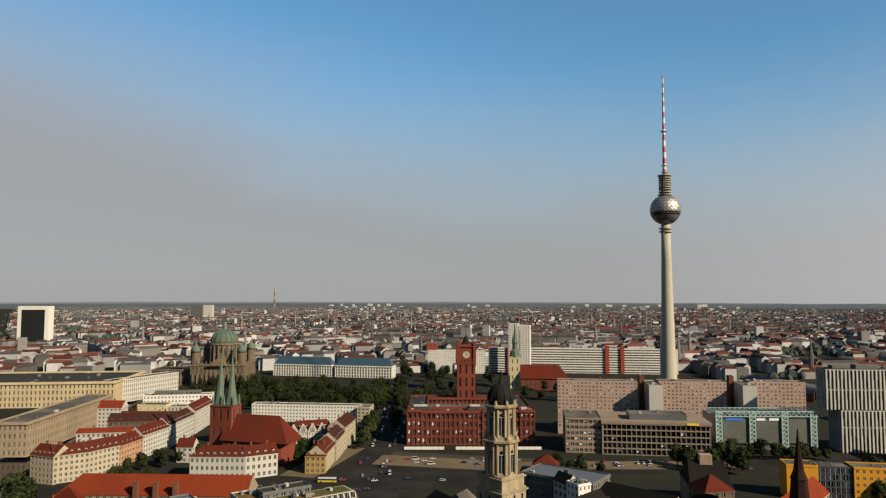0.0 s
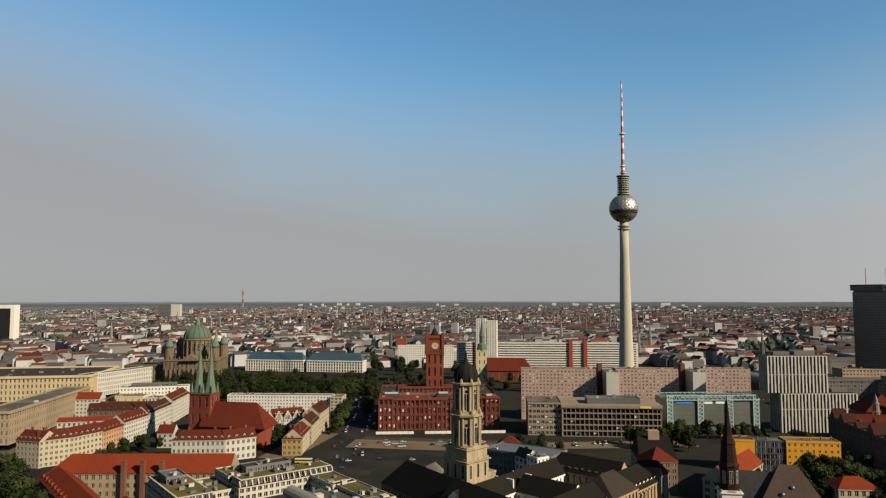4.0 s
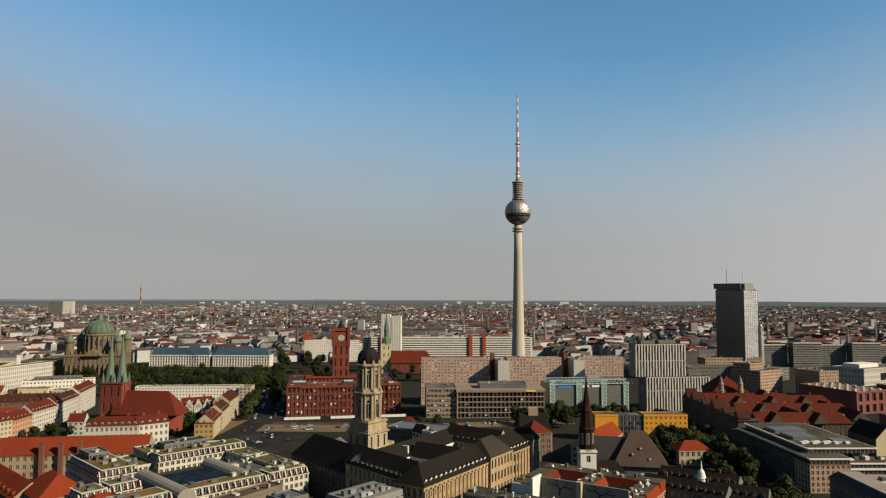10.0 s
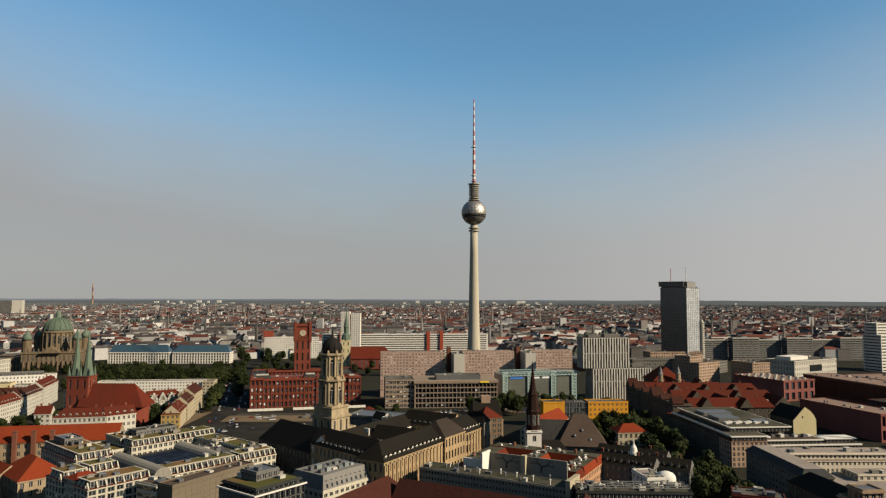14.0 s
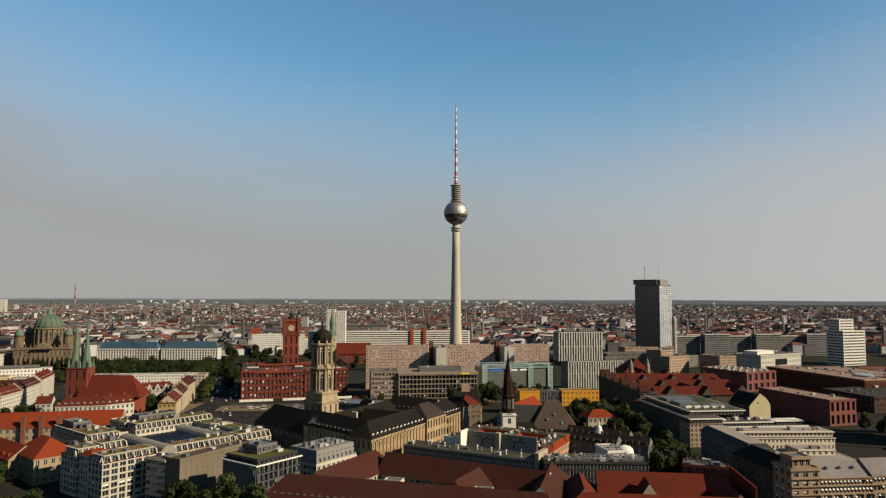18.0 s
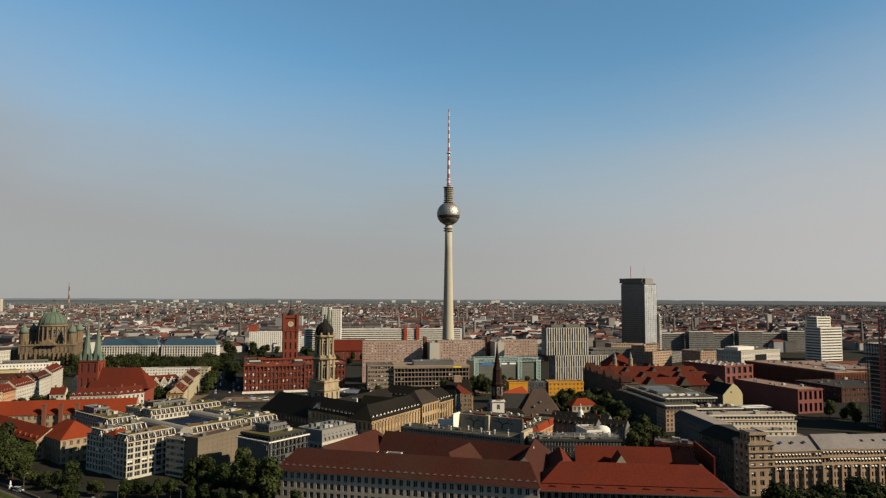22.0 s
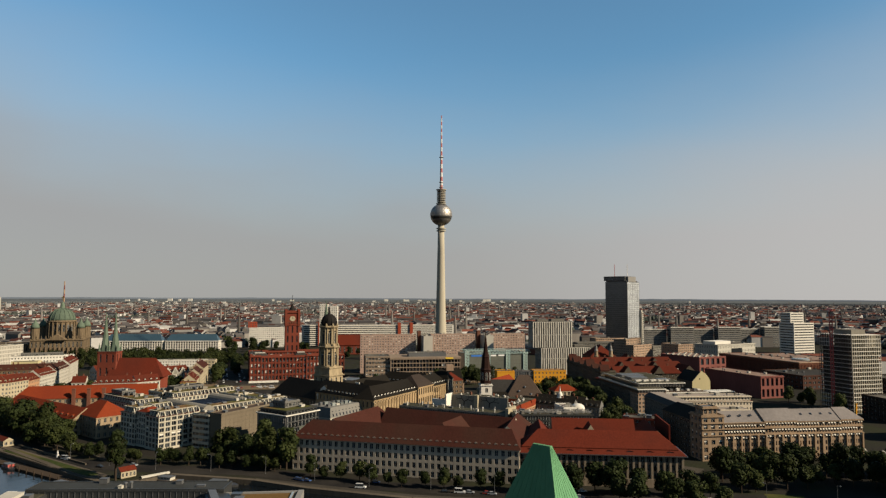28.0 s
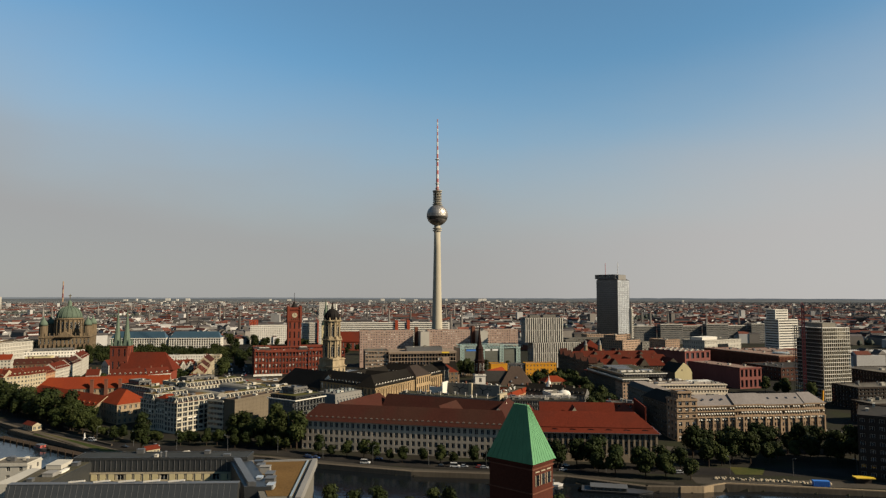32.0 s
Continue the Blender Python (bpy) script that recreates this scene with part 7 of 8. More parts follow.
block(s, 0, 0, 23, 18, 10, 6, 2, wall="cream_render", roof="hip", roofm="bright_tile", rh=5, hips=(8, 8))
s = thing("courtyard_house", "large old house ringing yards under flat roofs with red mansards", "house", -19, -509, -28)
for i, (x, y, w_, d_) in enumerate(((0, 0, 65, 12), (0, 35, 65, 12), (0, 12.1, 12, 22.8), (53, 12.1, 12, 22.8), (27, 12.1, 11, 22.8))):
    block(s, x, y, w_, d_, 16.6, round(w_ / 3.2), 4, wall="orange_stucco" if i in (0, 1, 3) else "grey_render", roof="none", rh=0.1, ww=0.45, wh=0.55, cornice=0.3, left=i == 0)
    mansard(s, x - 0.3, y - 0.3, w_ + 0.6, d_ + 0.6, 16.6, 3.8, 1.5, "bright_tile" if i in (1, 3, 4) else "red_tile", "roof_moss")
dish = Geo().lathe([(0.12, 0), (0.12, 0.9), (0.5, 1.0), (0.95, 1.35)], 10).mesh("dish", "white_panel")
duct = Geo().box(-0.6, -1.2, 0, 0.6, 1.2, 0.9).box(-0.75, -0.4, 0.9, 0.75, 0.4, 1.3).mesh("roof_duct", "light_metal")
dome = Geo().lathe([(0.8, 0), (0.75, 0.6), (0.4, 1.1), (0.05, 1.3)], 10).mesh("roof_dome", "white_panel")
for i in range(40):
    a, b = rnd.choice([(rnd.uniform(2.5, 62), rnd.uniform(2.5, 9.5)), (rnd.uniform(2.5, 62), rnd.uniform(37.5, 44.5)), (rnd.uniform(29.5, 35.5), rnd.uniform(12, 35)), (rnd.uniform(55.5, 62.5), rnd.uniform(12, 35))])
    me, nm = ((dish, "dish"), (duct, "roof_duct"), (dome, "roof_dome"), (dish, "dish"))[i % 4]
    part(nm, me, s, at=pose(a, b, 20.4, 0, 0, rnd.uniform(0, 90)))
for i in range(7):
    part("chimney", Geo().box(-0.5, -0.9, 0, 0.5, 0.9, 2.4).mesh("chimney", "brown_brick"), s, at=pose(4 + i * 9.3, (6, 41)[i % 2], 20.2))
for i, (x, y, r, w_, d_, h_, m_) in enumerate(((48, -496, -32, 40, 13, 17, "slate"), (62, -470, -30, 40, 13, 15, "slate"), (80, -506, -26, 24, 14, 16, "slate"))):
    t_ = thing("old_street_house", "old grey street house with a dark dormered roof", "house", x, y, r, "old street houses")
    block(t_, 0, 0, w_, d_, h_, round(w_ / 3.4), 4, wall="grey_render", roof="hip", roofm=m_, rh=4.5, clutter=4, chimneys=2, dormers=round(w_ / 4))
cu = thing("white_cupola", "small white rounded roof turret", "turret", 78, -494, 0)
part("drum", Geo().lathe([(2.2, 0), (2.2, 20), (2.5, 20.4), (2.2, 21), (1.6, 23.5), (0.5, 25), (0.4, 26.5), (0.05, 29)], 14).mesh("drum", "white_panel"), cu)
te = thing("tent_roofed_hall", "old hall under a steep faceted brown tent roof", "hall", 62, -413, -6)
g = Geo().hip(-15, -14, 17, 15, 9.2, 19, 12, 13, over=0.8)
part("tent_roof", g.mesh("tent_roof", "brown_roof", "brown_roof"), te, "faceted brown tent roof")
g = Geo().hip(-28, -9, 0, 9, 10, 14, 0, 2, over=0.6)
part("side_roof", g.mesh("side_roof", "dark_flat_roof", "grey_render"), te)
part("drum_wall", Geo().box(-14.5, -13.5, 0, 16.5, 14.5, 9.2).box(-27.5, -8.6, 0, 0, 8.6, 9.9).mesh("drum_wall", "grey_render"), te)
for x, y, z in ((-4, -10.2, 15.5), (6, -11.4, 13.2), (1, -7.4, 18.6)):
    part("round_hatch", Geo().lathe([(1.0, 0), (1.0, 0.5), (0.1, 0.8)], 12).mesh("round_hatch", "dark_steel"), te, at=pose(x, y, z, 52, 0, 0))

# ---- lock island and bank ----
isl = thing("lock_island", "long stone lock island with a grass strip", "pier", -303, -553, -37)
part("stone_edge", Geo().box(0, -9, -4, 138, 1.5, 0.2).mesh("stone_edge", "dark_stone"), isl)
part("grass_strip", Geo().box(30, -6.5, 0.2, 132, -0.5, 0.35).mesh("grass_strip", "grass"), isl)
for k in range(34):
    part("edge_stone", Geo().box(0.05, -0.3, 0.2, 3.9, 0.3, 0.5).mesh("edge_stone", "dark_stone"), isl, at=pose(1 + k * 4, -8.4, 0))
pier = thing("lock_pier", "low worn wooden and stone mooring pier", "pier", -303, -577, -34)
part("deck", Geo().box(0, -3, -4, 116, 2.5, -0.9).mesh("deck", "bark"), pier)
for k in range(15):
    part("mooring_post", Geo().lathe([(0.3, -4), (0.3, 0.6), (0.1, 0.8)], 8).mesh("mooring_post", "bark"), pier, at=pose(3 + k * 8, -3.3, 0))
wal = thing("quay_parapet", "dark parapet wall along the sunken quay road", "wall", -275, -552, -37)
part("parapet", Geo().box(0, -0.4, 0, 84, 0.4, 1.3).box(0, -12.4, 0, 84, -11.6, 1.1).mesh("parapet", "dark_stone"), wal)
for nm, x, y, r in (("lock_house", -300, -557.5, -38), ("bank_hut", -182, -643, 48)):
    h_ = thing(nm, "small pale lock-keeper hut with a red roof", "hut", x, y, r)
    block(h_, 0, 0, 14 if nm == "lock_house" else 8, 6, 3.4, 4, 1, wall="cream_render", roof="hip", roofm="red_tile", rh=2, over=0.3, z0=0.3, cornice=0)
mastp = thing("signal_mast", "white signal mast on the lock quay", "mast", -291.5, -536)
part("pole", Geo().lathe([(0.3, 0), (0.18, 15)], 8).mesh("pole", "mast_white"), mastp)
part("cross_arm", Geo().box(-1.2, -0.1, 11, 1.2, 0.1, 11.3).mesh("cross_arm", "mast_white"), mastp)
st_ = thing("white_statue", "small white statue on a plinth", "statue", -241, -593)
part("figure", Geo().lathe([(0.9, 0), (0.9, 1.4), (0.4, 1.6), (0.55, 2.6), (0.3, 3.3), (0.35, 3.7), (0.05, 4.1)], 8).mesh("figure", "mast_white"), st_)


def boat(x, y, rot, ln, hull, cabin, label):
    t = thing("river_boat", label, "boat", x, y, rot, "moored boats", z=-2.0)
    w_ = ln * 0.11 + 0.9
    g = Geo()
    top_ = [(-ln / 2, -w_), (ln * 0.3, -w_), (ln / 2, 0), (ln * 0.3, w_), (-ln / 2, w_)]
    n = len(top_)
    for i in range(n):
        j = (i + 1) % n
        g.face([(top_[i][0] * 0.94, top_[i][1] * 0.8, -0.4), (top_[j][0] * 0.94, top_[j][1] * 0.8, -0.4), (*top_[j], 1.1), (*top_[i], 1.1)])
    g.face([(*p, 1.1) for p in top_])
    part("hull", g.mesh("hull", hull), t)
    part("cabin", Geo().box(-ln * 0.36, -w_ * 0.75, 1.1, ln * 0.12, w_ * 0.75, 2.6).mesh("cabin", cabin), t)
    part("cabin_roof", Geo().box(-ln * 0.38, -w_ * 0.85, 2.6, ln * 0.14, w_ * 0.85, 2.8).mesh("cabin_roof", "zinc"), t)
    for i in range(4):
        part("window", pane(1.1, 0.7, "strip"), t, at=pose(-ln * 0.3 + i * ln * 0.11, -w_ * 0.75 - 0.03, 1.95))


boat(-258, -611, -36, 12, "dark_steel", "mast_red", "small red and black tugboat by the pier")
boat(-158, -640, -20, 16, "brown_stone", "white_render", "brown barge with a white wheelhouse")
boat(-206, -652, -33, 22, "dark_steel", "zinc", "dark flat work boat with deck gear")
boat(-128, -648, -12, 18, "dark_steel", "frosted", "dark moored river boat")
cano = thing("white_boat_canopy", "long white rounded canopy over a moored boat", "boat canopy", -173, -640, 44, z=-2)
g = Geo()
for k in range(6):
    a0, a1 = math.pi * k / 6, math.pi * (k + 1) / 6
    g.face([(0, -2 * math.cos(a0), 1 + 1.9 * math.sin(a0)), (15, -2 * math.cos(a0), 1 + 1.9 * math.sin(a0)), (15, -2 * math.cos(a1), 1 + 1.9 * math.sin(a1)), (0, -2 * math.cos(a1), 1 + 1.9 * math.sin(a1))])
part("canvas", g.mesh("canvas", "white_render"), cano)
part("hull", Geo().box(-1, -2.2, -0.4, 16, 2.2, 1).mesh("hull", "dark_steel"), cano)
boat(70, -712, -14, 34, "dark_steel", "dark_zinc", "long dark passenger boat at the quay")
boat(40, -700, -10, 12, "mast_white", "white_render", "small white motor boat")
stn = Geo().lathe([(0.9, 0), (1.1, 0.5), (0.7, 1.2), (0.2, 1.4)], 6).mesh("boulder", "pale_stone")
for k in range(56):
    o = new("boulder", stn)
    o.matrix_basis = pose(124 + k * 0.95 + rnd.uniform(-0.8, 0.8), -697.5 - k * 0.22 + rnd.uniform(-1.6, 1.6), 0.05, 0, 0, rnd.random() * 360) @ Matrix.Diagonal((rnd.uniform(0.5, 1.1), rnd.uniform(0.5, 1.1), rnd.uniform(0.5, 1.0), 1))
    tagged(o, "pale broken stone block on the quay", "stone", "stone blocks on the quay")
ctn = thing("blue_container", "blue site container on the quay", "container", 166, -713, -12)
part("body", Geo().box(0, 0, 0.1, 7.5, 2.6, 2.8).mesh("body", "sign_blue"), ctn)
for k in range(9):
    part("rib", Geo().box(0.3 + k * 0.85, -0.08, 0.2, 0.6 + k * 0.85, 0, 2.7).mesh("rib", "sign_blue"), ctn)
aw = thing("yellow_awning", "yellow awning over a small quay kiosk", "kiosk", 190, -708, -8)
part("booth", Geo().box(0.5, 0.5, 0, 8, 3, 2.6).mesh("booth", "dark_brick"), aw)
part("awning", Geo().box(0, -1.5, 2.7, 9, 3.2, 3.1).mesh("awning", "sign_yellow"), aw)


def street_lamp(x, y):
    t = thing("street_lamp", "slim grey street lamp with a curved arm", "street lamp", x, y, rnd.random() * 360, "street lamps")
    part("pole", Geo().lathe([(0.12, 0), (0.07, 9)], 6).mesh("pole", "zinc"), t)
    part("arm", Geo().beam((0, 0, 8.9), (1.6, 0, 9.3), 0.06).mesh("arm", "zinc"), t)
    part("lamp_head", Geo().box(1.3, -0.15, 9.15, 2.1, 0.15, 9.35).mesh("lamp_head", "frosted"), t)


for x, y in spread([(-230, -600), (-184, -622), (-114, -631), (-60, -657), (30, -676), (120, -688), (230, -700)], 16):
    street_lamp(x, y)
for x, y in spread([(-246, -300), (-300, -110), (-350, 60)], 10):
    street_lamp(x, y)

# ---- trees ----
def tree_kind(seed, h, r):
    q = random.Random(seed)
    t = new("tree")
    g = Geo().lathe([(0.35 * h / 14, 0), (0.26 * h / 14, h * 0.25), (0.14 * h / 14, h * 0.6), (0.05, h * 0.85)], 7)
    for k in range(6):
        a, z = q.random() * 6.3, h * (0.28 + 0.08 * k)
        g.beam((0, 0, z), (math.cos(a) * r * 0.6, math.sin(a) * r * 0.6, z + h * 0.2), 0.09 * h / 14)
    part("trunk", g.mesh("trunk", "bark"), t)
    g = Geo()
    blobs = []
    for k in range(15):
        a, rad = q.random() * 6.3, r * 0.62 * math.sqrt(q.random())
        z = h * (0.38 + 0.47 * q.random())
        blobs.append((math.cos(a) * rad, math.sin(a) * rad, z, r * (0.32 + 0.22 * q.random())))
    blobs.append((0, 0, h * 0.6, r * 0.6))
    blobs.append((0, 0, h * 0.83, r * 0.42))
    for (bx, by, bz, br_) in blobs:
        for k in range(120):
            d = Vector((q.gauss(0, 1), q.gauss(0, 1), q.gauss(0, 1) * 0.9 + 0.15)).normalized()
            p = Vector((bx, by, bz)) + d * br_ * (0.78 + 0.34 * q.random())
            n = (d + Vector((q.gauss(0, 0.28), q.gauss(0, 0.28), q.gauss(0, 0.28)))).normalized()
            u = n.cross((0.3, 0.5, 0.8)).normalized() * (0.24 + 0.24 * q.random()) * r / 5
            v = n.cross(u) * (0.8 + 0.5 * q.random())
            g.face([p - u - v * 0.6, p + u * 0.9 - v, p + u + v * 0.7, p - u * 0.7 + v])
    part("crown", g.mesh("crown", "leaf"), t, "dense dark green leaves")
    return t


KINDS = [tree_kind(11, 14, 5.5), tree_kind(12, 16, 6.0), tree_kind(13, 12, 5.0), tree_kind(14, 18, 4.2)]
LABELS = ["broad dark green street tree", "tall dense green city tree", "small round green city tree", "slim upright green poplar"]
for k, t in enumerate(KINDS):
    tagged(t, LABELS[k], "tree", "city trees")
used = set()


def plant(x, y, s=1.0, kind=None):
    k = rnd.randrange(3) if kind is None else kind
    m = pose(x, y, 0, 0, 0, rnd.random() * 360)
    if k not in used:
        used.add(k)
        t = KINDS[k]
        t.matrix_basis = m @ Matrix.Diagonal((s, s, s, 1))
    else:
        t = copy_thing(KINDS[k], m)
        t.scale = (s, s, s * (0.9 + 0.2 * rnd.random()))
    return t


def row_of_trees(pts, n, jitter=2.5, s=1.0, kind=None):
    for x, y in spread(pts, n):
        plant(x + rnd.uniform(-jitter, jitter), y + rnd.uniform(-jitter, jitter), s * rnd.uniform(0.8, 1.15), kind)


WOOD = []


def wood(x0, y0, x1, y1, n, s=1.0):
    """Far trees that cannot be told apart, joined."""
    for _ in range(n):
        WOOD.append((rnd.uniform(x0, x1), rnd.uniform(y0, y1), s * rnd.uniform(0.75, 1.25), rnd.randrange(3), rnd.random() * 6.3))


def grove(x0, y0, x1, y1, n, s=1.0):
    for _ in range(n):
        plant(rnd.uniform(x0, x1), rnd.uniform(y0, y1), s * rnd.uniform(0.8, 1.2))


row_of_trees([(-385, -452), (-330, -500), (-290, -535), (-256, -560)], 28, 4, 1.25)
row_of_trees([(-370, -470), (-320, -515), (-270, -560), (-236, -586)], 24, 4, 1.05)
row_of_trees([(-232, -586), (-205, -604), (-172, -606)], 10, 3, 0.6)
row_of_trees([(-176, -612), (-150, -612), (-108, -630)], 13, 3, 0.62)
row_of_trees([(-148, -596), (-122, -612), (-98, -622)], 10, 3, 1.15)
row_of_trees([(-85, -640), (-30, -660), (20, -668)], 13, 2, 0.66)
row_of_trees([(28, -671), (62, -675), (112, -682)], 9, 2.5, 1.05)
row_of_trees([(128, -648), (170, -638), (228, -646)], 20, 4, 1.05)
row_of_trees([(132, -672), (152, -668), (184, -660), (206, -668), (228, -664)], 12, 3, 1.0)
row_of_trees([(66, -686), (90, -697), (112, -700)], 5, 2, 0.95)
row_of_trees([(225, -640), (290, -640)], 8, 5, 1.1)
row_of_trees([(-66, -746), (-20, -750), (30, -772)], 10, 2, 0.7)
grove(106, -490, 132, -340, 30, 1.0)
grove(104, -545, 131, -480, 15, 1.0)
grove(88, -352, 140, -300, 12, 0.95)
grove(60, -380, 130, -335, 14, 0.85)
grove(110, -330, 138, -230, 12, 0.9)
wood(-470, -125, -300, 30, 125, 1.1)
wood(-385, -60, -330, 150, 18, 1.1)
wood(-590, -60, -480, 60, 36, 1.0)
wood(-560, 30, -400, 100, 46, 1.0)
grove(-375, -360, -345, -320, 7, 0.85)
grove(-420, -395, -345, -378, 8, 0.8)
row_of_trees([(-268, -290), (-276, -210)], 8, 4, 0.85)
row_of_trees([(-252, -170), (-290, -40), (-330, 90)], 14, 4, 0.95)
wood(-290, -80, -215, 70, 40, 1.0)
wood(-110, -90, 60, 60, 20, 0.9)
grove(-20, -262, 40, -232, 15, 1.05)
row_of_trees([(46, -208), (100, -196)], 8, 3, 0.8)
grove(-150, 100, -60, 128, 8, 0.9)
grove(-106, -300, -60, -272, 5, 0.8)
grove(300, -480, 330, -380, 6, 0.9)
plant(-184, -645, 1.25, 3)
pts, faces, top_v = [], [], 0
for (x, y, s, k, turn) in WOOD:
    me = KINDS[k].children[1].data if KINDS[k].children[1].name.startswith("crown") else KINDS[k].children[0].data
    co = np.empty(len(me.vertices) * 3)
    me.vertices.foreach_get("co", co)
    co = co.reshape(-1, 4, 3)[::3].reshape(-1, 3) * s
    ca, sa = math.cos(turn), math.sin(turn)
    pts.append(np.stack([x + co[:, 0] * ca - co[:, 1] * sa, y + co[:, 0] * sa + co[:, 1] * ca, co[:, 2] - 1.5], -1))
    faces.append(np.arange(len(co)).reshape(-1, 4) + top_v)
    top_v += len(co)
me = bpy.data.meshes.new("park_trees")
me.from_pydata(np.concatenate(pts).tolist(), [], np.concatenate(faces).tolist())
me.materials.append(M["leaf"])
tagged(new("park_trees", me), "dense dark green park trees between the streets", "trees", kind="stuff")

# ---- cars ----
for nm, c in (("car_white", (0.62, 0.62, 0.60)), ("car_black", (0.02, 0.02, 0.022)), ("car_silver", (0.32, 0.33, 0.34)), ("car_red", (0.32, 0.03, 0.02)), ("car_blue", (0.04, 0.08, 0.2)), ("bus_yellow", (0.62, 0.42, 0.03))):
    mat(nm, c, rough=0.25, vary=0.05, bump=0)


def car_kind(paint, label, van=False):
    t = new("van" if van else "car")
    L_, W_, H_ = (5.4, 2.0, 2.3) if van else (4.4, 1.8, 1.45)
    g = Geo()
    low_, mid = 0.3, (1.1 if van else 0.85)
    xs = [(-L_ / 2, mid - 0.12), (-L_ / 2 + 0.25, mid), (L_ / 2 - 0.35, mid - 0.05), (L_ / 2, mid - 0.3)]
    for (xa, za), (xb, zb) in zip(xs, xs[1:]):
        g.face([(xa, -W_ / 2, za), (xb, -W_ / 2, zb), (xb, W_ / 2, zb), (xa, W_ / 2, za)])
        for s_ in (-1, 1):
            f_ = [(xa, s_ * W_ / 2, low_), (xb, s_ * W_ / 2, low_), (xb, s_ * W_ / 2, zb), (xa, s_ * W_ / 2, za)]
            g.face(f_ if s_ < 0 else f_[::-1])
    for x, z in (xs[0], xs[-1]):
        g.face([(x, -W_ / 2, low_), (x, W_ / 2, low_), (x, W_ / 2, z), (x, -W_ / 2, z)])
    part("body", g.mesh("body", paint), t)
    g = Geo()
    a0, a1, b0, b1 = (-L_ / 2 + 0.1, L_ / 2 - 1.2, -L_ / 2 + 0.2, L_ / 2 - 1.7) if van else (-L_ / 2 + 0.35, L_ / 2 - 1.1, -L_ / 2 + 0.95, L_ / 2 - 1.9)
    w0, w1 = W_ / 2 - 0.06, W_ / 2 - 0.22
    lo4 = [(a0, -w0, mid), (a1, -w0, mid), (a1, w0, mid), (a0, w0, mid)]
    hi4 = [(b0, -w1, H_), (b1, -w1, H_), (b1, w1, H_), (b0, w1, H_)]
    for i in range(4):
        j = (i + 1) % 4
        g.face([lo4[i], lo4[j], hi4[j], hi4[i]], 0)
    part("cabin_glass", g.mesh("cabin_glass", "glass"), t)
    part("roof", Geo().box(b0, -w1, H_ - 0.02, b1, w1, H_ + 0.05).mesh("roof", paint), t)
    wheel = Geo().lathe([(0.33, -0.1), (0.33, 0.1)], 12).mesh("wheel", "rubber")
    for x in (-L_ * 0.31, L_ * 0.31):
        for y in (-W_ / 2, W_ / 2):
            part("wheel", wheel, t, at=pose(x, y, 0.33, 90, 0, 0))
    return tagged(t, label, "van" if van else "car", "parked and waiting cars")


CARS = [car_kind("car_white", "white car standing on the asphalt"), car_kind("car_black", "black car standing on the asphalt"), car_kind("car_silver", "silver car standing on the asphalt"), car_kind("car_red", "dark red car standing on the asphalt"), car_kind("car_blue", "dark blue car standing on the asphalt"), car_kind("car_white", "white delivery van standing on the asphalt", True)]
fresh = set()


def park(x, y, rot, k=None, z=0.1):
    k = rnd.choice([0, 0, 1, 2, 2, 3, 4, 5]) if k is None else k
    m = pose(x, y, z, 0, 0, rot)
    if k not in fresh:
        fresh.add(k)
        CARS[k].matrix_basis = m
    else:
        copy_thing(CARS[k], m)


def cars_along(pts, n, off, jitter=0.5, turn=0.0):
    line = spread(pts, 200)
    for _ in range(n):
        i = rnd.randrange(1, 199)
        (x0, y0), (x1, y1) = line[i - 1], line[i + 1]
        a = math.atan2(y1 - y0, x1 - x0)
        o = rnd.choice(off) + rnd.uniform(-jitter, jitter)
        park(line[i][0] - math.sin(a) * o, line[i][1] + math.cos(a) * o, math.degrees(a) + turn)


cars_along([(-205, -345), (-228, -270), (-300, -30), (-345, 120)], 46, [-14, -9, -5, 5, 9, 14])
cars_along([(-330, -402), (-280, -385), (-190, -340), (-100, -285)], 20, [-14, -9, -4, 6, 12])
cars_along([(-207, -287), (-118, -262)], 16, [-8, -3, 3, 8], 1.0)
cars_along([(-90, -264), (40, -226)], 26, [-9, -3, 3, 9], 0.3, 90)
cars_along([(-114, -628), (-60, -655), (30, -672), (120, -682)], 20, [-5, 5])
cars_along([(-236, -602), (-184, -620)], 4, [-4, 4])
bus = thing("city_bus", "yellow and white city bus waiting at the crossing", "bus", -236, -352, 12)
part("body", Geo().box(-6, -1.25, 0.4, 6, 1.25, 1.5).mesh("body", "bus_yellow"), bus)
part("window_band", Geo().box(-5.95, -1.2, 1.5, 5.95, 1.2, 2.6).mesh("window_band", "glass"), bus)
part("roof", Geo().box(-6, -1.25, 2.6, 6, 1.25, 3.1).mesh("roof", "car_white"), bus)
for x in (-3.8, 3.8):
    for y in (-1.2, 1.2):
        part("wheel", Geo().lathe([(0.48, -0.12), (0.48, 0.12)], 12).mesh("wheel", "rubber"), bus, at=pose(x, y, 0.48, 90, 0, 0))

# ---- far city ----
q = random.Random(5)
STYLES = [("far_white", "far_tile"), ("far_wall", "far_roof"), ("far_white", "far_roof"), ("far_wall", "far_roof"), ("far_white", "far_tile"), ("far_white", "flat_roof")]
boxes = {k: Geo() for k in range(len(STYLES))}
woods, outer_woods = Geo(), Geo()
half = radians(43)
KEEP = [(70, 90, 200, 270), (-800, -420, 480, 170), (-620, 100, -300, 290), (-300, 100, 70, 400), (-420, -700, 760, -150), (150, -60, 760, 330)]


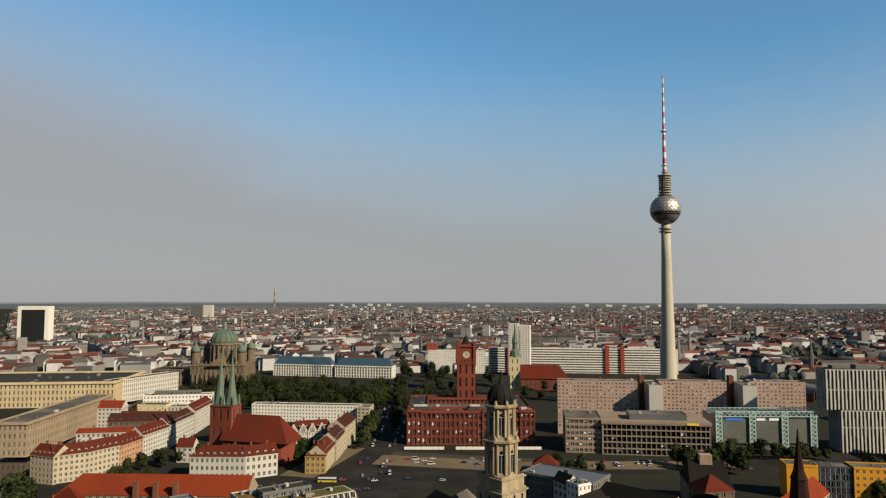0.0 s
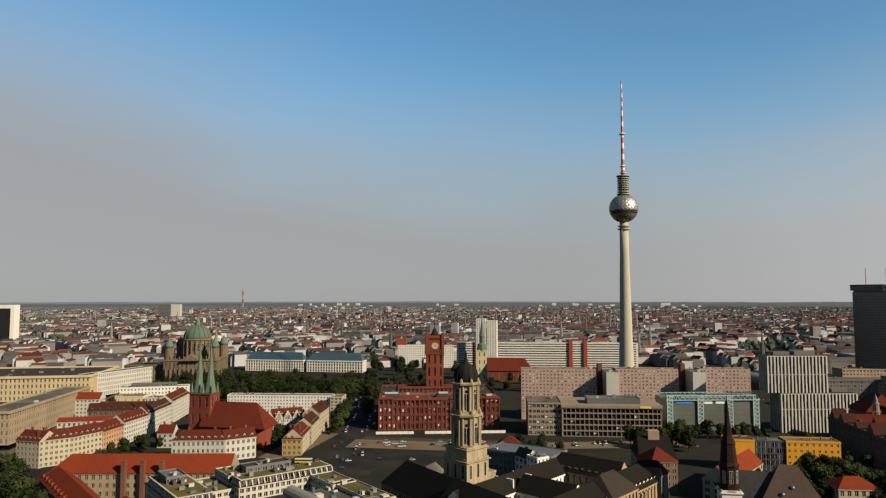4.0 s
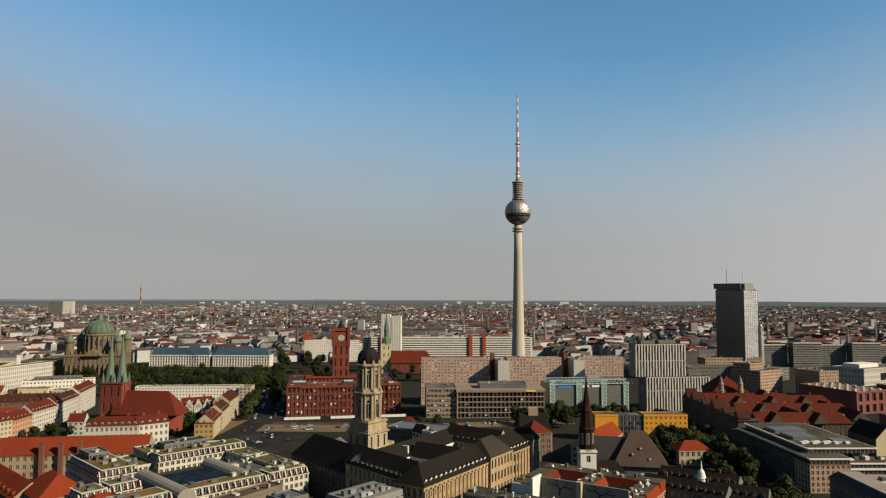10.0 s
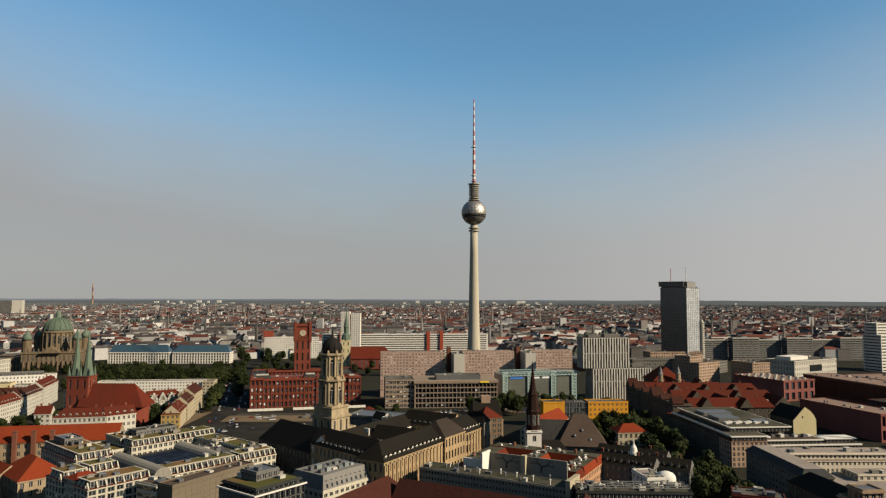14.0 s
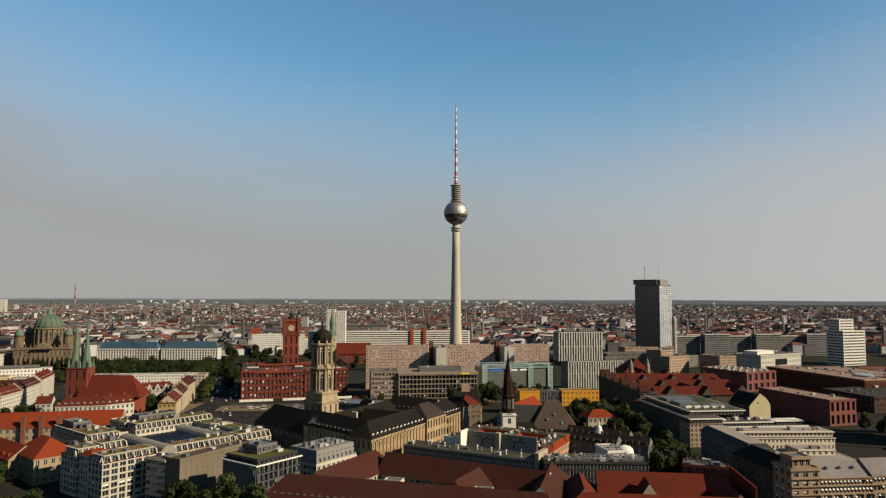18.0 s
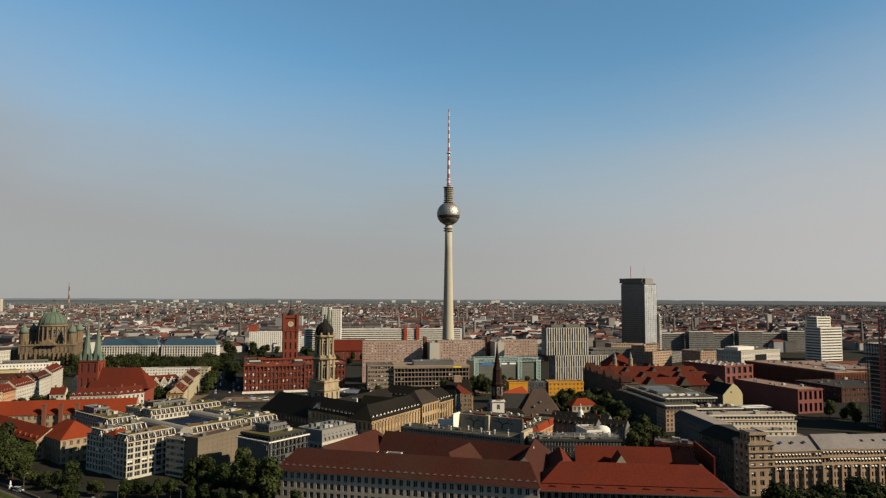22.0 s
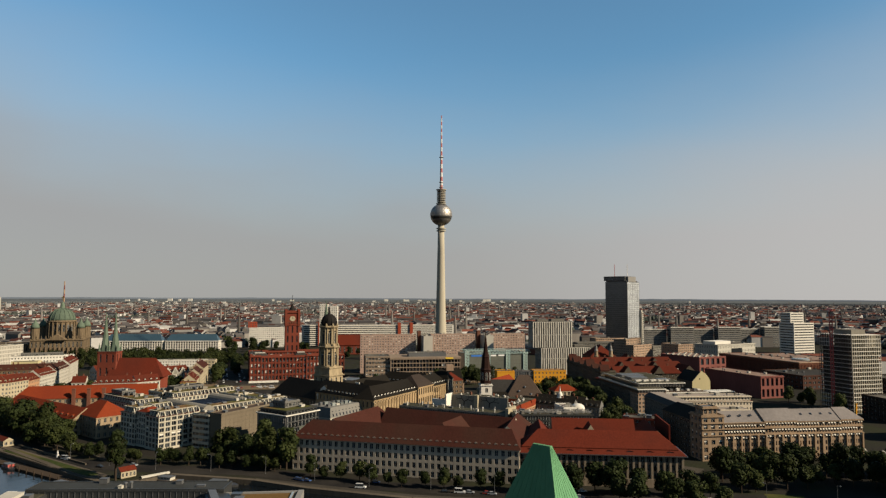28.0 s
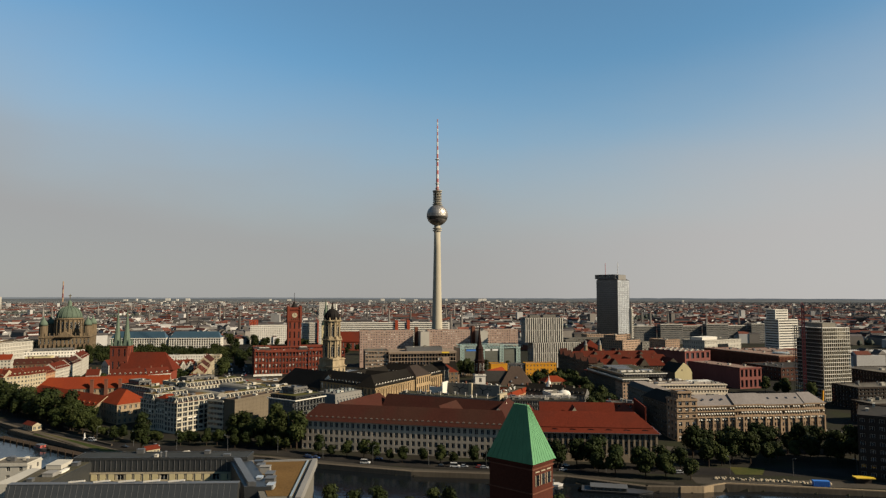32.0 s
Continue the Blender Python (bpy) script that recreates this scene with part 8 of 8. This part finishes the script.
def near_radius(dist):
    """The land past NEAR is drawn together towards the horizon: the radius at which a true distance lies."""
    if dist < NEAR:
        return dist
    return NEAR + (FAR - NEAR) * math.log(dist / NEAR) / math.log(28000 / NEAR)


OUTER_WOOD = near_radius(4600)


def far_house(x, y, sc, rot, w_, d_, h_, k, ridge):
    g = boxes[k]
    z = ground_z(x, y) - 1
    c, s = math.cos(rot), math.sin(rot)
    n0 = len(g.v)
    g.box(-w_ / 2, -d_ / 2, 0, w_ / 2, d_ / 2, h_, 0, bottom=False)
    if ridge and k < 5:
        g.hip(-w_ / 2, -d_ / 2, w_ / 2, d_ / 2, h_, ridge, over=0.3 * sc, m=1, gable=0)
    g.v[n0:] = [(x + a * c - b * s, y + a * s + b * c, z + e) for a, b, e in g.v[n0:]]


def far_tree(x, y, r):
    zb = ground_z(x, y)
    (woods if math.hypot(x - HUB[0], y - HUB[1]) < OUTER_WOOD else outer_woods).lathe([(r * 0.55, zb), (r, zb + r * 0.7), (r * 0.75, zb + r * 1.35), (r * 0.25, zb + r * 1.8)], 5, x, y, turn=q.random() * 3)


def far_block(x, y, sc, rot, dist):
    """Terraces round a planted yard, some sides broken up or missing."""
    c, s = math.cos(rot), math.sin(rot)
    bw, bd = q.uniform(34, 62) * sc, q.uniform(30, 56) * sc
    style = q.randrange(6)
    h0 = q.uniform(12, 19) * sc
    for ox, oy, ln, turn in ((0, -bd / 2, bw, 0), (0, bd / 2, bw, 0), (-bw / 2, 0, bd, math.pi / 2), (bw / 2, 0, bd, math.pi / 2)):
        if q.random() < 0.14:
            continue
        n = q.choice([1, 1, 2, 2, 3]) if dist < 4200 else 1
        for i in range(n):
            u = (i + 0.5) / n - 0.5
            a, b = ox + math.cos(turn) * u * ln, oy + math.sin(turn) * u * ln
            k = style if q.random() < 0.45 else q.randrange(6)
            far_house(x + a * c - b * s, y + a * s + b * c, sc, rot + turn, ln / n * 1.01, q.uniform(10, 13) * sc, h0 + q.uniform(-3, 3) * sc, k, q.uniform(2.5, 5.5) * sc)
    for _ in range(q.randrange(2, 6)):
        far_tree(x + q.gauss(0, bw * 0.45), y + q.gauss(0, bd * 0.45), q.uniform(4, 7) * sc)
    p = q.random()
    if p < 0.022:
        far_house(x, y, sc, rot, q.uniform(14, 30) * sc, 14 * sc, q.uniform(26, 44) * sc, q.choice([2, 5, 5, 3]), 0)
    elif p < 0.065:
        g = boxes[q.choice([1, 3])]
        g.lathe([(3.5 * sc, ground_z(x, y)), (3.2 * sc, ground_z(x, y) + 34 * sc), (0.2 * sc, ground_z(x, y) + 62 * sc)], 6, x, y, m=0)


dist = 640.0
while dist < 13000:
    step = 62.0 + dist * 0.006
    r = near_radius(dist)
    sc = r / dist
    n = int(2 * half * dist / (74 + dist * 0.004))
    for i in range(n):
        a = math.pi / 2 + 0.05 + half * (2 * (i + q.random() * 0.7) / n - 1)
        rr0 = r + q.uniform(-0.3, 0.3) * step * sc
        x, y = HUB[0] + rr0 * math.cos(a), HUB[1] + rr0 * math.sin(a)
        if any(x0 < x < x1 and y0 < y < y1 for x0, y0, x1, y1 in KEEP) or y < -150 and abs(x) < 700 or rr0 > FAR - 60:
            continue
        tx_, ty_ = dist * math.cos(a), dist * math.sin(a)
        green = noise.noise((tx_ / 700, ty_ / 900, 3.3)) + 0.5 * noise.noise((tx_ / 260, ty_ / 300, 8.1))
        rot = 0.25 + 1.4 * noise.noise((tx_ / 900, ty_ / 900, 1.7)) + q.gauss(0, 0.06)
        if green > 0.34 + q.gauss(0, 0.05) or q.random() < (dist - 3800) / 6500:
            for _ in range(7 if dist < 4000 else 4):
                far_tree(x + q.gauss(0, 24) * sc, y + q.gauss(0, 24) * sc, q.uniform(5, 9) * sc)
        elif q.random() < 0.92:
            far_block(x, y, sc, rot, dist)
    dist += step
slabs = Geo()
for _ in range(60):
    a = math.pi / 2 + q.choice([q.uniform(-0.05, 0.09), q.uniform(-0.13, -0.05), q.uniform(0.3, 0.42), q.uniform(-0.4, 0.4)])
    r = near_radius(q.uniform(5500, 16000))
    x, y = HUB[0] + r * math.cos(a), HUB[1] + r * math.sin(a)
    w_, h_ = q.uniform(12, 60) * r / 9000, q.uniform(18, 34) * r / 9000
    zb = ground_z(x, y) - 1
    slabs.box(x - w_ / 2, y - 4, zb, x + w_ / 2, y + 4, zb + h_, bottom=False)
tagged(new("distant_slabs", slabs.mesh("distant_slabs", "white_panel")), "pale distant apartment slabs on the horizon", "apartment blocks", kind="stuff")
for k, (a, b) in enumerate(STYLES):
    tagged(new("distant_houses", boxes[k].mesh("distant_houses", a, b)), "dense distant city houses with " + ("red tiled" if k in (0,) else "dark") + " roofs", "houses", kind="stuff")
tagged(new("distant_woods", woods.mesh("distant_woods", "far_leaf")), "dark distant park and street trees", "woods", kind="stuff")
# outer woods share the outer land's haze colour instead of a leaf green
tagged(new("outer_woods", outer_woods.mesh("outer_woods", "far_plain")), "woods towards the horizon, distance haze in their grey-blue colour", "woods", kind="stuff")
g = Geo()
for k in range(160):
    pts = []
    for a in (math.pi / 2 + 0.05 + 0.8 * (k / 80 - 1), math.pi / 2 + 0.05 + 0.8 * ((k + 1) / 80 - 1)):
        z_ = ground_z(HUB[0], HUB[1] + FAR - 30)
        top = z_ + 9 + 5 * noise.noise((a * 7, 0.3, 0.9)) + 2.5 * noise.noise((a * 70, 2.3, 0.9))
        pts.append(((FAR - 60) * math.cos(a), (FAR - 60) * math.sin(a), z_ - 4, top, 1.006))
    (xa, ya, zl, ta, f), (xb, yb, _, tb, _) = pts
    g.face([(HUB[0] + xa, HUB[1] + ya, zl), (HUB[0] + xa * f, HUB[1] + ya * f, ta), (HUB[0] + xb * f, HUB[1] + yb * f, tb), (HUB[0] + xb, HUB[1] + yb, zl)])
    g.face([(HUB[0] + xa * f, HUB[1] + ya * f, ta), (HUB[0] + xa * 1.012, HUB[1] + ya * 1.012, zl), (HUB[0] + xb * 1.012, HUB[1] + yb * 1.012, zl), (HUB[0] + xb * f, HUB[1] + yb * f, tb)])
# the hills' haze is part of their surface colour
tagged(new("backdrop_hills", g.mesh("backdrop_hills", "far_hill")), "low hills on the horizon, haze in their grey-blue colour", "hills", kind="structure")

# ---- more street trees and traffic ----
for x, y, s_ in ((-253, -239, 1.0), (-258, -211, 1.1), (-273, -184, 1.0), (-252, -254, 0.8), (-280, -149, 1.1), (-288, 68, 1.0), (-279, 87, 1.1), (-268, 102, 1.0), (-186, 138, 0.9), (-163, 55, 1.0), (-142, 43, 1.0), (-418, 352, 1.2), (-440, 455, 1.3), (-398, 300, 1.2), (-270, -324, 1.0), (-285, -302, 1.0), (-329, -139, 0.9), (-319, -148, 0.8), (-372, 225, 1.2), (-380, 250, 1.3), (-356, 205, 1.1), (-318, 178, 1.2), (-305, 196, 1.1), (-330, 232, 1.3), (-312, 252, 1.2), (-286, 214, 1.1), (-262, 190, 1.2), (-240, 206, 1.0), (-342, 268, 1.3), (-226, 168, 1.1), (-298, 148, 1.0), (-70, 96, 1.1), (-52, 118, 1.0), (-88, 74, 1.0), (-96, 132, 1.1), (-34, 88, 0.9), (-120, 66, 1.0)):
    plant(x, y, s_)
plant(-187.6, -637, 1.45, 3)
plant(-114, -621, 1.5, 3)
plant(-109, -623, 1.3, 3)
for x, y, s_ in ((112, -361, 1.0), (104, -352, 0.9), (113, -391, 1.0), (125, -404, 1.05), (130, -417, 0.95), (96, -345, 0.9), (84, -362, 0.8), (-409, -288, 1.0), (-412, -303, 0.9), (-287, -286, 0.95), (-281, -279, 0.8), (-330, -123, 0.9), (-269, -176, 1.0), (-274, -160, 0.9)):
    plant(x, y, s_)
cars_along([(-212, -330), (-228, -270), (-290, -60)], 20, [-9, -5, 5, 9], 0.4)
